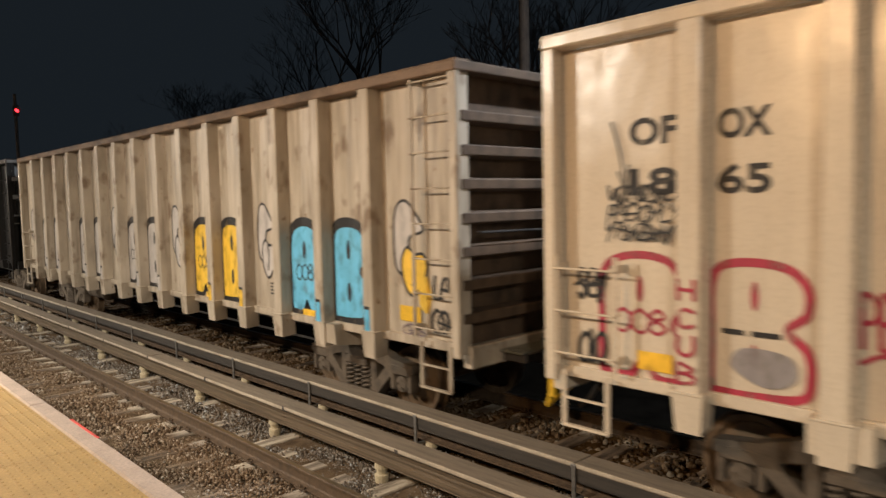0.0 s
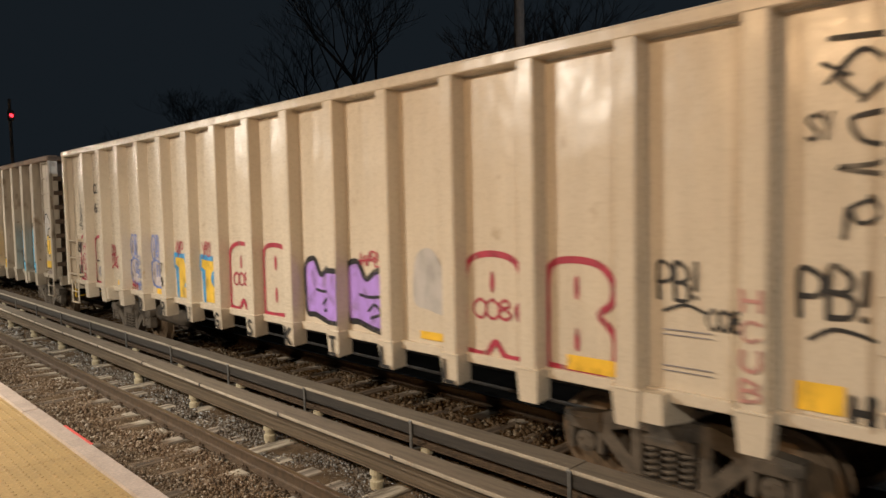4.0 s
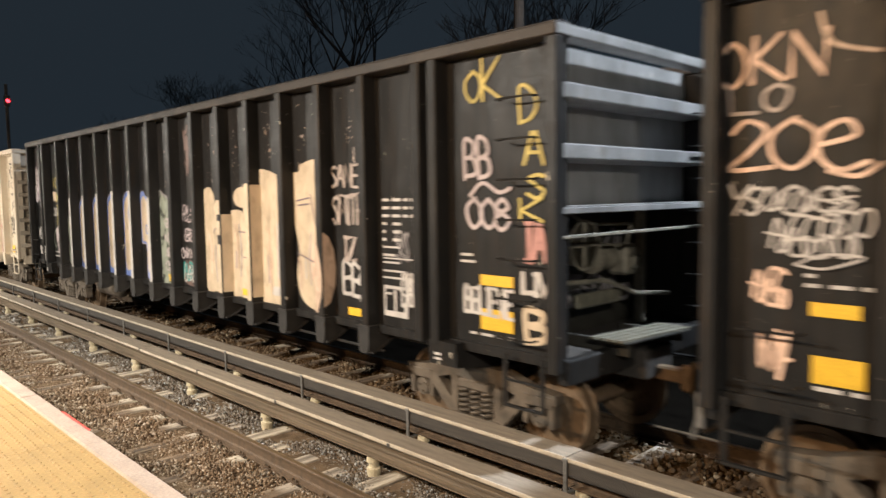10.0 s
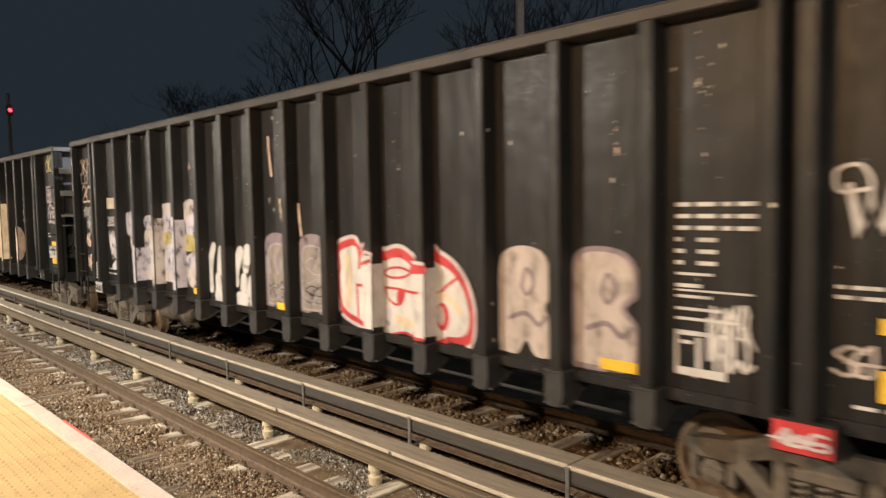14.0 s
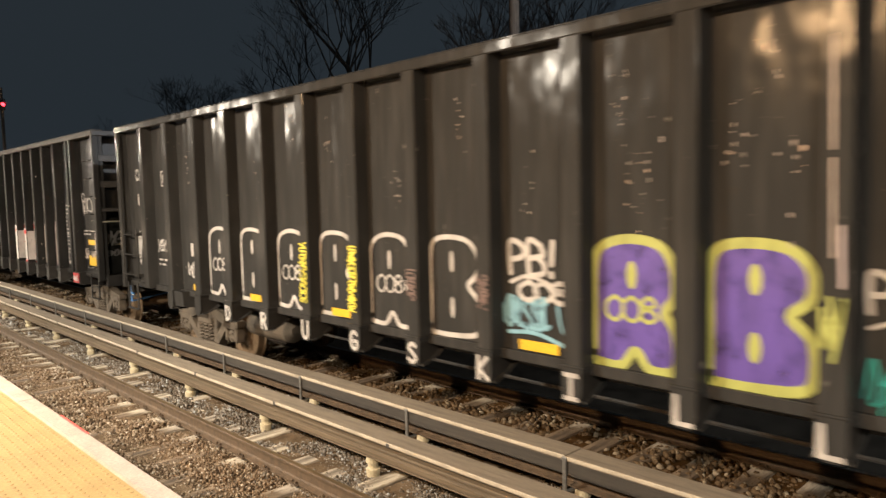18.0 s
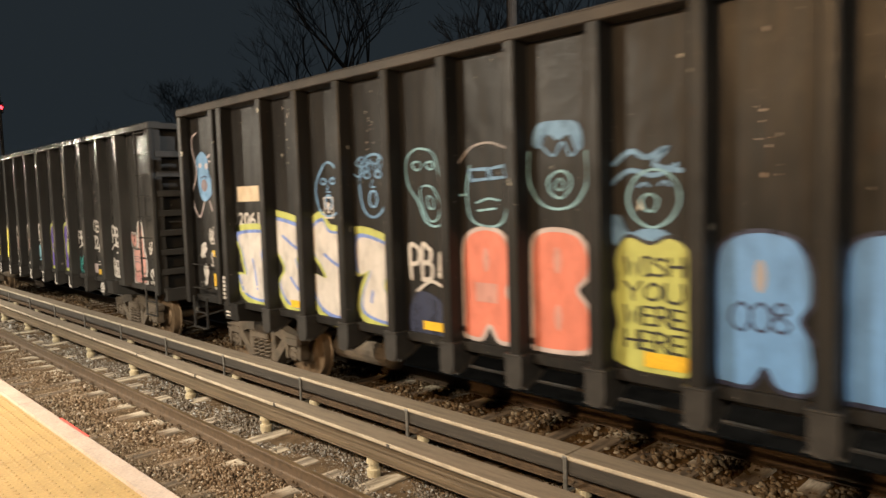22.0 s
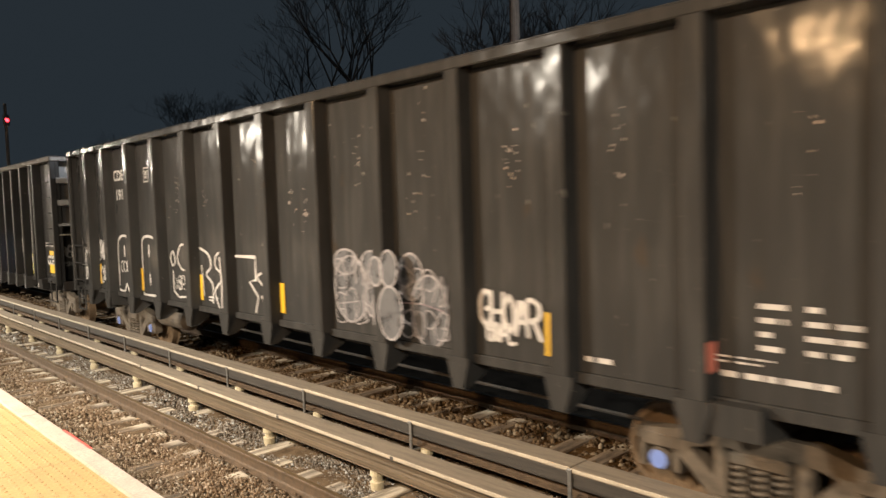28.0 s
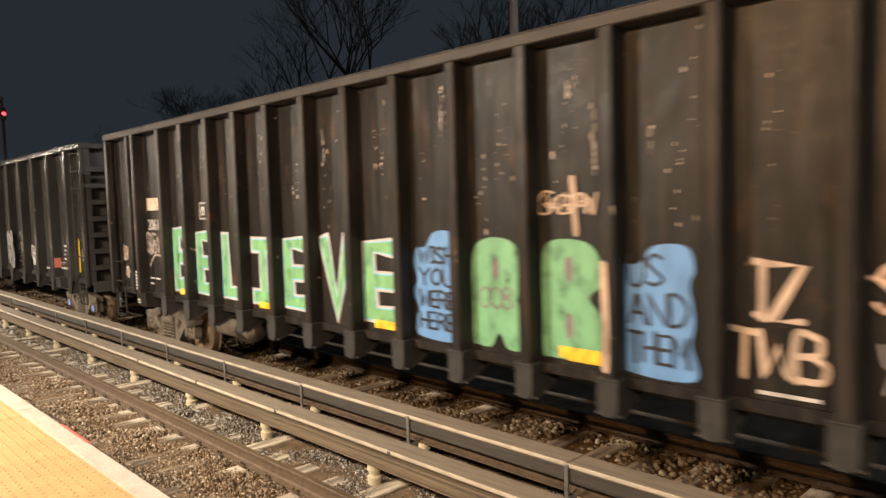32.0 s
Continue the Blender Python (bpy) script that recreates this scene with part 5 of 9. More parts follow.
def paint_a(car, B):
    sets = {14: ("s_sky", 1), 13: ("s_sky", 0), 11: ("s_yellow", 1), 10: ("s_yellow", 0), 8: ("s_white", 1), 7: ("s_white", 0), 5: ("s_white", 1), 4: ("s_white", 0), 2: ("s_white", 1), 1: ("s_white", 0)}
    for k, (col, kind) in sets.items():
        a0, a1 = span(B[k], 0.08, 0.88)
        t = Art(car, "sprayed_letter", "bubble letter with a thick black outline")
        t.letter(kind, a0 - 0.02, a1, 1.30, 2.50, None, "s_black", None, 0.18)
        t.letter(kind, a0, a1, 1.30, 2.46, col, None, "s_black", 0.05, "s_black" if kind == 0 else None).done()
        p = within(B[k], 1.0) + 0.06
        Art(car, "sprayed_block", "short block of paint on a post", plane=RIB - 0.005).rect(p - 0.03, p + 0.08, 1.22, 1.52, "s_black").rect(p - 0.02, p + 0.08, 1.22, 1.48, col).done()
    for k in (15, 12, 9, 6, 3, 0):
        a0, a1 = (B[k][0] + 0.15, B[k][0] + 0.78) if k in (0, 15) else span(B[k], 0.15, 0.8)
        w = a1 - a0
        P = lambda u, v: (a0 + w * u, 1.56 + 1.22 * v)
        t = Art(car, "sprayed_figure", "cream and yellow rounded figure with black outline")
        head = [P(0.1, 0.78), P(0.2, 0.96), P(0.45, 1), P(0.75, 0.86), P(0.9, 0.72), P(0.55, 0.66), P(0.5, 0.5), P(0.35, 0.3), P(0.12, 0.4)]
        t.blob(head, "s_white").stroke(head, 0.035, "s_black", True)
        body = [P(0.3, 0.42), P(0.45, 0.56), P(0.68, 0.5), P(0.9, 0.5), P(1.0, 0.38), P(0.85, 0.2), P(0.6, 0.1), P(0.38, 0.2)]
        t.blob(body, "s_yellow" if k == 15 else "s_white").stroke(body, 0.035, "s_black", True)
        t.stroke([P(0.62, 0.5), P(0.66, 0.35), P(0.6, 0.2)], 0.03, "s_black")
        if k == 15:
            t.blob([P(0.8, 0.02), P(0.8, 0.2), P(1.0, 0.3), P(1.1, 0.1), P(1.0, -0.05)], "s_yellow")
        t.done()
    strip(car, B[15][0] + 0.30, B[15][0] + 0.66, 1.38, 1.56)
    strip(car, within(B[13], 0.35), within(B[13], 0.7), 1.22, 1.31, "s_orange")
    strip(car, within(B[10], 0.5), within(B[10], 0.9), 1.22, 1.31, "s_orange")
    a = B[15][0] + 0.34
    Art(car, "sprayed_tag", "dark scribbled tag").tag(a, a + 0.4, 1.21, 1.36, "s_mauve", 5, 4, 0.03).done()
    for z in (1.28, 1.66):
        Art(car, "sprayed_tag", "black tag beside the ladder").tag(B[15][1] - 0.42, B[15][1] - 0.16, z, z + 0.30, "s_black", int(z * 10), 3, 0.06).done()
    Art(car, "stencil_lettering", "small stencilled data").bars(*span(B[12], 0.6, 0.95), 1.42, 1.62, 4, "s_black", 3).done()


def paint_b(car, B, posts):
    t = lambda label="red outlined bubble letter": Art(car, "sprayed_letter", label)
    Art(car, "car_number", "black stencilled reporting mark").text("OF", B[0][1] - 0.52, B[0][1] - 0.08, 3.20, 3.43, "s_black", 0.03).done()
    Art(car, "car_number", "black stencilled number").text("18", B[0][1] - 0.52, B[0][1] - 0.08, 2.78, 3.01, "s_black", 0.03).done()
    Art(car, "car_number", "black stencilled reporting mark").text("OX", B[1][0] + 0.05, B[1][0] + 0.46, 3.20, 3.43, "s_black", 0.03).done()
    Art(car, "car_number", "black stencilled number").text("65", B[1][0] + 0.05, B[1][0] + 0.46, 2.78, 3.01, "s_black", 0.03).done()
    s = Art(car, "sprayed_tag", "black scribbled tag")
    for row, (a0, a1, z0, z1) in enumerate(((within(B[0], 0.35), within(B[0], 0.93), 2.75, 2.90), (within(B[0], 0.35), within(B[0], 0.95), 2.59, 2.73), (within(B[0], 0.35), within(B[0], 0.94), 2.42, 2.56))):
        s.tag(a0, a1, z0 - 0.04, z1, "s_black", 21 + row, 8, 0.030)
    s.stroke(at(B[0], [(0.40, 3.41), (0.47, 3.16), (0.51, 2.89)]), 0.022, "s_black").stroke(at(B[0], [(0.45, 2.99), (0.51, 2.88), (0.55, 3.04)]), 0.018, "s_black").done()
    for k in (0, 12):
        a0, a1 = (B[0][1] - 0.80, B[0][1] - 0.02) if k == 0 else span(B[k], 0.0, 0.96)
        t().letter(0, a0, a1, 1.24, 2.28, None, "s_maroon", "s_maroon", 0.068, "s_maroon").done()
        t().letter(1, *span(B[k + 1], 0.04, 0.93), 1.24, 2.26, None, "s_maroon", "s_maroon", 0.068).done()
    t().letter(0, *span(B[7], 0.05, 0.95), 1.24, 2.26, None, "s_maroon", "s_maroon", 0.068, "s_maroon").done()
    t().letter(1, *span(B[8], 0.05, 0.95), 1.24, 2.26, None, "s_maroon", "s_maroon", 0.068).done()
    for post, mat in ((14, "s_maroon"), (0, "s_pink")):
        t2 = Art(car, "sprayed_tag", "red letters sprayed one under another down a post", plane=RIB - 0.005)
        for row, ch in enumerate("HCUB"):
            t2.word(ch, -posts[post] - 0.075, -posts[post] + 0.085, 1.96 - 0.22 * row, 2.11 - 0.22 * row, 0.03, mat, row)
        t2.done()
    box = lambda c0, c1, z0, z1: Art(car, "stencil_box", "small stencilled box").stroke([(c0, z0), (c1, z0), (c1, z1), (c0, z1), (c0, z0)], 0.012, "s_black", soft=False).bars(c0 + 0.03, c1 - 0.03, z0 + 0.05, z1 - 0.03, 2, "s_black", 2).done()
    box(*span(B[2], 0.52, 0.76), 3.00, 3.22)
    Art(car, "sprayed_tag", "dark red sprayed capitals and numerals").word("PB", within(B[2], 0.02), within(B[2], 0.29), 1.72, 2.07, 0.035, "s_maroon").word("008", within(B[2], 0.32), within(B[2], 0.82), 1.64, 1.85, 0.035, "s_maroon", 2, slope=-0.04, fill=1.1).stroke(at(B[2], [(0.02, 1.61), (0.20, 1.68), (0.40, 1.61)]), 0.035, "s_maroon").done()
    s = Art(car, "stencil_lettering", "pale fine stencilled lines")
    for row in range(6):
        s.rect(within(B[2], 0.40), within(B[2], 0.80), 1.94 + 0.035 * row, 1.953 + 0.035 * row, "s_white")
    s.done()
    Art(car, "sprayed_tag", "small red block tag").word("HM", within(B[2], 0.61), within(B[2], 0.87), 1.36, 1.47, 0.03, "s_maroon", 4).done()
    Art(car, "sprayed_tag", "red block tag under the blue letters").word("HM", within(B[3], 0.09), within(B[3], 0.41), 1.22, 1.39, 0.045, "s_maroon", 5).done()
    strip(car, *span(B[2], 0.38, 0.96), 1.26, 1.36, "s_orange")
    for k in (3, 4):
        s = Art(car, "sprayed_letter", "blue outlined bubble letters with a pale lilac wash")
        a0, a1 = span(B[k], 0.05, 0.92)
        w = a1 - a0
        P = lambda u, v: (a0 + w * u, 1.36 + 1.0 * v)
        body = [P(0.02, 0.70), P(0.06, 0.96), P(0.3, 0.99), P(0.6, 0.94), P(0.95, 0.96), P(0.9, 0.72), P(1.0, 0.55), P(0.82, 0.42), P(0.9, 0.2), P(0.72, 0.02), P(0.4, 0.0), P(0.1, 0.06), P(0.0, 0.3), P(0.08, 0.5)]
        s.blob(body, "s_haze")
        ring = lambda u, v, ru, rv: [P(u + ru * math.cos(i * math.pi / 4), v + rv * math.sin(i * math.pi / 4)) for i in range(8)]
        s.stroke(ring(0.17, 0.74, 0.15, 0.23), 0.038, "s_peri", True).stroke([P(0.17, 0.84), P(0.17, 0.68)], 0.035, "s_peri")
        s.stroke([P(0.37, 0.95), P(0.36, 0.56)], 0.038, "s_peri").stroke([P(0.47, 0.95), P(0.46, 0.56)], 0.038, "s_peri").stroke([P(0.36, 0.97), P(0.48, 0.96)], 0.038, "s_peri")
        s.stroke([P(0.6, 0.52), P(0.6, 0.94), P(0.86, 0.95), P(0.92, 0.82), P(0.78, 0.74), P(0.96, 0.62), P(0.86, 0.5), P(0.6, 0.52)], 0.038, "s_peri")
        s.stroke([P(0.06, 0.46), P(0.0, 0.24), P(0.12, 0.04), P(0.4, -0.01), P(0.72, 0.02), P(0.9, 0.2), P(0.84, 0.42)], 0.04, "s_peri")
        s.stroke([P(0.36, 0.42), P(0.37, 0.2)], 0.035, "s_peri").stroke([P(0.52, 0.42), P(0.53, 0.2)], 0.035, "s_peri").stroke([P(0.0, 0.44), P(0.3, 0.5), P(0.6, 0.46), P(0.86, 0.44)], 0.03, "s_peri").done()
    for r in range(3):
        z = 1.28 + 0.24 * r
        Art(car, "sprayed_tag", "blue looping tag on a post", plane=RIB - 0.005).tag(B[3][1] + 0.01, B[3][1] + 0.16, z, z + 0.2, "s_peri", 41 + r, 2, 0.03).done()
    Art(car, "sprayed_word", "dark numerals sprayed down a post", plane=RIB - 0.005).text("7", B[4][1] + 0.04, B[4][1] + 0.13, 1.68, 1.86, "s_black", 0.01).text("9", B[4][1] + 0.04, B[4][1] + 0.13, 1.42, 1.60, "s_black", 0.01).done()
    strip(car, *span(B[4], 0.3, 0.9), 1.22, 1.33, "s_orange")
    for k, body in ((5, "M"), (6, "E")):
        a0, a1 = span(B[k], 0.08, 0.92)
        s = Art(car, "sprayed_letter", "yellow block letter with a blue outline")
        s.blob([(a0 + 0.12, 1.24), (a0 + 0.10, 1.78), (a0 - 0.02, 1.82), (a0, 2.0), (a0 + 0.4, 2.0), (a1, 1.98), (a1, 1.24)], "s_yellow", False)
        s.stroke([(a0 + 0.10, 1.24), (a0 + 0.08, 1.76), (a0 - 0.03, 1.80), (a0 - 0.01, 2.0), (a0 + 0.4, 1.98), (a1, 2.0)], 0.085, "s_azure", soft=False)
        if k == 5:
            s.stroke([(a0 + 0.40, 2.0), (a0 + 0.48, 1.74), (a0 + 0.56, 2.0)], 0.085, "s_azure", soft=False).stroke([(a0 + 0.38, 1.45), (a0 + 0.48, 1.52), (a0 + 0.58, 1.45)], 0.05, "s_azure")
        else:
            s.stroke([(a1, 1.98), (a1 - 0.02, 1.78), (a0 + 0.45, 1.74), (a0 + 0.40, 1.60), (a0 + 0.6, 1.50), (a1, 1.60)], 0.085, "s_azure").stroke([(a0 + 0.45, 1.66), (a1 - 0.05, 1.68)], 0.07, "s_azure")
        s.done()
        Art(car, "sprayed_tag", "small dark red tag").tag(a0 + 0.05, a0 + 0.36, 2.0, 2.26, "s_maroon", 60 + k, 4, 0.035).done()
    # purple word across two bays and a post
    for k, u0, u1 in ((9, 0.12, 1.02), (10, -0.02, 0.98)):
        a0, a1 = span(B[k], u0, u1)
        w = a1 - a0
        P = lambda u, v: (a0 + w * u, 1.26 + 0.86 * v)
        edge = [P(0, 0.5), P(0.02, 0.88), P(0.3, 0.98), P(0.5, 0.74), P(0.75, 0.86), P(1, 0.8), P(1, 0.06), P(0.7, 0.02), P(0.3, 0.1), P(0.05, 0.12)]
        s = Art(car, "sprayed_letter", "purple wild letter with a heavy black outline")
        s.blob(edge, "s_lilac").stroke(edge, 0.075, "s_black", True)
        s.stroke([P(0.35, 0.5), P(0.6, 0.48), P(0.95, 0.52)], 0.04, "s_black").stroke([P(0.55, 0.28), P(0.7, 0.38), P(0.82, 0.26), P(0.6, 0.18)], 0.04, "s_black").done()
    Art(car, "sprayed_letter", "purple paint across a post", plane=RIB - 0.005).rect(B[9][1], B[10][0], 1.34, 1.98, "s_lilac").rect(B[9][1], B[10][0], 1.29, 1.35, "s_black").rect(B[9][1], B[10][0], 1.95, 2.02, "s_black").done()
    Art(car, "sprayed_tag", "small dark red tag").tag(*span(B[10], 0.35, 0.85), 2.05, 2.25, "s_maroon", 71, 4, 0.035).done()
    Art(car, "paper_patch", "pale scuffed patch").blob([(within(B[11], u), z) for u, z in ((0.25, 1.7), (0.3, 2.2), (0.6, 2.3), (0.85, 2.0), (0.9, 1.6), (0.5, 1.62))], "s_white").done()
    strip(car, *span(B[11], 0.4, 0.95), 1.28, 1.37, "s_orange")
    strip(car, *span(B[13], 0.3, 0.95), 1.24, 1.38, "s_orange")
    Art(car, "sprayed_tag", "black sprayed capitals with a double underline").word("PB!", within(B[14], 0.13), within(B[14], 0.55), 1.98, 2.27, 0.032, "s_black").stroke(at(B[14], [(0.19, 1.88), (0.40, 1.94), (0.59, 1.89)]), 0.025, "s_black").word("008", within(B[14], 0.62), within(B[14], 0.94), 1.76, 1.92, 0.025, "s_black", 6, fill=1.05).done()
    for z in (1.72, 1.42):
        Art(car, "stencil_lettering", "fine grey stencilled lines").rect(*span(B[14], 0.2, 0.72), z, z + 0.012, "s_grey").rect(*span(B[14], 0.2, 0.72), z - 0.04, z - 0.03, "s_grey").done()
    c = B[15][0] + 0.04
    s = Art(car, "sprayed_tag", "tall black sprayed tag running down the sheet")
    s.stroke([(c + 0.30, 3.86), (c + 0.62, 3.84)], 0.04, "s_black").stroke([(c + 0.5, 3.45), (c + 0.36, 3.6), (c + 0.5, 3.76), (c + 0.66, 3.6), (c + 0.5, 3.42)], 0.035, "s_black")
    s.stroke([(c + 0.25, 3.7), (c + 0.42, 3.6)], 0.03, "s_black").stroke([(c + 0.42, 3.72), (c + 0.28, 3.56)], 0.03, "s_black").stroke([(c + 0.62, 3.34), (c + 0.44, 3.3), (c + 0.5, 3.16), (c + 0.66, 3.1), (c + 0.6, 3.0), (c + 0.36, 2.98), (c + 0.66, 2.92)], 0.035, "s_black")
    s.stroke([(c + 0.56, 2.76), (c + 0.44, 2.7), (c + 0.5, 2.6), (c + 0.62, 2.66), (c + 0.56, 2.78)], 0.03, "s_black").stroke([(c + 0.42, 2.7), (c + 0.40, 2.5)], 0.03, "s_black").word("SY", c + 0.16, c + 0.34, 3.18, 3.36, 0.022, "s_black").done()
    Art(car, "sprayed_tag", "black sprayed capitals with a curved underline").word("PB!", within(B[15], 0.13), within(B[15], 0.49), 1.94, 2.27, 0.042, "s_black", 7).stroke(at(B[15], [(0.18, 1.78), (0.29, 1.86), (0.40, 1.85), (0.50, 1.81)]), 0.03, "s_black").done()
    Art(car, "paint_dab", "small square dab of salmon paint").rect(within(B[15], 0.89), within(B[15], 1.00), 1.63, 1.75, "s_salmon").done()
    strip(car, c + 0.10, c + 0.42, 1.26, 1.47, "s_orange")
    Art(car, "sprayed_tag", "dark sprayed block tag").word("HN", within(B[15], 0.40), within(B[15], 0.61), 1.21, 1.41, 0.05, "s_black", 8).done()
    Art(car, "sprayed_tag", "black capitals between the ladder rungs").word("PB", within(B[15], 0.73), within(B[15], 0.98), 2.08, 2.33, 0.05, "s_black", 9).stroke(at(B[15], [(0.73, 1.93), (0.84, 2.02), (0.98, 1.94)]), 0.035, "s_black").done()
    Art(car, "sprayed_tag", "black capitals low between the ladder rungs").word("HN", within(B[15], 0.78), within(B[15], 0.98), 1.22, 1.43, 0.055, "s_black", 10).done()
    for z, sd in ((1.84, 93), (1.28, 94)):
        Art(car, "sprayed_tag", "dark tag between the grab irons").tag(B[0][0] + 0.08, B[0][0] + 0.36, z, z + 0.32, "s_black", sd, 4, 0.06).done()
    Art(car, "stencil_lettering", "small stencilled data").bars(*span(B[1], 0.15, 0.75), 1.66, 1.74, 1, "s_black", 5).blob([(within(B[1], u), z) for u, z in ((0.2, 1.45), (0.3, 1.6), (0.7, 1.58), (0.75, 1.4), (0.5, 1.32))], "s_grey").done()
    strip(car, B[0][1] - 0.44, B[0][1] - 0.12, 1.30, 1.46, "s_orange")
    foot_word(car, posts, 11, "DRUGSKILL", "s_black")


def long_ends(car, B, seed, patch="s_cream", number=None):
    """What the long black cars share: name panel, number, data, reflective plates."""
    a0, a1 = span(B[1], 0.10, 0.92)
    Art(car, "name_panel", "pale painted-over name panel").rect(a0, a1, 2.76, 2.99, patch).done()
    if number:
        Art(car, "car_number", "white stencilled car number").text(number, a0, a1, 2.39, 2.60, "s_white", 0.02).done()
    Art(car, "stencil_lettering", "white stencilled data").bars(a0, a1, 1.30, 1.50, 2, "s_white", seed, 0.3).done()
    e = B[0]
    strip(car, within(e, 0.56), within(e, 0.88), 1.88, 1.98)
    strip(car, within(e, 0.58), within(e, 0.92), 1.40, 1.60)
    Art(car, "stencil_lettering", "white stencilled data").bars(within(e, 0.52), within(e, 0.95), 2.04, 2.18, 2, "s_white", seed + 1, 0.4).bars(within(e, 0.6), within(e, 0.95), 1.34, 1.38, 1, "s_white", seed + 2, 0.8).done()
    d = B[15]
    t = Art(car, "stencil_lettering", "white stencilled capacity data in rows")
    rng = random.Random(seed + 3)
    for row in range(6):
        z = 2.74 - 0.093 * row
        for u0, u1 in ((0.12, 0.28), (0.34, 0.54), (0.6, 0.70), (0.75, 0.95)) if row < 3 else ((0.12, 0.12 + rng.uniform(0.06, 0.1)), (0.36, 0.55)):
            t.fresh("stencil_word")
            t.rect(within(d, u0), within(d, u1), z - 0.034, z, "s_white")
    for z, u1, h in ((2.18, 0.52, 0.022), (2.09, 0.40, 0.03), (2.045, 0.92, 0.016), (2.0, 0.50, 0.024), (1.90, 0.62, 0.024), (1.82, 0.78, 0.024)):
        t.fresh("stencil_word")
        t.rect(within(d, 0.13), within(d, u1), z - h, z, "s_white")
    t.done()
    r = (7.235, B[16][1])
    strip(car, within(r, 0.27), within(r, 0.62), 1.84, 1.95)
    strip(car, within(r, 0.27), within(r, 0.62), 1.38, 1.60)
    Art(car, "stencil_lettering", "white stencilled data").bars(within(r, 0.05), within(r, 0.66), 2.02, 2.16, 2, "s_white", seed + 6, 0.4).bars(within(r, 0.15), within(r, 0.62), 1.31, 1.34, 1, "s_white", seed + 7, 0.9).done()
    Art(car, "stencil_lettering", "white stencilled marks on a post", plane=RIB - 0.005).bars(B[1][0] - 0.15, B[1][0] - 0.08, 1.25, 1.62, 6, "s_white", seed + 8, 0.7).done()
    for y in (7.15, -7.15):
        Art(car, "stencil_lettering", "white marks on the bolster end", plane=RIB + 0.005).rect(-y - 0.1, -y - 0.0, LOW - 0.13, LOW - 0.10, "s_white").rect(-y - 0.1, -y + 0.01, LOW - 0.18, LOW - 0.155, "s_white").done()
    for k in (2, 5, 8, 14) if number == "205230" else (2, 5, 8, 11, 14):
        strip(car, *span(B[k], 0.42, 0.94), 1.27, 1.37)


def data_box(car, bay, mat="s_white"):
    a0, a1 = span(bay, 0.16, 0.68)
    t = Art(car, "stencil_box", "white stencilled box")
    t.stroke([(a0, 1.36), (a1, 1.36), (a1, 1.69), (a0, 1.69), (a0, 1.36)], 0.034, mat, soft=False).rect(a0, a1, 1.36, 1.41, mat)
    t.rect(a0 + 0.03, a0 + 0.13, 1.60, 1.63, mat).rect(a0 + 0.17, a0 + 0.21, 1.41, 1.66, mat).done()


def small_box(car, bay, z, u0=0.35, u1=0.65):
    a0, a1 = span(bay, u0, u1)
    Art(car, "stencil_box", "small white stencilled box").stroke([(a0, z), (a1, z), (a1, z + 0.26), (a0, z + 0.26), (a0, z)], 0.022, "s_white", soft=False).rect(a0 + 0.06, a1 - 0.06, z + 0.06, z + 0.2, "s_white").rect(a0 + 0.1, a1 - 0.1, z + 0.08, z + 0.14, "s_black").done()


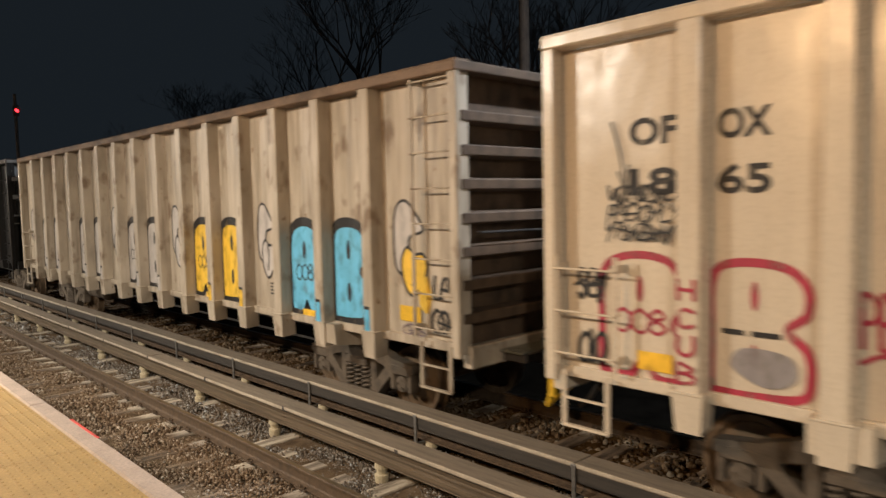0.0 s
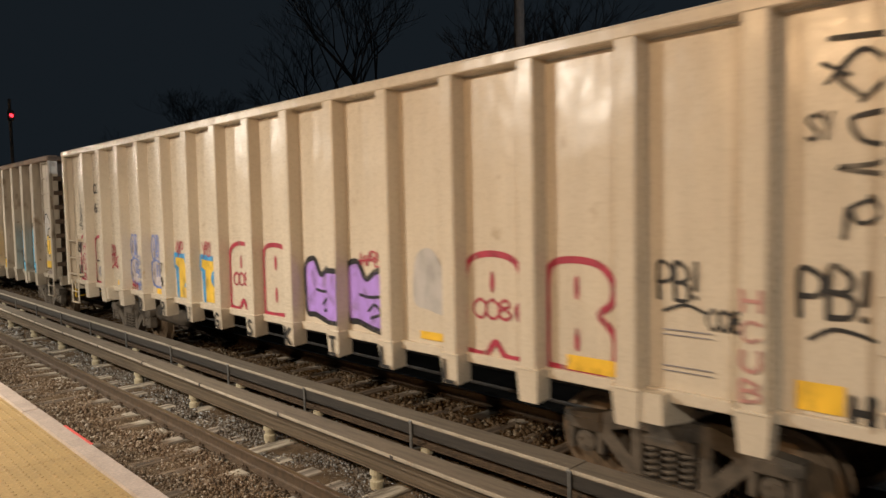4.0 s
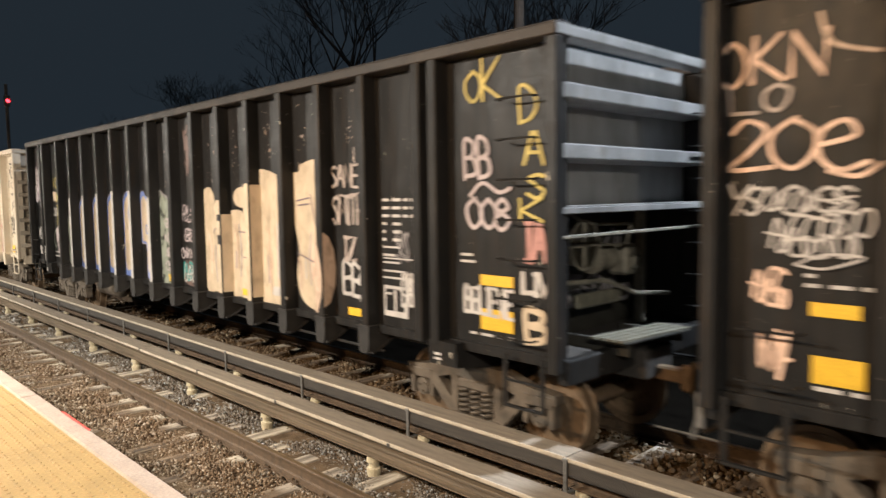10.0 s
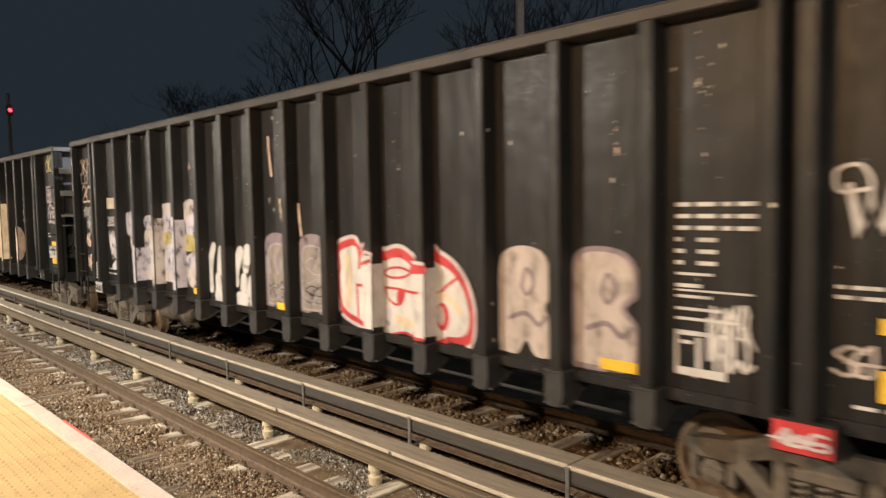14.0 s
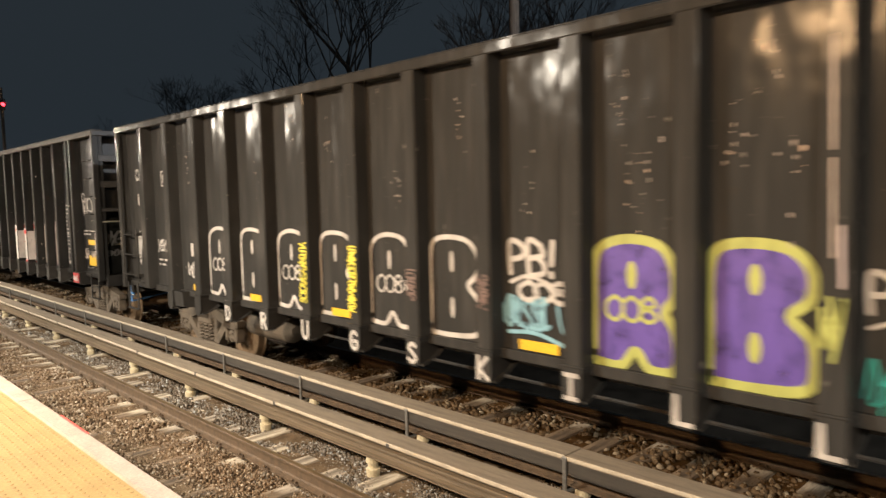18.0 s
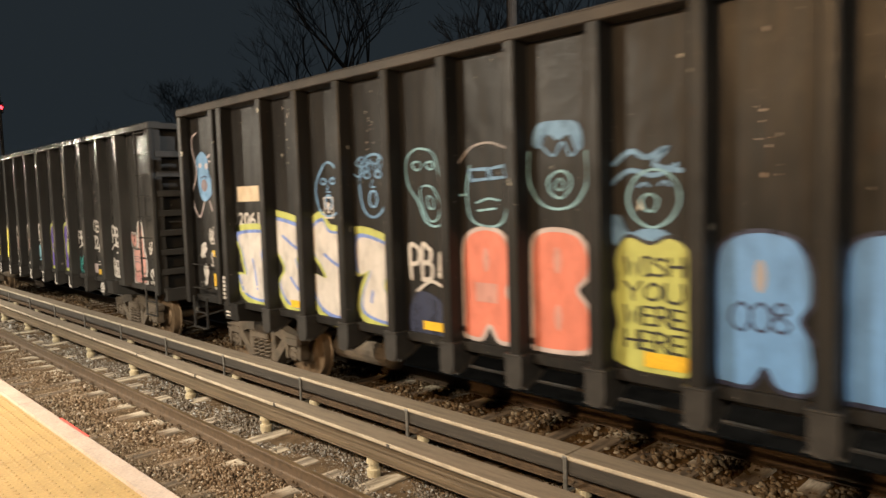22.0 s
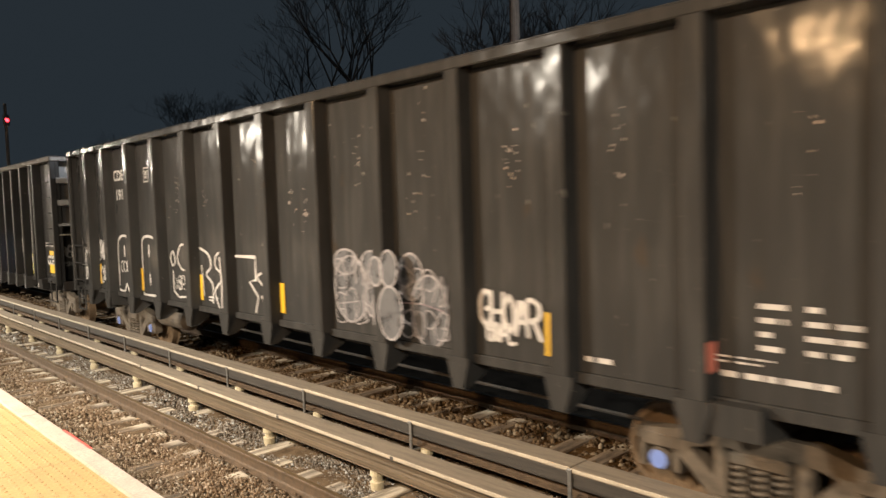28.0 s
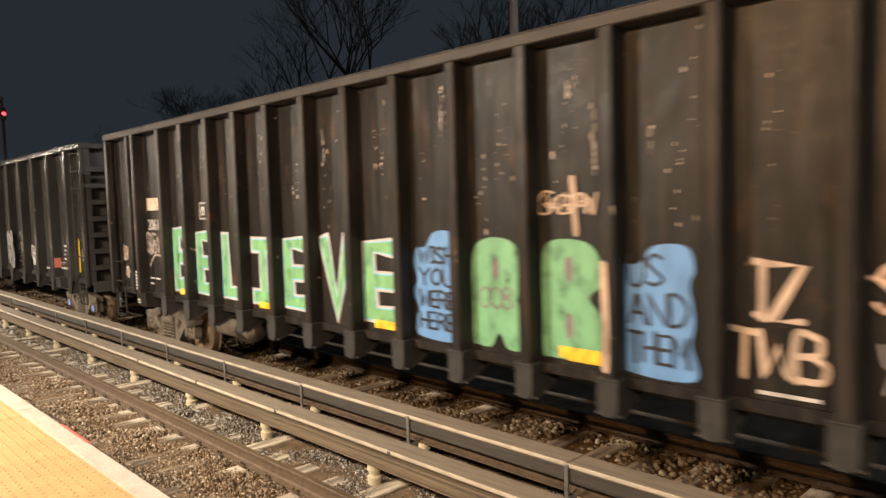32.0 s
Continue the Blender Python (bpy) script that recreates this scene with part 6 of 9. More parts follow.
def paint_c(car, B, posts):
    long_ends(car, B, 100, number="206153")
    T = lambda label, name="sprayed_tag", plane=None: Art(car, name, label, plane)
    s = T("white smeared scribbles over black paint", "sprayed_figure")
    s.blob(at(B[0], [(-0.07, 3.63), (0.42, 3.64), (0.66, 3.43), (0.88, 3.16), (0.93, 2.70), (0.96, 2.41), (0.64, 2.47), (0.46, 2.75), (0.01, 2.80), (-0.12, 3.22)]), "s_mauve")
    for row, (a0, a1, z0, z1) in enumerate(((within(B[0], -0.11), within(B[0], 0.35), 3.23, 3.65), (within(B[0], 0.22), within(B[0], 0.77), 3.10, 3.49), (within(B[0], -0.09), within(B[0], 0.59), 2.75, 3.20), (within(B[0], 0.46), within(B[0], 0.91), 2.71, 3.09), (within(B[0], 0.55), within(B[0], 0.98), 2.43, 2.75))):
        s.tag(a0, a1, z0, z1, "s_haze", 160 + row, 7, 0.085)
        s.tag(a0, a1, z0, z1, "s_mauve", 190 + row, 3, 0.022)
    s.stroke(at(B[0], [(0.68, 2.43), (0.69, 2.23), (0.73, 1.97)]), 0.03, "s_pinkwhite").done()
    T("white tags beside the grab irons").tag(within(B[0], 0.05), within(B[0], 0.4), 1.75, 2.1, "s_white", 103, 4, 0.05).tag(within(B[0], 0.12), within(B[0], 0.42), 1.36, 1.6, "s_white", 104, 4, 0.05).done()
    T("yellow script tag with a tall tail").word("MOOT", within(B[1], 0.14), within(B[1], 0.71), 3.08, 3.34, 0.026, "s_gold", 11, fill=1.05).stroke(at(B[1], [(0.69, 3.50), (0.75, 3.44), (0.85, 3.25), (0.80, 3.10), (0.71, 3.08)]), 0.026, "s_gold").done()
    T("yellow strokes down a post", plane=RIB - 0.005).tag(B[1][1] + 0.02, B[1][1] + 0.14, 2.7, 3.0, "s_gold", 106, 2, 0.025).stroke([(B[1][1] + 0.04, 2.64), (B[1][1] + 0.12, 2.62), (B[1][1] + 0.06, 2.2)], 0.025, "s_gold").done()
    a0, a1 = span(B[1], 0.12, 0.96)
    w = a1 - a0
    P = lambda u, v: (a0 + w * u, 1.28 + 0.88 * v)
    s = T("pale rounded figure with grey lines", "sprayed_figure")
    s.stroke(at(B[1], [(0.11, 1.61), (0.02, 1.74), (0.05, 1.94), (0.21, 2.07)]), 0.045, "s_greygreen").stroke(at(B[1], [(0.52, 2.12), (0.64, 2.13), (0.70, 2.07)]), 0.03, "s_greygreen")
    s.blob(at(B[1], [(0.17, 1.99), (0.29, 2.10), (0.48, 2.16), (0.58, 1.91), (0.46, 1.78), (0.33, 1.66), (0.25, 1.65)]), "s_pinkwhite").blob(at(B[1], [(0.70, 2.03), (0.79, 2.11), (0.91, 2.10), (0.93, 2.01), (0.86, 1.95), (0.74, 1.96)]), "s_pinkwhite")
    s.blob(at(B[1], [(0.29, 1.57), (0.46, 1.78), (0.70, 1.89), (0.91, 1.81), (1.00, 1.62), (0.93, 1.40), (0.74, 1.23), (0.50, 1.27)]), "s_pinkwhite")
    s.stroke(at(B[1], [(0.26, 1.69), (0.42, 1.78), (0.60, 1.85), (0.74, 1.89)]), 0.03, "s_black").stroke(at(B[1], [(0.40, 2.03), (0.43, 1.88)]), 0.02, "s_mauve").stroke(at(B[1], [(0.64, 1.69), (0.78, 1.78), (0.89, 1.68), (0.74, 1.70)]), 0.03, "s_mauve").stroke(at(B[1], [(0.50, 1.40), (0.70, 1.40), (0.93, 1.52)]), 0.012, "s_mauve").done()
    # grey-green cloud
    for k, z1 in ((2, 2.76), (8, 2.86)):
        a0, a1 = span(B[k], -0.04 if k == 2 else 0.0, 1.05)
        w = a1 - a0
        h = z1 - 1.27
        P = lambda u, v: (a0 + w * u, 1.27 + h * v)
        s = T("grey-green cloud panel with pale rim", "sprayed_panel")
        edge = [(within(B[2], u), z) for u, z in ((0.06, 1.26), (-0.09, 1.45), (-0.05, 1.65), (0.06, 1.73), (-0.07, 1.84), (-0.07, 2.01), (-0.1, 2.18), (0.0, 2.33), (0.15, 2.41), (0.18, 2.54), (0.45, 2.61), (0.55, 2.7), (0.89, 2.77), (1.0, 2.7), (1.0, 1.26))] if k == 2 else [P(0, 0), P(0, 0.96), P(0.2, 1.0), P(0.5, 0.95), P(0.62, 0.9), P(0.95, 0.84), P(1, 0.6), P(1, 0.0)]
        s.blob(edge, "s_greygreen").stroke(edge[:-1], 0.04, "s_grey").done()
        if k == 2:
            for lobe in (edge[1:4], edge[4:8], edge[8:11]):
                T("pale rim between two bulges of the cloud").stroke([(p[0] + 0.015, p[1]) for p in lobe], 0.02, "s_grey").done()
        for r, txt in enumerate(("WISH", "YOU", "WERE", "HERE")) if k == 2 else ():
            a2, z = a0 + 0.30 * w, 2.20 - r * 0.235
            Art(car, "sprayed_word", "pale blurred word sprayed on the panel").word(txt, a2, a1 - (0.06 if len(txt) > 3 else 0.24) * w, z, z + 0.18, 0.052, "s_pinkwhite", 30 + r).done()
        for r in range(4) if k == 8 else ():
            z = 1.46 + r * 0.26
            T("pale unreadable writing on the panel").tag(a0 + (0.26 + 0.04 * (r % 2)) * w, a1 - 0.2 * w, z, z + 0.19, "s_pinkwhite", 110 + 7 * k + r, 4 + r % 2, 0.05).done()
        strip(car, *span(B[k], 0.42, 0.94), 1.30, 1.40)
    # five letters, cream with blue rims
    for k in range(3, 8):
        a0, a1 = span(B[k], -0.02, 1.02)
        z1 = 2.80 + (0.12 if k == 7 else 0.04 * (k - 3))
        s = T("cream rounded letter with a blue rim and pale outline", "sprayed_letter")
        w, h = a1 - a0, z1 - 1.27
        P = lambda u, v: (a0 + w * u, 1.27 + h * v)
        if k == 7:
            edge = [P(0.0, 0.45), P(0, 0.9), P(0.2, 1.0), P(0.45, 0.93), P(0.7, 1.02), P(1.0, 0.95), P(1.0, 0.45), P(0.95, 0.38), P(0.80, 0.36), P(0.78, 0.0), P(0.36, 0.0), P(0.34, 0.36), P(0.08, 0.40)]
        else:
            edge = [P(0.02, 0.0), P(0, 0.45), P(0.02, 0.86), P(0.25, 0.99), P(0.55, 1.0), P(0.85, 0.97), P(1, 0.86), P(1, 0.45), P(1, 0.02), P(0.5, 0.0)]
        c = (sum(p[0] for p in edge) / len(edge), sum(p[1] for p in edge) / len(edge))
        shrink = lambda f: [(c[0] + (p[0] - c[0]) * f, c[1] + (p[1] - c[1]) * (f + 0.03)) for p in edge]
        s.stroke(edge, 0.035, "s_pinkwhite", True).blob(shrink(0.985), "s_peri").blob(shrink(0.85), "s_cream")
        slots = {3: ((0.5, 0.7), (0.5, 0.32)), 4: ((0.5, 0.55),), 5: ((0.5, 0.78), (0.6, 0.28)), 6: ((0.45, 0.74), (0.6, 0.26)), 7: ()}[k]
        for u, v in slots:
            s.blob([P(u + 0.10 * math.cos(i * math.pi / 4), v + 0.12 * math.sin(i * math.pi / 4)) for i in range(8)], "s_peri")
        if k == 7:
            s.text("008", a0 + 0.3 * w, a0 + 0.8 * w, 1.27 + 0.5 * h, 1.27 + 0.62 * h, "s_peri", 0.01)
        s.done()
        t2 = T("dark scuffs through the paint")
        t2.stroke([P(0.5, 0.62), P(0.7, 0.55), P(0.85, 0.54)], 0.02, "s_mauve").stroke([P(0.55, 0.3), P(0.8, 0.28)], 0.012, "s_mauve").done()
        a = -posts[posts.index(min(posts, key=lambda y: abs(-y - B[k][0])))]
        Art(car, "painted_post", "post painted white low down", plane=RIB - 0.006).rect(a - 0.055, a + 0.055, 1.24, z1 + 0.02, "s_white").done()
    a = -min(posts, key=lambda y: abs(-y - B[8][0]))
    Art(car, "painted_post", "post painted white low down", plane=RIB - 0.006).rect(a - 0.055, a + 0.055, 1.24, 2.8, "s_white").done()
    strip(car, *span(B[5], 0.42, 0.94), 1.30, 1.40)
    T("pale pink two-line tag").tag(*span(B[9], 0.06, 0.85), 2.35, 2.68, "s_pinkwhite", 121, 6, 0.04).tag(*span(B[9], 0.2, 0.9), 2.02, 2.28, "s_pinkwhite", 122, 5, 0.04).tag(*span(B[9], 0.02, 0.6), 1.72, 1.95, "s_pinkwhite", 123, 5, 0.035).done()
    T("green and white bubble tag").blob([(within(B[9], u), z) for u, z in ((0.1, 1.3), (0.08, 1.6), (0.3, 1.72), (0.6, 1.66), (0.95, 1.6), (0.98, 1.28))], "s_smear").tag(*span(B[9], 0.08, 0.92), 1.30, 1.70, "s_teal", 125, 7, 0.06).tag(*span(B[9], 0.12, 0.92), 1.32, 1.66, "s_white", 124, 5, 0.05).done()
    # large cream figure over four bays
    flank(car, B[11], 1.30, 2.52, "s_cream")
    flank(car, B[12], 1.30, 2.96, "s_cream")
    flank(car, B[14], 1.3, 2.3, "s_tan", [(0.0, 1.34), (0.5, 1.40), (0.92, 1.62), (1.0, 1.86), (0.85, 2.10), (0.45, 2.26), (0.0, 2.32)])
    Art(car, "stencil_lettering", "small white stencilled label").rect(*span(B[12], 0.42, 0.74), 1.35, 1.46, "s_white").done()
    shapes = {10: [(-0.39, 2.70), (-0.15, 2.84), (0.17, 2.96), (0.42, 2.85), (0.57, 2.50), (0.74, 2.12), (0.89, 1.78), (0.97, 1.27), (0.48, 1.25), (-0.02, 1.29), (-0.12, 2.16)],
              11: [(-0.27, 2.49), (-0.08, 2.57), (0.38, 2.58), (0.55, 2.44), (0.68, 1.86), (0.78, 1.25), (0.24, 1.24), (-0.24, 1.25)],
              12: [(-0.59, 3.04), (0.80, 3.03), (0.86, 2.27), (0.83, 1.27), (-0.55, 1.35)],
              13: [(-0.20, 3.04), (0.16, 3.12), (0.23, 3.21), (0.80, 3.24), (0.87, 2.77), (1.00, 2.39), (0.98, 1.25), (0.59, 1.24), (0.19, 1.36), (0.02, 1.68), (0.12, 2.03), (-0.05, 2.49)]}
    for k, pts in shapes.items():
        T("large cream painted shape, scuffed", "sprayed_panel").blob([(within(B[k], u), z) for u, z in pts], "s_cream").done()
    T("cream paint over a post", "sprayed_panel", RIB - 0.005).rect(B[10][1] + 0.03, B[11][0] - 0.03, 1.28, 2.05, "s_cream").rect(B[10][1] + 0.03, B[11][0] - 0.03, 2.2, 2.42, "s_cream").rect(B[10][1] + 0.03, B[11][0] - 0.03, 2.52, 2.74, "s_cream").rect(B[11][1] + 0.03, B[12][0] - 0.03, 1.25, 2.98, "s_cream").done()
    T("olive-shaded bulge of the shape over a post", "sprayed_panel", RIB - 0.005).blob([(B[13][1] - 0.005, 1.32), (B[13][1] - 0.005, 2.26), (B[13][1] + 0.06, 2.12), (B[13][1] + 0.13, 1.86), (B[13][1] + 0.145, 1.6), (B[13][1] + 0.08, 1.38)], "s_tan").done()
    T("tall cream strip beside the post", "sprayed_panel").blob(at(B[11], [(0.69, 2.84), (0.75, 2.93), (0.98, 2.93), (1.01, 2.09), (1.02, 1.28), (0.87, 1.26), (0.81, 2.35)]), "s_cream").done()
    T("round cream spot above the shape", "sprayed_panel").blob([(within(B[11], 0.45 + 0.35 * math.cos(i * math.pi / 4)), 2.78 + 0.16 * math.sin(i * math.pi / 4)) for i in range(8)], "s_cream").done()
    rng = random.Random(77)
    for k in (10, 11, 12, 13):
        s = T("streaks of tan, grey and red over the cream paint", "sprayed_panel")
        s.lift = 0.004
        for _ in range(5):
            u, z0, z1 = rng.uniform(0.15, 0.85), rng.uniform(1.35, 1.7), rng.uniform(1.9, 2.4)
            s.stroke([(within(B[k], u), z0), (within(B[k], u + rng.uniform(-0.06, 0.06)), (z0 + z1) / 2), (within(B[k], u + rng.uniform(-0.05, 0.05)), z1)], rng.uniform(0.02, 0.07), rng.choice(("s_tan", "s_peach", "s_white", "s_wash")))
        s.stroke([(within(B[k], 0.92), 1.4), (within(B[k], 0.93), 1.9), (within(B[k], 0.9), 2.3)], 0.012, "s_salmon").done()
    s = T("brown and black lines on the cream shape")
    for k, pts in ((10, [(0.4, 2.2), (0.5, 2.28), (0.7, 2.2)]), (11, [(0.3, 2.25), (0.8, 2.24)]), (11, [(0.5, 1.86), (0.75, 1.84)]), (12, [(0.75, 2.5), (0.8, 2.2), (0.72, 2.0)]), (13, [(0.1, 2.72), (0.5, 2.76)]), (13, [(0.15, 2.66), (0.5, 2.68)]), (13, [(0.55, 2.8), (0.7, 2.4), (0.75, 2.3)]), (13, [(0.1, 2.0), (0.5, 1.92), (0.8, 1.84), (0.9, 1.6)])):
        s.stroke([(within(B[k], u), z) for u, z in pts], 0.022, "s_mauve")
    s.done()
    T("small white label").rect(*span(B[12], 0.45, 0.8), 1.36, 1.48, "s_white").bars(*span(B[12], 0.5, 0.78), 1.40, 1.46, 2, "s_black", 3).done()
    for u, z0, z1, w in ((0.30, 3.35, 3.95, 0.05), (0.42, 3.2, 3.9, 0.10), (0.52, 3.3, 4.0, 0.07), (0.62, 3.45, 3.85, 0.04)):
        T("tan smear run high on the sheet").stroke([(within(B[9], u), z0), (within(B[9], u + 0.03), (z0 + z1) / 2), (within(B[9], u - 0.02), z1)], w, "s_smear").done()
    T("grey-white block capitals in two rows").word("SANE", within(B[14], -0.05), within(B[14], 0.76), 2.90, 3.16, 0.036, "s_wash", 12, lean=0.02).word("SMITH", within(B[14], 0.01), within(B[14], 0.91), 2.43, 2.78, 0.038, "s_wash", 13).stroke(at(B[14], [(0.27, 2.79), (0.57, 2.76), (0.87, 2.85)]), 0.03, "s_wash").stroke(at(B[14], [(0.66, 3.37), (0.68, 3.18)]), 0.022, "s_wash").done()
    T("grey sprayed capitals").word("IZ", within(B[14], 0.31), within(B[14], 0.68), 1.98, 2.26, 0.05, "s_wash", 14).done()
    T("white double-loop tag").word("BB", within(B[14], 0.28), within(B[14], 0.78), 1.53, 1.91, 0.05, "s_white", 15, fill=1.05).stroke(at(B[14], [(0.69, 1.69), (0.86, 1.67), (0.91, 1.59), (0.76, 1.48)]), 0.05, "s_white").done()
    data_box(car, B[15])
    T("grey and white tags over the data").tag(*span(B[15], 0.45, 0.75), 2.0, 2.4, "s_grey", 135, 5, 0.03).tag(*span(B[15], 0.55, 0.95), 1.45, 1.9, "s_white", 136, 7, 0.05).done()
    T("yellow sprayed capitals near the top rail").word("O", within(B[16], 0.18), within(B[16], 0.39), 3.73, 4.02, 0.034, "s_gold", 16).word("K", within(B[16], 0.36), within(B[16], 0.58), 3.70, 4.12, 0.034, "s_gold", 17).done()
    s = T("yellow letters sprayed one under another")
    for row, (ch, a0, a1, z0, z1) in enumerate((("D", within(B[16], 0.72), within(B[16], 0.91), 3.46, 3.80), ("A", within(B[16], 0.75), within(B[16], 0.97), 3.05, 3.36), ("S", within(B[16], 0.78), within(B[16], 0.98), 2.73, 2.95), ("K", within(B[16], 0.72), within(B[16], 0.97), 2.52, 2.73))):
        s.word(ch, a0, a1, z0, z1, 0.036, "s_gold", 18 + row)
    s.done()
    T("pale pink looping capitals with a swoosh").word("BB", within(B[16], 0.18), within(B[16], 0.46), 2.94, 3.32, 0.045, "s_pinkwhite", 22, lean=-0.02).stroke(at(B[16], [(0.23, 2.76), (0.36, 2.89), (0.52, 2.79), (0.63, 2.83)]), 0.04, "s_pinkwhite").word("008", within(B[16], 0.20), within(B[16], 0.62), 2.43, 2.72, 0.045, "s_pinkwhite", 23, fill=1.08).done()
    Art(car, "sprayed_word", "white block word above the yellow plate").word("BELIEVE", within(B[16], 0.16), within(B[16], 0.66), 1.54, 1.81, 0.045, "s_white", 24).done()
    T("peach capitals under the grab irons").word("IA", within(B[16], 0.77), within(B[16], 0.97), 2.13, 2.48, 0.06, "s_pink", 25).done()
    T("white capitals between the grab irons").word("LIV", within(B[16], 0.74), within(B[16], 0.99), 1.81, 2.00, 0.05, "s_white", 26).done()
    T("cream rounded capital").word("B", within(B[16], 0.77), within(B[16], 0.98), 1.33, 1.64, 0.075, "s_cream", 27).done()
    small_box(car, B[3], 2.80)


def paint_d(car, B, posts):
    long_ends(car, B, 200, number="205230")
    T = lambda label, name="sprayed_tag", plane=None: Art(car, name, label, plane)
    T("peach and white sprayed capitals").word("OKN", within(B[0], -0.13), within(B[0], 0.66), 3.56, 3.88, 0.036, "s_peach", 31).stroke(at(B[0], [(0.58, 3.98), (0.66, 3.77), (0.95, 3.67)]), 0.03, "s_tan").word("LO", within(B[0], -0.03), within(B[0], 0.44), 3.35, 3.53, 0.03, "s_wash", 32).done()
    T("large rounded sprayed characters").word("20e", within(B[0], -0.03), within(B[0], 0.87), 2.92, 3.28, 0.036, "s_peach", 33, fill=1.0).stroke(at(B[0], [(0.66, 2.90), (0.84, 2.86), (0.97, 2.94)]), 0.034, "s_peach").done()
    T("white jagged tag").tag(within(B[0], -0.02), within(B[0], 0.82), 2.59, 2.82, "s_white", 203, 8, 0.04).tag(within(B[0], 0.28), within(B[0], 0.94), 2.27, 2.64, "s_white", 204, 7, 0.04).stroke(at(B[0], [(0.46, 2.24), (0.65, 2.32), (0.89, 2.31), (0.65, 2.22), (0.46, 2.24)]), 0.018, "s_white").done()
    T("pale tags beside the grab irons").tag(within(B[0], 0.16), within(B[0], 0.4), 1.9, 2.25, "s_peach", 204, 4, 0.05).tag(within(B[0], 0.22), within(B[0], 0.42), 1.4, 1.75, "s_peach", 205, 4, 0.06).done()
    s = T("grey-white smeared figure under the number", "sprayed_figure")
    for shape in (at(B[1], [(0.11, 2.23), (0.20, 2.30), (0.29, 2.00), (0.36, 1.76), (0.28, 1.69), (0.18, 1.91)]), at(B[1], [(0.25, 2.20), (0.36, 2.30), (0.47, 2.23), (0.44, 2.01), (0.29, 2.04)]), at(B[1], [(0.32, 1.92), (0.55, 2.20), (0.73, 2.19), (0.77, 1.85), (0.59, 1.69), (0.38, 1.77)]), at(B[1], [(0.82, 2.21), (0.99, 2.31), (0.99, 2.06), (0.88, 1.97)]), at(B[1], [(0.25, 1.55), (0.51, 1.69), (0.83, 1.70), (1.00, 1.65), (0.98, 1.48), (0.68, 1.51), (0.34, 1.46)])):
        s.blob(shape, "s_haze")
    s.scuffs(within(B[1], 0.15), within(B[1], 0.8), 1.6, 2.3, "s_mauve", 5, 8, 0.016).done()
    band = lambda k, mat, shape: T("faded band of lavender and cream paint", "sprayed_panel").blob(at(B[k], shape), mat).done()
    band(2, "s_lavender", [(-0.07, 2.61), (0.18, 2.69), (0.53, 2.69), (0.71, 2.45), (0.81, 2.25), (0.25, 2.21), (0.02, 2.27)])
    band(2, "s_pale", [(0.26, 2.25), (0.83, 2.27), (0.99, 1.92), (0.38, 1.86)])
    band(2, "s_lavender", [(0.34, 1.89), (0.96, 1.95), (1.09, 1.63), (0.44, 1.53)])
    band(2, "s_pale", [(0.41, 1.59), (1.10, 1.67), (1.14, 1.43), (0.63, 1.41)])
    band(3, "s_lavender", [(-0.04, 2.50), (0.15, 2.61), (0.52, 2.62), (0.74, 2.53), (0.72, 2.38), (0.18, 2.36)])
    band(3, "s_pale", [(0.03, 2.31), (0.76, 2.40), (0.82, 2.05), (0.08, 1.96)])
    band(3, "s_lavender", [(-0.06, 1.99), (0.44, 2.06), (1.00, 2.06), (1.01, 1.64), (-0.02, 1.54)])
    band(3, "s_pale", [(-0.04, 1.58), (1.01, 1.66), (1.02, 1.38), (0.55, 1.38), (-0.02, 1.40)])
    band(4, "s_pale", [(-0.26, 2.79), (0.55, 2.84), (0.57, 2.59), (-0.27, 2.56)])
    band(4, "s_lavender", [(-0.27, 2.59), (0.58, 2.62), (0.63, 2.25), (-0.28, 2.24)])
    band(4, "s_olive", [(-0.19, 2.26), (0.63, 2.31), (0.68, 2.01), (-0.24, 1.99)])
    band(4, "s_lavender", [(-0.28, 2.01), (0.68, 2.07), (0.71, 1.59), (-0.29, 1.55)])
    band(4, "s_pale", [(-0.29, 1.57), (0.71, 1.61), (0.71, 1.41), (0.18, 1.41), (-0.30, 1.39)])
    band(5, "s_pale", [(-0.06, 2.81), (0.29, 2.91), (0.59, 2.84), (0.66, 2.61), (0.20, 2.47), (0.00, 2.55)])
    band(5, "s_lavender", [(0.13, 2.55), (0.65, 2.65), (0.76, 2.40), (0.78, 2.19), (0.16, 2.23)])
    band(5, "s_olive", [(-0.24, 2.30), (0.16, 2.29), (0.82, 2.23), (0.85, 1.99), (0.35, 1.98), (-0.20, 2.05)])
    band(5, "s_lavender", [(-0.00, 1.86), (0.35, 1.98), (0.85, 1.99), (0.88, 1.70), (0.13, 1.62)])
    band(5, "s_pale", [(0.02, 1.67), (0.88, 1.75), (0.88, 1.42), (0.22, 1.38)])
    for k in (2, 3, 4, 5):
        T("dark scratches over the faded paint").scuffs(within(B[k], 0.15), within(B[k], 0.9), 1.6, 2.5, "s_mauve", 60 + k, 7).done()
    for k, z1, mat in ((2, 2.05, "s_lavender"), (3, 2.62, "s_pale"), (4, 2.6, "s_lavender")):
        flank(car, B[k + 1], 1.36, z1 - 0.05, mat)
        T("lavender and cream paint over a post", "sprayed_panel", RIB - 0.005).rect(B[k][1] + 0.03, B[k + 1][0] - 0.03, 1.32, z1, mat).done()
    small_box(car, B[3], 2.56, 0.5, 0.78)
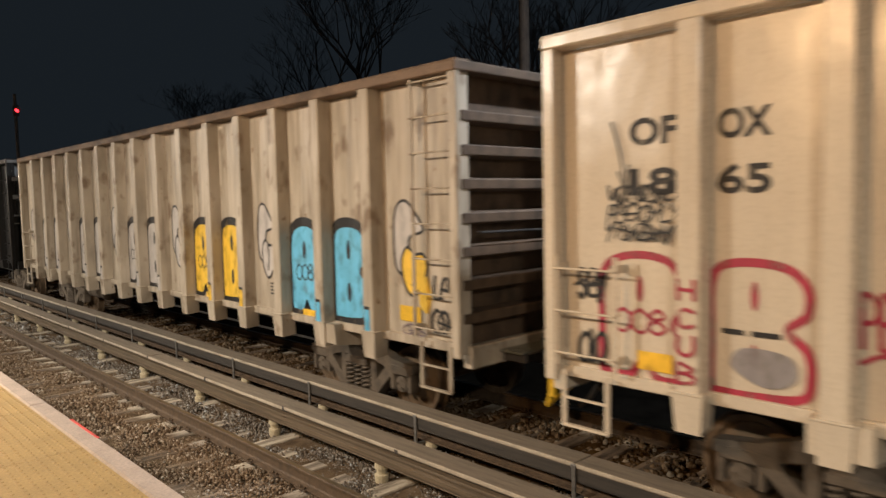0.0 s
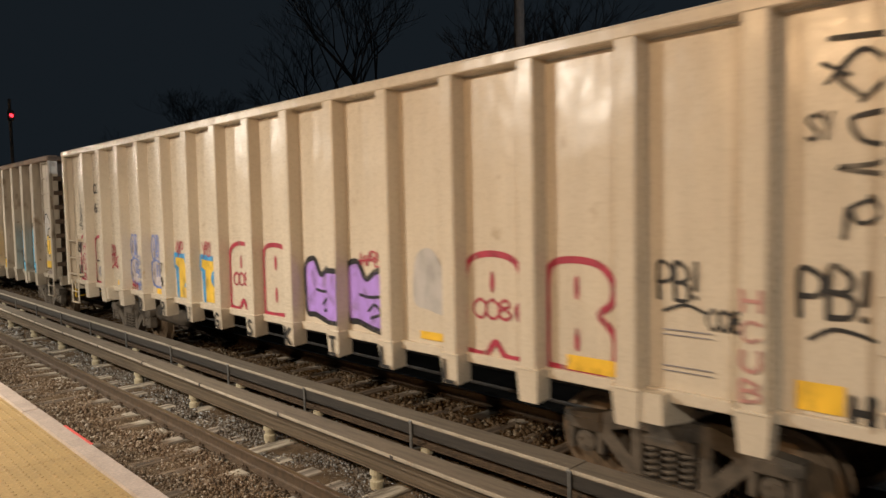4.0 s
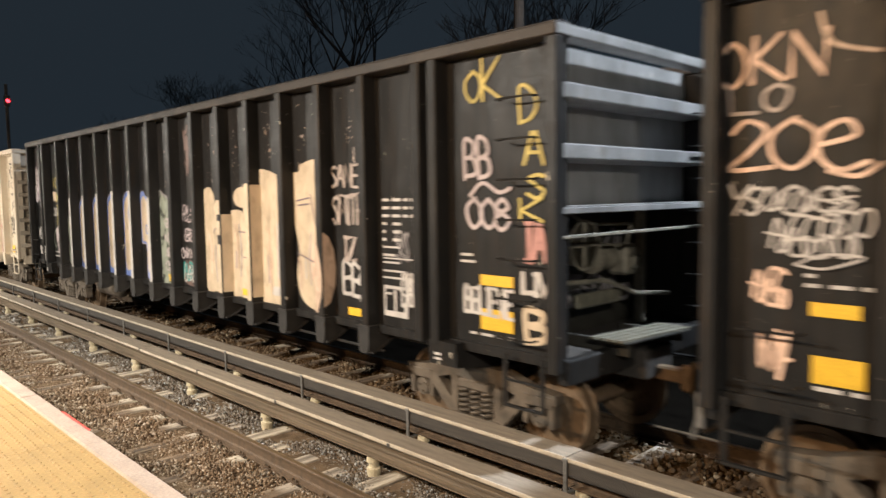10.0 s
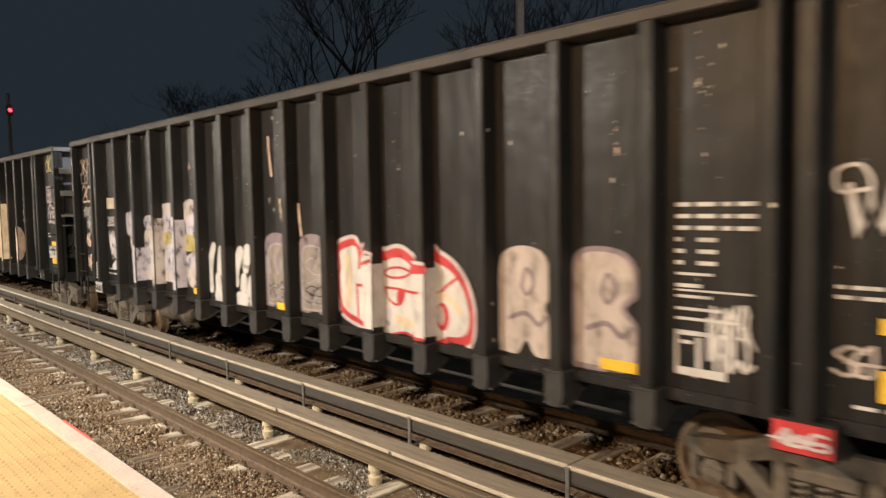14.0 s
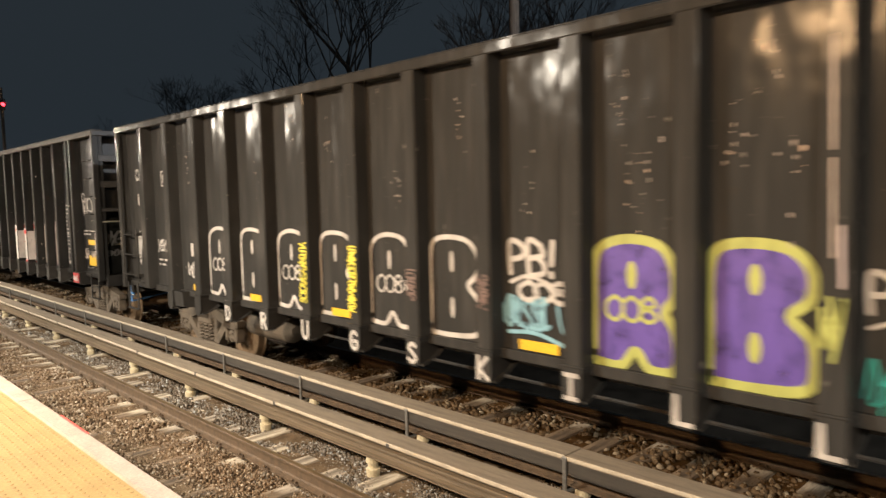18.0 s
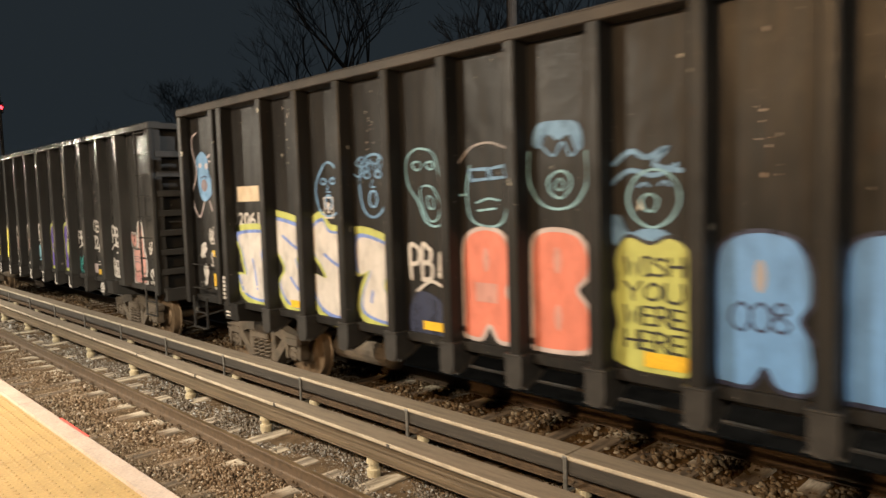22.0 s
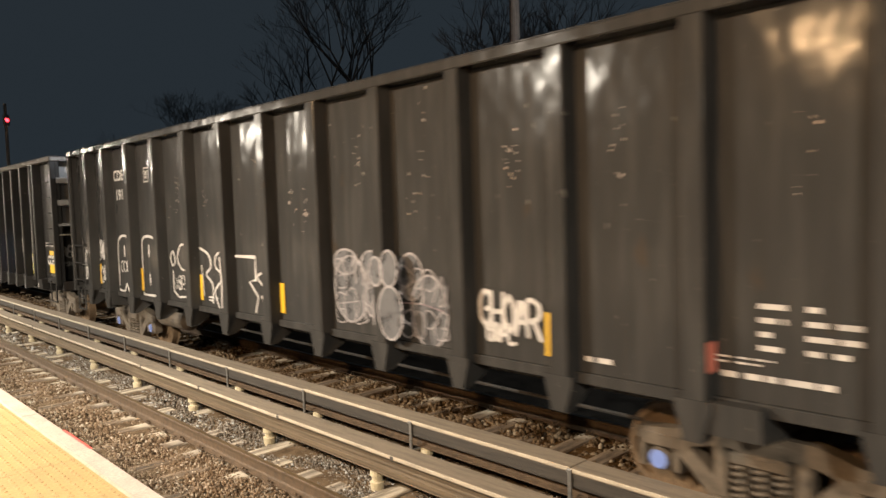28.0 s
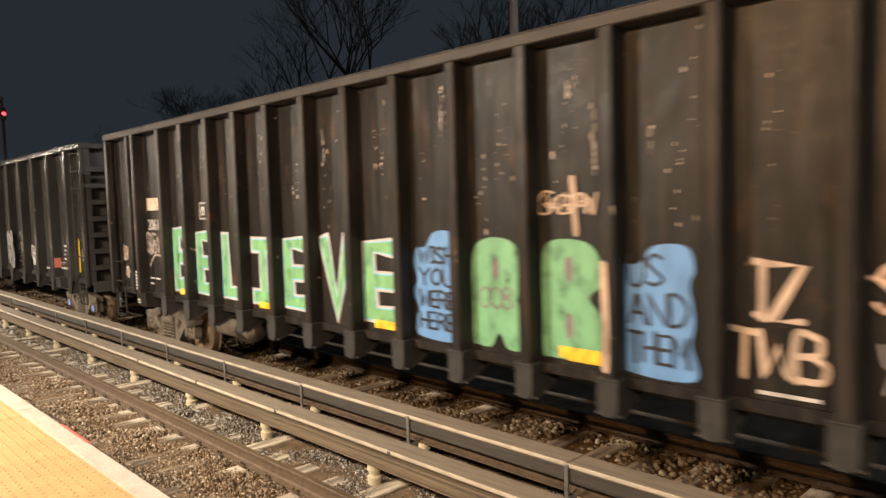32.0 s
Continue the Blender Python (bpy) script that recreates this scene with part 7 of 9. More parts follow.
    # two fat white letters made of rounded strokes
    fat = lambda k, w, line: T("fat white stroke of a bubble letter", "sprayed_letter").stroke(at(B[k], line), w, "s_white").done()
    fat(6, 0.17, [(0.22, 2.11), (0.09, 1.91), (0.03, 1.64), (0.06, 1.42)])
    fat(6, 0.16, [(0.54, 2.06), (0.49, 1.90), (0.46, 1.72)])
    fat(6, 0.20, [(0.38, 1.60), (0.40, 1.46), (0.34, 1.29)])
    fat(6, 0.12, [(0.67, 1.88), (0.66, 1.81)])
    fat(6, 0.11, [(0.60, 1.68), (0.63, 1.56), (0.61, 1.47)])
    fat(6, 0.13, [(0.83, 1.77), (0.79, 1.51), (0.73, 1.29)])
    fat(6, 0.22, [(0.34, 1.31), (0.54, 1.28)])
    fat(7, 0.22, [(0.19, 2.05), (0.05, 1.89), (-0.05, 1.68), (-0.03, 1.59)])
    fat(7, 0.24, [(0.50, 2.08), (0.54, 1.99)])
    fat(7, 0.20, [(0.46, 1.99), (0.40, 1.82)])
    fat(7, 0.17, [(0.72, 1.84), (0.79, 1.83)])
    fat(7, 0.20, [(0.32, 1.64), (0.28, 1.49)])
    fat(7, 0.26, [(0.11, 1.31), (0.32, 1.31)])
    fat(7, 0.16, [(0.62, 1.64), (0.51, 1.44)])
    fat(7, 0.16, [(0.80, 1.56), (0.61, 1.30)])
    fat(7, 0.16, [(0.98, 1.79), (0.94, 1.40)])
    s = T("thin black lines across a white letter")
    for y in (0.0, 0.03):
        s.stroke([(within(B[7], 0.32), 1.83 + y), (within(B[7], 0.6), 1.81 + y)], 0.012, "s_black")
    s.done()
    for k in (8, 9):
        a0, a1 = span(B[k], 0.03, 0.92)
        s = T("faded brown-grey letter", "sprayed_letter").letter(0, a0 - 0.03, a1 + 0.03, 1.30, 2.38, "s_mauve", None, None).letter(k - 8, a0 + 0.06, a1 - 0.04, 1.34, 2.22, "s_faded", "s_grey", "s_mauve", 0.03)
        s.tag(a0 + 0.1, a1 - 0.1, 1.7, 2.1, "s_grey", 210 + k, 3, 0.03).tag(a0 + 0.1, a1 - 0.1, 1.42, 1.7, "s_black", 214 + k, 3, 0.03).tag(a0 + 0.1, a1 - 0.1, 1.38, 1.62, "s_grey", 218 + k, 3, 0.03).done()
    for a0, zz0, zz1 in ((within(B[9], 0.02), 2.36, 2.78), (within(B[8], 0.25), 3.2, 3.75), (within(B[8], 0.6), 2.55, 2.85)):
        T("ochre paint run").stroke([(a0, zz1), (a0 + 0.02, (zz0 + zz1) / 2), (a0 + 0.06, zz0)], 0.05, "s_tan").done()
    # red and white word over three bays
    word = {10: [(0.10, 1.38), (0.0, 1.55), (-0.03, 1.85), (0.0, 1.97), (-0.03, 2.2), (0.1, 2.29), (0.45, 2.34), (0.56, 2.26), (0.62, 2.18), (0.75, 2.26), (1.06, 2.27), (1.06, 1.26), (0.5, 1.28)],
            11: [(-0.08, 1.27), (-0.08, 2.12), (0.1, 2.21), (0.4, 2.25), (0.7, 2.16), (0.9, 2.02), (1.08, 2.1), (1.08, 1.25), (0.5, 1.25)],
            12: [(-0.08, 1.25), (-0.08, 2.2), (0.1, 2.2), (0.38, 2.1), (0.62, 1.9), (0.75, 1.62), (0.74, 1.4), (0.66, 1.26), (0.3, 1.25)]}
    inset = {10: [(0.16, 1.44), (0.07, 1.58), (0.04, 1.85), (0.07, 1.97), (0.04, 2.14), (0.15, 2.2), (0.48, 2.25), (0.6, 2.1), (0.72, 2.16), (1.06, 2.2), (1.06, 1.30), (0.5, 1.35)],
             11: [(-0.08, 1.27), (-0.08, 2.0), (0.1, 2.1), (0.4, 2.14), (0.66, 2.06), (0.86, 1.94), (1.08, 1.99), (1.08, 1.28), (0.5, 1.28)],
             12: [(-0.08, 1.30), (-0.08, 2.06), (0.1, 2.09), (0.35, 2.01), (0.56, 1.84), (0.67, 1.6), (0.65, 1.42), (0.5, 1.33), (0.25, 1.31)]}
    for k in (11, 12):
        flank(car, B[k], 1.30, 2.06, "s_white")
    for k, pts in word.items():
        W = lambda q: [(within(B[k], u), zz) for u, zz in q]
        s = T("white letter with a thick red outline", "sprayed_letter")
        s.stroke(W(pts[:-1] if k != 10 else pts), 0.10, "s_pinkwhite", k == 10).blob(W(pts), "s_red").blob(W(inset[k]), "s_white")
        if k == 10:
            s.stroke(W([(0.56, 2.26), (0.6, 2.12), (0.6, 1.98)]), 0.045, "s_red").stroke(W([(0.6, 2.12), (0.72, 2.18), (1.0, 2.22)]), 0.05, "s_red").stroke(W([(0.54, 1.36), (0.52, 1.74), (0.53, 1.76), (0.78, 1.76)]), 0.035, "s_red")
            s.stroke(W([(0.25, 1.5), (0.3, 1.8), (0.28, 2.1)]), 0.12, "s_cream")
        elif k == 11:
            s.stroke(W([(0.02, 1.95), (0.2, 2.01), (0.45, 2.02), (0.66, 1.97), (0.45, 1.91), (0.15, 1.90)]), 0.03, "s_red", True)
            s.stroke(W([(0.04, 1.77), (0.35, 1.77), (0.7, 1.75), (1.0, 1.78)]), 0.032, "s_red").stroke(W([(0.04, 1.75), (0.14, 1.63), (0.32, 1.58), (0.45, 1.62), (0.52, 1.74)]), 0.028, "s_red").blob(W([(0.34, 1.74), (0.50, 1.74), (0.46, 1.62), (0.34, 1.59)]), "s_red")
            s.stroke(W([(0.72, 2.0), (0.86, 1.85), (0.92, 1.6), (0.85, 1.38), (0.72, 1.28)]), 0.032, "s_red").stroke(W([(0.86, 1.98), (0.9, 2.04), (1.05, 2.07)]), 0.07, "s_red")
            s.blob(W([(0.3, 1.46), (0.7, 1.42), (0.7, 1.33), (0.32, 1.35)]), "s_cream").stroke(W([(0.1, 1.35), (0.12, 1.5)]), 0.09, "s_lavender")
        else:
            s.stroke(W([(-0.06, 1.80), (0.08, 1.78), (0.22, 1.86), (0.42, 1.95)]), 0.036, "s_red")
            s.blob(W([(0.13 + 0.14 * math.cos(i * math.pi / 4), 1.52 + 0.155 * math.sin(i * math.pi / 4)) for i in range(8)]), "s_red").blob(W([(0.09 + 0.08 * math.cos(i * math.pi / 4), 1.53 + 0.11 * math.sin(i * math.pi / 4)) for i in range(8)]), "s_pinkwhite")
            s.stroke(W([(0.1, 1.75), (0.3, 1.72), (0.5, 1.6)]), 0.09, "s_cream")
        s.done()
    s = T("red and white paint over posts", "sprayed_panel", RIB - 0.005)
    for k, top in ((10, 2.16), (11, 2.0)):
        s.rect(B[k][1], B[k + 1][0], 1.28, top, "s_white")
    s.stroke([(B[10][1], 2.14), (B[10][1] + 0.05, 2.2), (B[11][0], 2.18)], 0.04, "s_pinkwhite").stroke([(B[10][1] + 0.01, 2.06), (B[11][0] - 0.03, 2.1)], 0.045, "s_red")
    s.stroke([(B[11][1], 2.04), (B[12][0], 2.05)], 0.10, "s_red").stroke([(B[11][1], 2.12), (B[12][0], 2.11)], 0.04, "s_pinkwhite").stroke([(B[11][1], 1.78), (B[11][1] + 0.08, 1.79)], 0.03, "s_red").rect(B[11][1], B[12][0], 1.255, 1.29, "s_red").done()
    for k, kind in ((13, 0), (14, 1)):
        a0, a1 = span(B[k], 0.04, 0.95)
        s = T("tan rounded letter, faded", "sprayed_letter").letter(kind, a0, a1, 1.27, 2.34, "s_wash", "s_mauve" if k == 14 else None, None, 0.05)
        s.stroke([(a0 + 0.3, 1.95), (a0 + 0.36, 2.12), (a0 + 0.45, 1.98), (a0 + 0.36, 1.86), (a0 + 0.3, 1.95)], 0.04, "s_mauve").stroke([(a0 + 0.15, 1.62), (a0 + 0.35, 1.68), (a0 + 0.5, 1.58), (a0 + 0.6, 1.66)], 0.05, "s_mauve").done()
    data_box(car, B[15])
    T("white tag over the data").tag(*span(B[15], 0.5, 0.98), 1.42, 1.95, "s_white", 221, 8, 0.05).done()
    T("white wiry looping tag").stroke(at(B[16], [(0.21, 2.82), (0.06, 2.80), (0.04, 2.94), (0.15, 2.98), (0.21, 2.87), (0.20, 2.70)]), 0.028, "s_white").stroke(at(B[16], [(0.35, 2.59), (0.33, 2.79), (0.42, 2.87), (0.53, 2.79), (0.55, 2.59), (0.36, 2.61)]), 0.028, "s_white").word("W", within(B[16], 0.11), within(B[16], 0.36), 2.51, 2.85, 0.05, "s_white", 41).done()
    T("white block tags beside the plates").tag(within(B[16], 0.04), within(B[16], 0.24), 1.52, 1.76, "s_wash", 223, 3, 0.05).tag(within(B[16], 0.40), within(B[16], 0.66), 1.54, 1.76, "s_wash", 224, 4, 0.045).done()
    T("white rounded capitals beside the plates").word("PB", within(B[16], 0.64), within(B[16], 0.93), 1.66, 2.06, 0.085, "s_haze", 42).word("B", within(B[16], 0.70), within(B[16], 0.92), 1.27, 1.56, 0.09, "s_haze", 43).done()
    for y, m in ((7.15, "s_white"), (-7.15, "s_red")):
        Art(car, "painted_bolster", "bolster end sprayed over", plane=RIB + 0.001).rect(-y - 0.20, -y + 0.20, LOW - 0.22, LOW + 0.0, m).done()
        Art(car, "sprayed_tag", "scrawl on the painted bolster end", plane=RIB - 0.004).tag(-y - 0.17, -y + 0.17, LOW - 0.18, LOW - 0.04, "s_black" if y > 0 else "s_pinkwhite", 240 + int(y), 4, 0.04).done()


def scribble_post(t, a, z0, z1, mat, seed):
    """Letters turned on their side, one under another down a post."""
    rng = random.Random(seed)
    z = z1
    while z > z0 + 0.05:
        h = rng.uniform(0.06, 0.10)
        form = SCRAWLS[rng.randrange(len(SCRAWLS))]
        t.stroke([(a - 0.075 + 0.15 * v, z - h * (u * 1.1)) for u, v in form], 0.019, mat)
        z -= h * 0.62
    t.done()


def paint_e(car, B, posts):
    T = lambda label, name="sprayed_tag", plane=None: Art(car, name, label, plane)
    c = B[0]
    Art(car, "car_number", "white stencilled reporting mark").text("CDEX", c[1] - 0.62, c[1] - 0.10, 3.17, 3.40, "s_white", 0.02).text("1845", c[1] - 0.54, c[1] - 0.06, 2.70, 2.92, "s_white", 0.02).done()
    T("white tags").tag(c[0] + 0.3, c[0] + 0.42, 1.5, 2.2, "s_white", 301, 4, 0.05).tag(c[1] - 0.5, c[1] - 0.12, 1.75, 2.3, "s_white", 302, 5, 0.055).done()
    strip(car, c[1] - 0.2, c[1], 1.36, 1.54)
    small_box(car, B[1], 3.05, 0.45, 0.7)
    T("white script tag").tag(*span(B[1], 0.1, 0.95), 1.85, 2.08, "s_white", 303, 7, 0.04).bars(*span(B[1], 0.2, 0.7), 1.55, 1.72, 2, "s_white", 5, 0.4).done()
    T("white patch and tag").rect(*span(B[2], 0.5, 0.85), 1.82, 2.04, "s_white").tag(*span(B[2], 0.35, 0.95), 1.42, 1.75, "s_white", 304, 5, 0.05).done()
    strip(car, *span(B[2], 0.55, 1.0), 1.24, 1.34)
    for k in range(3, 9):
        kind = (k - 3) % 2
        a0, a1 = span(B[k], 0.05, 0.92)
        T("white outlined bubble letter", "sprayed_letter").letter(kind, a0, a1, 1.26, 2.32, None, "s_white", "s_white", 0.055, "s_white" if kind == 0 else None).done()
    for k in (4, 6):
        strip(car, *span(B[k], 0.32, 0.95), 1.24, 1.34)
    for k, sd in ((5, 311), (6, 312)):
        scribble_post(T("yellow scribble down a post", plane=RIB - 0.005), B[k][1] + 0.10, 1.38, 2.2, "s_lemon", sd)
    for k, sd in ((7, 313), (8, 314)):
        scribble_post(T("faded brown scribble down a post", plane=RIB - 0.005), B[k][1] + 0.10, 1.62, 1.98, "s_smear", sd)
    T("white capitals over a pale-blue scribble").word("PB!", *span(B[9], 0.16, 0.84), 1.98, 2.30, 0.055, "s_white", 44).stroke(at(B[9], [(0.14, 1.9), (0.4, 1.97), (0.7, 1.9)]), 0.04, "s_white").word("008", *span(B[9], 0.30, 0.98), 1.74, 1.92, 0.05, "s_white", 45, fill=1.1).done()
    T("pale-blue scribble with drips").tag(*span(B[9], 0.0, 0.75), 1.44, 1.78, "s_ice", 46, 9, 0.07).stroke(at(B[9], [(0.1, 1.40), (0.5, 1.42), (0.95, 1.32)]), 0.04, "s_ice").stroke(at(B[9], [(0.8, 1.7), (0.85, 1.5), (0.98, 1.35)]), 0.03, "s_ice").done()
    strip(car, *span(B[9], 0.28, 0.85), 1.24, 1.34)
    for k, kind in ((10, 0), (11, 1)):
        a0, a1 = span(B[k], 0.05, 0.97)
        T("purple bubble letter with a lime outline", "sprayed_letter").letter(kind, a0, a1, 1.26, 2.36, "s_purple", "s_lime", "s_lime", 0.085, "s_lime" if kind == 0 else None).done()
    T("lime scribble and pale run on a post", plane=RIB - 0.005).tag(B[11][1] + 0.02, B[11][1] + 0.16, 1.6, 2.05, "s_lime", 321, 3, 0.05).stroke([(B[11][1] + 0.07, 3.75), (B[11][1] + 0.075, 3.3), (B[11][1] + 0.08, 3.02)], 0.028, "s_wash").stroke([(B[11][1] + 0.08, 2.95), (B[11][1] + 0.085, 2.6), (B[11][1] + 0.09, 2.3)], 0.024, "s_wash").stroke([(B[11][1] + 0.14, 2.5), (B[11][1] + 0.15, 2.1)], 0.03, "s_pinkwhite").done()
    T("white sprayed capitals underlined").word("PB!", within(B[12], 0.08), within(B[12], 0.58), 1.92, 2.18, 0.045, "s_white", 47).stroke(at(B[12], [(0.08, 1.81), (0.33, 1.88), (0.54, 1.85)]), 0.03, "s_white").done()
    T("teal scribbled tag").tag(*span(B[12], 0.08, 0.92), 1.25, 1.64, "s_teal", 323, 8, 0.04).done()
    T("white tags in rows").word("OBOY", within(B[13], 0.03), within(B[13], 0.82), 2.21, 2.44, 0.035, "s_white", 48, slope=-0.05, fill=1.0).word("O", within(B[13], 0.47), within(B[13], 0.77), 2.09, 2.21, 0.03, "s_white", 49).word("I2", within(B[13], 0.08), within(B[13], 0.40), 1.84, 2.09, 0.05, "s_white", 50).word("FC", within(B[13], 0.41), within(B[13], 0.82), 1.77, 1.93, 0.04, "s_white", 51).rect(*span(B[13], 0.02, 0.3), 1.3, 1.5, "s_pinkwhite").bars(*span(B[13], 0.35, 0.85), 1.44, 1.56, 2, "s_white", 7, 0.3).done()
    strip(car, *span(B[13], 0.25, 0.78), 1.27, 1.38)
    T("white sprayed capitals above a white word").word("PB!", within(B[14], 0.10), within(B[14], 0.60), 1.99, 2.29, 0.055, "s_white", 52).stroke(at(B[14], [(0.03, 1.84), (0.23, 1.94), (0.47, 1.90)]), 0.045, "s_white").bars(*span(B[14], 0.35, 0.75), 1.72, 1.8, 1, "s_white", 8, 0.4).done()
    Art(car, "sprayed_word", "white sprayed word").word("BELIEVE", within(B[14], 0.09), within(B[14], 1.02), 1.30, 1.62, 0.05, "s_white", 53).rect(*span(B[14], 0.25, 0.9), 1.27, 1.30, "s_white").done()
    # pink raised finger with a heart, in a white rim
    a = B[15][0] + 0.02
    H = lambda pts: [(a + u, z) for u, z in pts]
    arm = H([(0.36, 2.0), (0.37, 2.3), (0.43, 2.40), (0.50, 2.38), (0.55, 2.2), (0.58, 1.9), (0.645, 1.72), (0.66, 1.52), (0.61, 1.40), (0.64, 1.255), (0.12, 1.255), (0.13, 1.45), (0.11, 1.62), (0.12, 1.86), (0.25, 1.90)])
    heart = H([(0.13, 2.14), (0.08, 2.20), (0.02, 2.17), (0.005, 2.07), (0.06, 1.97), (0.16, 1.90), (0.25, 1.98), (0.27, 2.10), (0.23, 2.18), (0.17, 2.18)])
    s = T("pink raised finger and heart with a white rim", "sprayed_figure")
    s.stroke(arm, 0.13, "s_grey", True).stroke(arm, 0.09, "s_white", True).stroke(heart, 0.07, "s_white", True).blob(arm, "s_pink").stroke(arm, 0.018, "s_black", True)
    s.blob(heart, "s_pink").stroke(heart, 0.028, "s_black", True).stroke(H([(0.03, 2.0), (0.16, 1.91), (0.27, 1.89), (0.38, 1.90)]), 0.04, "s_black").blob(H([(0.12, 2.06), (0.15, 2.02), (0.18, 2.06), (0.15, 2.10)]), "s_black")
    for zz, w in ((1.74, 0.022), (1.69, 0.02), (1.64, 0.028)):
        s.stroke(H([(0.14, zz), (0.28, zz + 0.01), (0.40, zz - 0.015)]), w, "s_mauve")
    s.stroke(H([(0.40, 1.80), (0.48, 1.76), (0.52, 1.70)]), 0.03, "s_black").stroke(H([(0.13, 1.50), (0.24, 1.44), (0.36, 1.48), (0.48, 1.42), (0.62, 1.44)]), 0.025, "s_black").stroke(H([(0.46, 1.52), (0.54, 1.56), (0.63, 1.52)]), 0.014, "s_mauve")
    for zz in (2.22, 2.12, 1.98):
        s.stroke(H([(0.45, zz), (0.49, zz)]), 0.012, "s_black")
    for k in range(5):
        s.stroke(H([(0.16 + 0.09 * k, 1.38), (0.20 + 0.09 * k, 1.33), (0.17 + 0.09 * k, 1.28)]), 0.022, "s_maroon" if k % 2 else "s_mauve")
    s.done()
    T("white tags between the rungs").tag(B[15][1] - 0.52, B[15][1] - 0.2, 1.25, 1.55, "s_white", 331, 5, 0.06).tag(B[15][1] - 0.5, B[15][1] - 0.22, 1.8, 2.05, "s_white", 332, 4, 0.06).done()
    T("white tag on a post foot", plane=RIB - 0.020).tag(-posts[1] - 0.10, -posts[1] + 0.10, LOW - 0.24, LOW - 0.03, "s_white", 335, 3, 0.05).done()
    foot_word(car, posts, 11, "DRUGSKILL", "s_white")


def face(t, a, z, r, mat, seed):
    """A loose face drawn in one colour: outline, two eyes, mouth."""
    rng = random.Random(seed)
    t.stroke([(a + r * 0.72 * math.cos(i * math.pi / 4) * rng.uniform(0.9, 1.1), z + r * math.sin(i * math.pi / 4) * rng.uniform(0.9, 1.1)) for i in range(8)], 0.03, mat, True)
    for s in (-0.28, 0.28):
        t.stroke([(a + s * r - 0.06, z + 0.3 * r), (a + s * r, z + 0.42 * r), (a + s * r + 0.06, z + 0.3 * r), (a + s * r, z + 0.2 * r)], 0.025, mat, True)
    t.stroke([(a + 0.2 * r * math.cos(i * math.pi / 3), z - 0.45 * r + 0.26 * r * math.sin(i * math.pi / 3)) for i in range(6)], 0.028, mat, True)
    t.stroke([(a, z + 0.15 * r), (a - 0.03, z - 0.06 * r), (a + 0.04, z - 0.08 * r)], 0.02, mat)


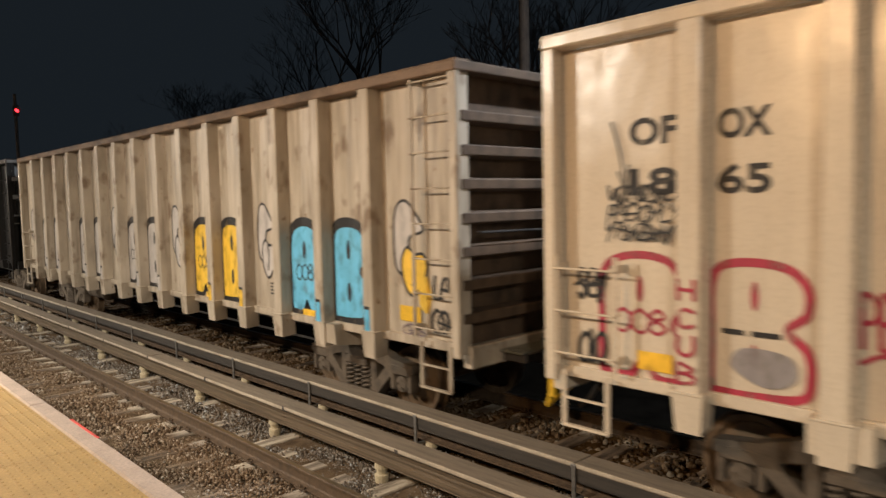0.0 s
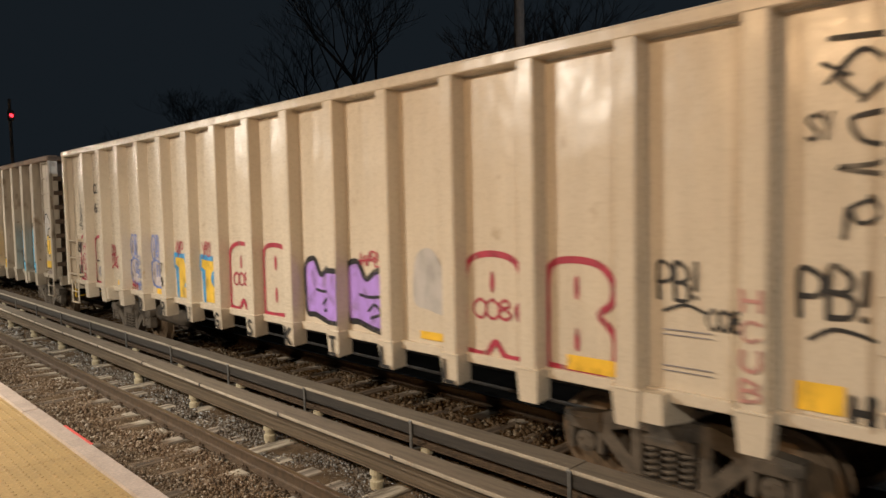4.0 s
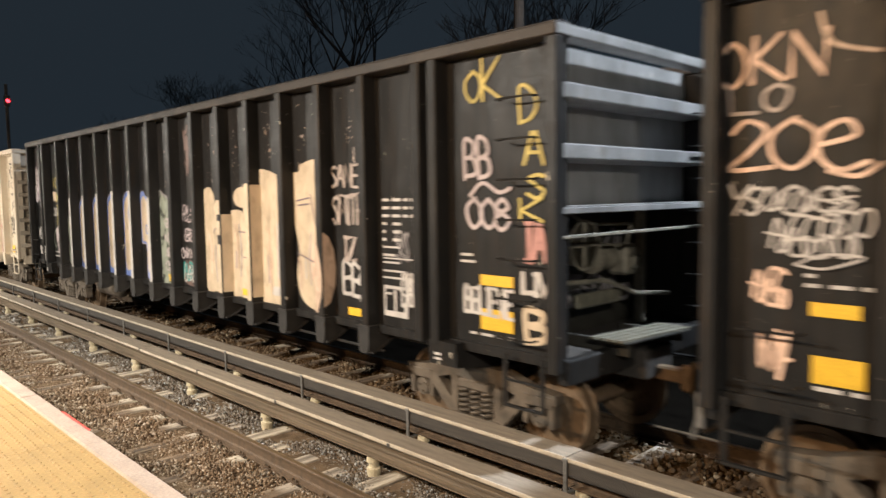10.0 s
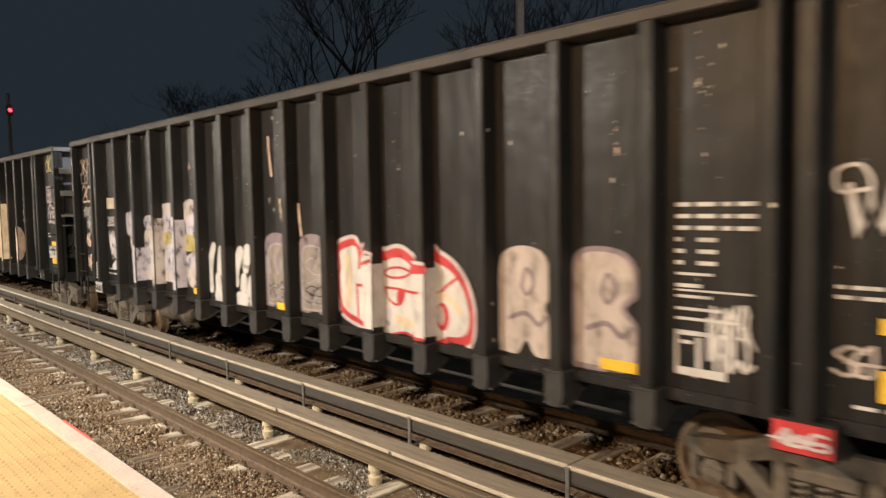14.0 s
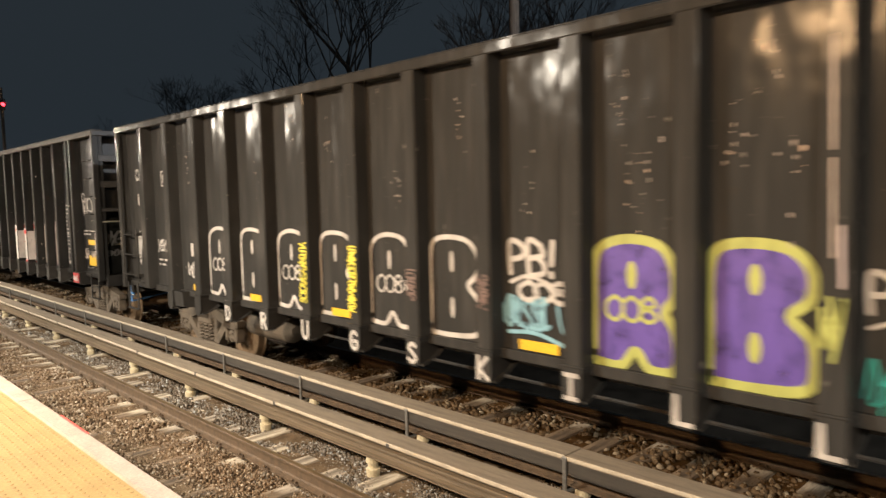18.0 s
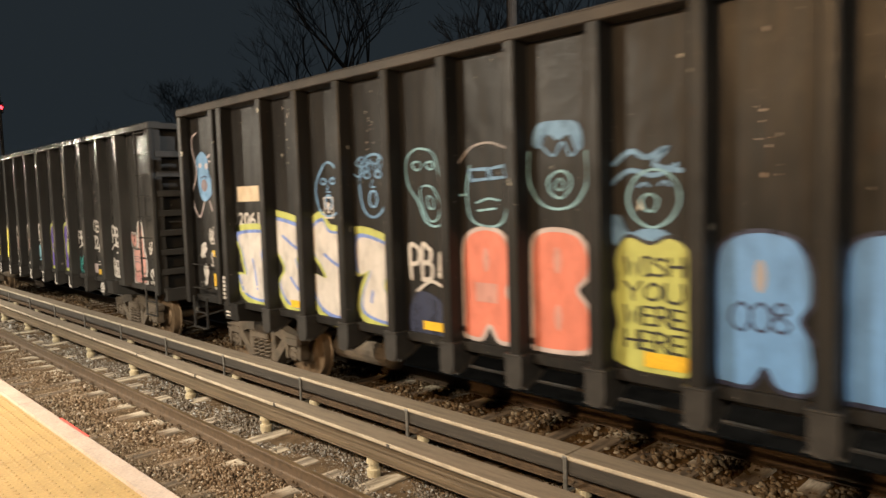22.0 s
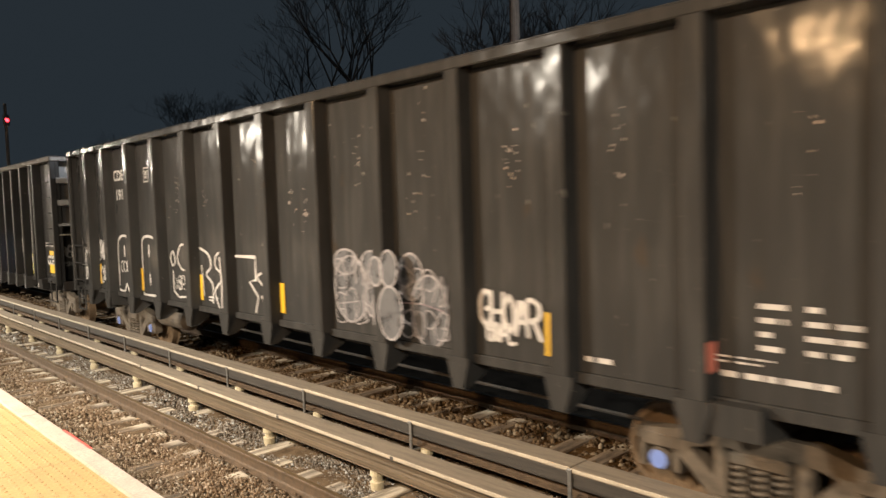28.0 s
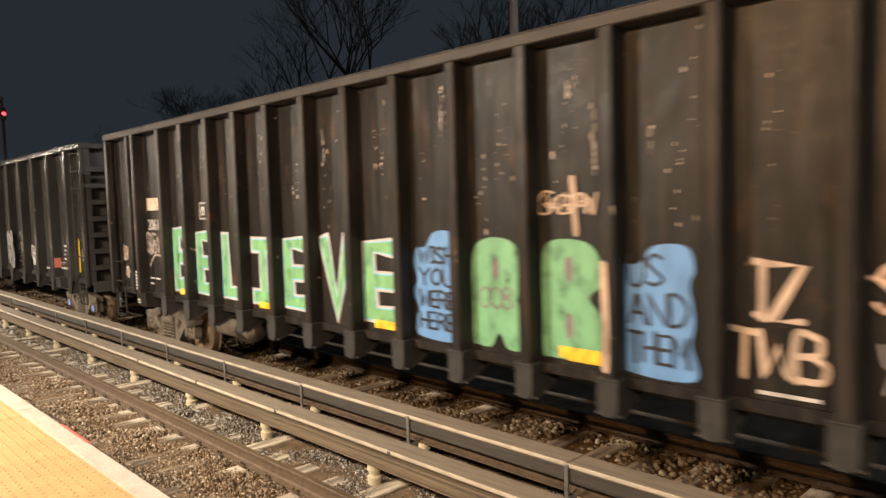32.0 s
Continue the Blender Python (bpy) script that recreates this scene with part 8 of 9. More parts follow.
def paint_f(car, B, posts):
    long_ends(car, B, 400, number="20611")
    T = lambda label, name="sprayed_tag", plane=None: Art(car, name, label, plane)
    Q = lambda pts: [(within(B[0], u), z) for u, z in pts]
    s = T("pale-blue figure with white eyes, open mouth and thin limbs", "sprayed_figure")
    s.stroke(Q([(0.17, 3.91), (-0.03, 3.84), (-0.05, 3.66), (0.08, 3.35), (0.04, 3.15), (-0.11, 2.92), (-0.03, 2.65), (0.14, 2.53), (0.3, 2.71), (0.33, 2.8)]), 0.028, "s_pinkwhite")
    s.stroke(Q([(0.55, 2.78), (0.63, 2.63), (0.79, 2.51)]), 0.032, "s_pinkwhite").stroke(Q([(0.54, 3.49), (0.69, 3.57), (0.67, 3.75)]), 0.035, "s_pinkwhite").stroke(Q([(0.59, 3.43), (0.8, 3.33)]), 0.03, "s_pinkwhite")
    s.blob(Q([(0.35, 3.59), (0.11, 3.49), (0.12, 3.31), (0.19, 2.91), (0.38, 2.78), (0.63, 2.89), (0.68, 3.04), (0.56, 3.28), (0.54, 3.47)]), "s_steel")
    for u, z, ru, rz, mat in ((0.25, 3.37, 0.06, 0.04, "s_pinkwhite"), (0.49, 3.35, 0.06, 0.05, "s_pinkwhite"), (0.38, 3.04, 0.12, 0.10, "s_mauve")):
        s.blob(Q([(u + ru * math.cos(i * math.pi / 4), z + rz * math.sin(i * math.pi / 4)) for i in range(8)]), mat)
    s.stroke(Q([(0.26, 3.16), (0.4, 3.19), (0.5, 3.16)]), 0.018, "s_navy").done()
    T("white tag").tag(*span(B[0], 0.5, 0.9), 2.08, 2.4, "s_white", 402, 4, 0.04).tag(within(B[0], 0.12), within(B[0], 0.36), 1.8, 2.1, "s_white", 403, 4, 0.06).tag(within(B[0], 0.22), within(B[0], 0.38), 1.4, 1.75, "s_white", 404, 4, 0.06).tag(within(B[0], 0.5), within(B[0], 0.62), 1.7, 1.95, "s_white", 405, 3, 0.03).done()
    # four white letters, blue inside line, lime rim
    shapes = {1: [(0.0, 2.29), (0.88, 2.33), (0.87, 2.14), (0.73, 2.05), (0.74, 1.9), (0.96, 1.58), (0.93, 1.39), (0.74, 1.27), (0.35, 1.29), (0.11, 1.38), (-0.01, 1.62), (0.22, 1.65), (0.17, 1.83), (0.12, 2.01)],
              2: [(-0.1, 2.45), (0.02, 2.53), (1.0, 2.36), (0.96, 1.98), (0.62, 1.96), (0.86, 1.57), (0.95, 1.28), (0.36, 1.28), (0.10, 1.42), (0.02, 1.59), (0.24, 1.78), (0.10, 1.97), (-0.1, 2.07)],
              3: [(-0.08, 2.39), (0.27, 2.52), (0.47, 2.37), (0.99, 2.22), (0.97, 1.27), (0.14, 1.3), (-0.1, 1.73), (0.34, 1.71), (0.23, 1.88), (-0.08, 2.1)],
              4: [(0.03, 2.32), (1.02, 2.16), (1.02, 1.84), (0.72, 1.79), (0.74, 1.63), (1.02, 1.58), (0.98, 1.26), (0.18, 1.32), (0.11, 1.57), (0.34, 1.89), (0.0, 1.85)]}
    inner = {1: [[(0.44, 1.89), (0.5, 1.68), (0.54, 1.45)]], 2: [[(0.2, 2.26), (0.62, 2.11), (0.96, 2.06)], [(0.42, 1.68), (0.66, 1.53), (0.93, 1.53)]],
             3: [[(0.31, 2.04), (0.62, 1.93), (0.99, 1.85)]], 4: [[(0.4, 1.62), (0.36, 1.5)]]}
    for k, pts in shapes.items():
        P2 = [(within(B[k], u), z) for u, z in pts]
        c = (sum(p[0] for p in P2) / len(P2), sum(p[1] for p in P2) / len(P2))
        s = T("white angular letter with blue line and lime rim", "sprayed_letter").stroke([(c[0] + (p[0] - c[0]) * 1.08, c[1] + (p[1] - c[1]) * 1.08) for p in P2], 0.09, "s_lime", True).blob(P2, "s_peri").blob([(c[0] + (p[0] - c[0]) * 0.88, c[1] + (p[1] - c[1]) * 0.92) for p in P2], "s_white")
        for line in inner[k]:
            s.stroke([(within(B[k], u), z) for u, z in line], 0.045, "s_peri")
        if k == 4:
            s.blob([(within(B[k], u), z) for u, z in ((0.74, 1.76), (0.78, 1.64), (1.0, 1.6), (1.0, 1.68), (0.86, 1.7), (0.98, 1.8))], "s_gold")
        s.done()
    for k, dz, r, sd in ((3, 2.88, 0.36, 411), (4, 2.92, 0.38, 412)):
        s = T("loose face outlined in pale blue", "sprayed_figure")
        face(s, within(B[k], 0.5), dz, r, "s_steel", sd)
        if k == 4:
            s.tag(*span(B[k], 0.05, 0.9), dz + 0.1, dz + 0.35, "s_steel", sd, 5, 0.03)
        s.done()
    s = T("long face with a wide open mouth, in pale-blue lines", "sprayed_figure")
    s.stroke(at(B[5], [(0.13, 3.21), (0.36, 3.29), (0.67, 3.23), (0.77, 3.05), (0.87, 2.77), (0.87, 2.52), (0.71, 2.43), (0.49, 2.49), (0.35, 2.69), (0.13, 2.89), (0.08, 3.07)]), 0.022, "s_ice", True)
    for ring in ([(0.22, 3.12), (0.34, 3.15), (0.44, 3.1), (0.33, 3.05)], [(0.52, 3.11), (0.62, 3.14), (0.69, 3.09), (0.61, 3.05)], [(0.4, 2.85), (0.64, 2.86), (0.8, 2.68), (0.75, 2.52), (0.59, 2.49), (0.44, 2.63)], [(0.55, 2.76), (0.66, 2.73), (0.67, 2.63), (0.57, 2.64)]):
        s.stroke(at(B[5], ring), 0.02, "s_ice", True)
    s.done()
    s = T("face with glasses and a cap, in pale-blue lines", "sprayed_figure")
    s.stroke(at(B[6], [(-0.06, 3.07), (0.2, 3.24), (0.56, 3.28), (0.91, 3.19)]), 0.022, "s_grey")
    for line in ([(0.19, 3.06), (0.12, 2.8), (0.19, 2.52), (0.49, 2.44), (0.77, 2.49), (0.87, 2.75), (0.87, 3.01)], [(0.3, 2.68), (0.51, 2.72), (0.72, 2.7)], [(0.33, 2.6), (0.64, 2.62)], [(-0.03, 2.76), (0.13, 2.77)]):
        s.stroke(at(B[6], line), 0.022, "s_ice")
    for lens in ([(0.18, 3.02), (0.51, 3.02), (0.53, 2.92), (0.22, 2.91), (0.18, 3.02)], [(0.56, 3.02), (0.81, 3.04), (0.83, 2.93), (0.58, 2.92), (0.56, 3.02)]):
        s.stroke(at(B[6], lens), 0.024, "s_steel", soft=False)
    s.done()
    s = T("round face with blue hair and an open mouth", "sprayed_figure")
    s.blob(at(B[7], [(0.06, 3.23), (0.15, 3.4), (0.43, 3.42), (0.74, 3.38), (0.82, 3.18), (0.72, 3.14), (0.62, 3.28), (0.45, 3.24), (0.3, 3.3), (0.18, 3.18)]), "s_steel")
    s.stroke(at(B[7], [(0.0, 3.15), (-0.01, 2.9), (0.14, 2.69), (0.41, 2.61), (0.7, 2.66), (0.87, 2.85), (0.86, 3.12)]), 0.024, "s_ice").stroke(at(B[7], [(0.21, 3.19), (0.39, 3.1), (0.52, 3.22), (0.65, 3.09), (0.79, 3.18)]), 0.024, "s_steel")
    s.stroke(at(B[7], [(0.48, 2.96), (0.62, 2.91), (0.63, 2.8), (0.49, 2.71), (0.33, 2.77), (0.31, 2.89)]), 0.022, "s_ice", True).stroke(at(B[7], [(0.48, 2.89), (0.54, 2.82), (0.47, 2.78), (0.4, 2.83)]), 0.018, "s_ice", True).done()
    s = T("wild-haired face over a blue patch", "sprayed_figure")
    s.blob(at(B[8], [(-0.06, 2.53), (0.08, 2.55), (0.2, 2.41), (0.4, 2.44), (0.65, 2.42), (0.77, 2.28), (0.49, 2.3), (0.19, 2.27), (0.0, 2.31)]), "s_steel")
    s.stroke(at(B[8], [(0.02, 2.99), (0.23, 3.09), (0.43, 3.03), (0.67, 3.1), (0.52, 2.97), (0.83, 2.91)]), 0.045, "s_steel").stroke(at(B[8], [(-0.02, 2.82), (0.22, 2.93), (0.52, 2.88), (0.78, 2.96)]), 0.04, "s_steel")
    s.stroke(at(B[8], [(0.52, 2.93), (0.73, 2.86), (0.82, 2.69), (0.72, 2.53), (0.5, 2.45), (0.28, 2.53), (0.19, 2.7), (0.3, 2.87)]), 0.022, "s_ice", True).stroke(at(B[8], [(0.46, 2.73), (0.56, 2.68), (0.51, 2.59), (0.41, 2.6), (0.36, 2.68)]), 0.02, "s_ice", True)
    s.stroke(at(B[8], [(0.32, 2.79), (0.4, 2.82), (0.46, 2.79)]), 0.022, "s_steel").stroke(at(B[8], [(0.58, 2.8), (0.65, 2.83), (0.71, 2.79)]), 0.022, "s_steel").done()
    small_box(car, B[3], 2.52, 0.4, 0.66)
    T("white capitals above a navy patch").word("PB", within(B[5], 0.14), within(B[5], 0.66), 1.83, 2.20, 0.05, "s_white", 59).word("!", within(B[5], 0.72), within(B[5], 0.88), 1.88, 2.14, 0.06, "s_white", 60).stroke(at(B[5], [(0.28, 1.70), (0.57, 1.82), (0.80, 1.78), (0.94, 1.73)]), 0.035, "s_white").done()
    T("dark navy patch", "sprayed_panel").blob([(within(B[5], u), z) for u, z in ((0.1, 1.2), (0.15, 1.6), (0.4, 1.7), (0.8, 1.58), (0.95, 1.2))], "s_navy").done()
    for k, kind in ((6, 0), (7, 1)):
        a0, a1 = span(B[k], 0.04, 0.97)
        T("salmon bubble letter with a pale outline", "sprayed_letter").letter(kind, a0, a1, 1.27, 2.42, "s_salmon", "s_pinkwhite", "s_pink", 0.045).done()
    T("pale patch in the letter").rect(*span(B[6], 0.28, 0.7), 1.66, 1.86, "s_pink").done()

    def bubble(k, z1, mat, label, rows, weight=0.01):
        a0, a1 = span(B[k], 0.02, 1.0)
        w = a1 - a0
        e = [(a0 + w * u, z) for u, z in ((0.05, 1.27), (0.02, 1.5), (0.06, 1.62), (0.0, 1.85), (0.06, 1.95), (0.04, 2.2), (0.2, z1), (0.5, z1 - 0.06), (0.75, z1), (0.98, z1 - 0.12), (1.0, 1.9), (1.0, 1.26))]
        s = T(label, "sprayed_panel").stroke([(p[0], p[1] + 0.01) for p in e[5:10]], 0.05, "s_black").blob(e, mat).done()
        h = (z1 - 0.16 - 1.36) / len(rows)
        for r, txt in enumerate(rows):
            zz = z1 - 0.14 - (r + 1) * h
            Art(car, "sprayed_word", "thin black sprayed word").word(txt, a0 + 0.16 * w, a0 + 0.95 * w, zz + 0.04, zz + h - 0.02, 0.024, "s_black", r + k).done()

    bubble(8, 2.36, "s_lime", "yellow-green cloud panel", ["WISH", "YOU", "WERE", "HERE"])
    bubble(11, 2.34, "s_lime", "yellow-green cloud panel", ["HELLO", "FROM THE", "OTHER", "SIDE"])
    for k, kind in ((9, 0), (10, 1)):
        a0, a1 = span(B[k], 0.03, 0.97)
        T("sky-blue bubble letter with dark outline", "sprayed_letter").letter(kind, a0, a1, 1.27, 2.42, None, "s_navy", None, 0.07).letter(kind, a0, a1, 1.27, 2.42, "s_blue", None, "s_navy" if kind else "s_grey", 0.05, "s_navy" if kind == 0 else None).done()
    for k in (8, 11):
        strip(car, *span(B[k], 0.42, 0.97), 1.29, 1.40)
    a0, a1 = span(B[12], 0.0, 1.02)
    T("purple and sky-blue panel", "sprayed_panel").blob([(a0, 1.27), (a0 - 0.02, 2.3), (a0 + 0.3, 2.38), (a0 + 0.3, 1.27)], "s_purple", False).blob([(a0 + 0.22, 1.27), (a0 + 0.16, 2.0), (a0 + 0.18, 2.36), (a1 - 0.06, 2.4), (a1 - 0.1, 2.0), (a1, 1.8), (a1, 1.27)], "s_blue", False).done()
    T("dark tag and white label").tag(*span(B[12], 0.35, 0.9), 1.88, 2.05, "s_navy", 431, 4, 0.03).rect(*span(B[12], 0.4, 0.72), 1.34, 1.50, "s_white").done()
    a0, a1 = span(B[13], 0.0, 1.0)
    T("sky-blue panel with a purple point", "sprayed_panel").blob([(a0 + 0.06, 1.28), (a0 + 0.05, 1.6), (a0, 1.8), (a0, 2.36), (a1 - 0.2, 2.4), (a1 - 0.02, 2.1), (a1 - 0.06, 1.9), (a1, 1.7), (a1 - 0.04, 1.28)], "s_blue", False).blob([(a0 + 0.0, 1.62), (a0 + 0.4, 1.78), (a0 + 0.2, 1.6), (a0 + 0.02, 1.52)], "s_purple", False).done()
    T("dark looping tags on the panel").tag(*span(B[13], 0.12, 0.8), 2.05, 2.3, "s_navy", 432, 8, 0.03).tag(*span(B[13], 0.2, 0.75), 1.7, 1.98, "s_navy", 433, 5, 0.035).done()
    T("pale looping capitals near the top rail with a swoosh").word("BB", within(B[13], 0.04), within(B[13], 0.62), 3.58, 4.08, 0.04, "s_wash", 54).stroke(at(B[13], [(-0.05, 3.40), (0.33, 3.50), (0.55, 3.54), (0.73, 3.36)]), 0.04, "s_peach").stroke(at(B[13], [(0.22, 3.36), (0.48, 3.46), (0.55, 3.47)]), 0.03, "s_peach").done()
    T("white looping capitals and numerals").word("PB", within(B[14], 0.04), within(B[14], 0.54), 1.88, 2.24, 0.06, "s_white", 55).word("!", within(B[14], 0.67), within(B[14], 0.89), 1.89, 2.26, 0.07, "s_white", 56).stroke(at(B[14], [(0.18, 1.71), (0.42, 1.84), (0.67, 1.83), (0.91, 1.75)]), 0.05, "s_white").word("008", within(B[14], 0.15), within(B[14], 0.87), 1.43, 1.74, 0.055, "s_white", 57, fill=1.1).done()
    T("yellow and white scribbles over the data").tag(*span(B[15], 0.1, 0.95), 1.35, 1.9, "s_lemon", 437, 14, 0.06).tag(*span(B[15], 0.12, 0.95), 1.35, 1.85, "s_white", 438, 9, 0.03).done()
    r = (7.235, B[16][1])
    T("white numerals between the yellow plates").word("008", within(r, 0.14), within(r, 0.58), 1.60, 1.82, 0.05, "s_white", 58, fill=1.08).done()
    T("pale block tags below the grab irons").tag(within(r, 0.74), within(r, 0.98), 1.72, 2.12, "s_cream", 439, 5, 0.07).blob([(within(r, u), z) for u, z in ((0.76, 1.3), (0.74, 1.62), (0.86, 1.66), (0.98, 1.6), (0.98, 1.28))], "s_pinkwhite").done()


def paint_g(car, B, posts):
    T = lambda label, name="sprayed_tag", plane=None: Art(car, name, label, plane)
    c = B[2]
    Art(car, "car_number", "white stencilled reporting mark").text("CDEX", *span(c, 0.1, 0.8), 3.50, 3.72, "s_white", 0.02).done()
    Art(car, "car_number", "white stencilled number").text("19168", *span(c, 0.2, 0.86), 3.10, 3.33, "s_white", 0.02).done()
    small_box(car, B[3], 3.42, 0.38, 0.58)
    T("white tags beside the ladder").tag(*span(B[0], 0.1, 0.9), 1.3, 2.2, "s_white", 501, 7, 0.05).tag(*span(B[1], 0.15, 0.9), 1.75, 2.35, "s_white", 502, 6, 0.05).tag(*span(B[1], 0.2, 0.95), 1.35, 1.75, "s_white", 503, 6, 0.06).done()
    Art(car, "sprayed_word", "white numerals sprayed down the sheet").text("8", *span(B[1], 0.55, 0.9), 1.3, 1.5, "s_white", 0.03).done()
    for k, kind, num in ((2, 0, "s_white"), (3, 1, None)):
        T("white outlined bubble letter", "sprayed_letter").letter(kind, *span(B[k], 0.12, 0.82), 1.24, 2.38, None, "s_white", "s_white", 0.05, num).done()
    s = T("white outlined wild letters")
    a0, a1 = span(B[4], 0.15, 0.95)
    s.stroke([(a0, 2.0), (a0 + 0.12, 2.12), (a0 + 0.2, 1.95), (a0 + 0.08, 1.86), (a0, 2.0)], 0.035, "s_white").stroke([(a0 + 0.85, 2.1), (a0 + 0.5, 2.25), (a0 + 0.3, 2.0), (a0 + 0.5, 1.8), (a0 + 0.75, 1.9), (a0 + 0.65, 2.1)], 0.035, "s_white").stroke([(a0 + 0.1, 1.75), (a0 + 0.1, 1.4), (a0 + 0.3, 1.3), (a0 + 0.9, 1.35)], 0.035, "s_white", soft=False).tag(a0 + 0.2, a0 + 0.8, 1.4, 1.72, "s_white", 511, 6, 0.03).done()
    a0, a1 = span(B[5], 0.08, 1.0)
    s = T("white outlined wild letters")
    s.stroke([(a0, 2.2), (a0 + 0.3, 2.1), (a0 + 0.38, 1.9), (a0 + 0.2, 1.76), (a0 + 0.42, 1.6), (a0 + 0.4, 1.3)], 0.04, "s_white").stroke([(a1, 2.2), (a0 + 0.6, 2.1), (a0 + 0.55, 1.9), (a0 + 0.8, 1.75), (a0 + 0.5, 1.5), (a0 + 0.62, 1.24)], 0.04, "s_white").stroke([(a0 + 0.05, 1.9), (a0 + 0.1, 1.4)], 0.03, "s_white").done()
    a0, a1 = span(B[6], -0.05, 0.9)
    s = T("white outlined wild letters")
    s.stroke([(a0, 2.1), (a0 + 0.7, 2.1), (a0 + 0.7, 1.75), (a0 + 0.5, 1.72), (a0 + 0.75, 1.5), (a0 + 0.66, 1.26)], 0.035, "s_white", soft=False).stroke([(a0 + 1.0, 1.9), (a0 + 0.75, 1.8), (a0 + 1.02, 1.6)], 0.035, "s_white").stroke([(a0 + 1.0, 1.4), (a0 + 0.85, 1.52), (a0 + 1.02, 1.3)], 0.035, "s_white").done()
    T("white stroke over a post", plane=RIB - 0.005).stroke([(B[5][1] + 0.04, 2.08), (B[5][1] + 0.08, 1.7), (B[5][1] + 0.06, 1.3)], 0.035, "s_white").done()
    # grey bubble letters, thinly sprayed
    for k, plane, lobes in ((8, None, ((0.29, 2.11, 0.23, 0.16), (0.38, 1.77, 0.32, 0.42), (0.77, 2.08, 0.19, 0.18), (0.79, 1.67, 0.16, 0.22))), (8, RIB - 0.005, ((1.06, 2.04, 0.11, 0.17), (1.28, 2.08, 0.14, 0.21), (1.29, 1.57, 0.20, 0.31))), (9, None, ((0.25, 1.98, 0.19, 0.27), (0.53, 1.60, 0.27, 0.41)))):
        for u, z, ru, rv in lobes:
            e = [(within(B[k], u + ru * math.cos(i * math.pi / 4)), z + rv * math.sin(i * math.pi / 4)) for i in range(8)]
            T("thin grey bubble with a pale rim", "sprayed_letter", plane).blob(e, "s_ghost").stroke(e, 0.026, "s_grey", True).done()
    for k, z0, z1, sd in ((8, 1.75, 2.2, 541), (8, 1.3, 1.8, 542), (9, 1.6, 2.1, 543), (9, 1.25, 1.65, 544)):
        T("pale tangled lines over the bubbles").tag(*span(B[k], 0.12, 0.85), z0, z1, "s_grey", sd, 5, 0.03).done()
    T("dark line across the bubbles").stroke(at(B[9], [(0.02, 1.66), (0.4, 1.68), (0.75, 1.62)]), 0.018, "s_mauve").done()
    T("white looping tag").word("GHOAR", within(B[10], 0.06), within(B[10], 0.80), 1.56, 1.90, 0.05, "s_white", 61, slope=-0.1, fill=1.0).done()
    T("small white tag under it").tag(within(B[10], 0.14), within(B[10], 0.5), 1.36, 1.60, "s_white", 522, 5, 0.06).done()
    # vertical yellow strips
    for k, u, w, z1 in ((1, 0.04, 0.09, 1.75), (3, 0.02, 0.09, 1.75), (5, 0.02, 0.09, 1.75), (7, 0.01, 0.11, 1.75), (10, 0.84, 0.10, 1.74)):
        strip(car, within(B[k], u), within(B[k], u) + w, 1.32, z1)
    strip(car, within(B[13], 0.06), within(B[13], 0.19), 1.30, 2.16)
    flank(car, B[12], 1.42, 1.66, "s_salmon", [(0.1, 1.42), (0.95, 1.42), (0.95, 1.66), (0.1, 1.66)], "reflective_plate", "orange-red reflective plate on the side of a post", True)
    d = B[12]
    T("white stencilled data in two columns", "stencil_lettering").bars(within(d, 0.3), within(d, 0.48), 1.56, 1.98, 4, "s_white", 531, 0.4).bars(within(d, 0.6), within(d, 0.92), 1.56, 1.98, 4, "s_white", 532, 0.4).bars(within(d, 0.05), within(d, 0.95), 1.36, 1.44, 1, "s_white", 533, 0.6).bars(within(d, 0.0), within(d, 0.4), 1.48, 1.56, 2, "s_white", 534, 0.4).done()
    T("white stencilled data", "stencil_lettering").bars(*span(B[11], 0.1, 0.9), 1.30, 1.38, 1, "s_white", 535, 0.6).bars(within(B[5], 0.3), within(B[5], 0.6), 1.3, 1.4, 2, "s_white", 536, 0.5).done()
    T("faint grey tag beside the ladder").tag(B[13][0] + 0.05, B[13][1] - 0.2, 1.6, 1.95, "s_grey", 537, 5, 0.025).done()
    for y in (6.6 - 0.889, 6.6 + 0.889, -6.6 - 0.889, -6.6 + 0.889):
        Art(car, "bearing_cap", "blue bearing cap", plane=-1.102).blob([(-y + 0.085 * math.cos(i * math.pi / 4), 0.457 + 0.085 * math.sin(i * math.pi / 4)) for i in range(8)], "s_peri").done()


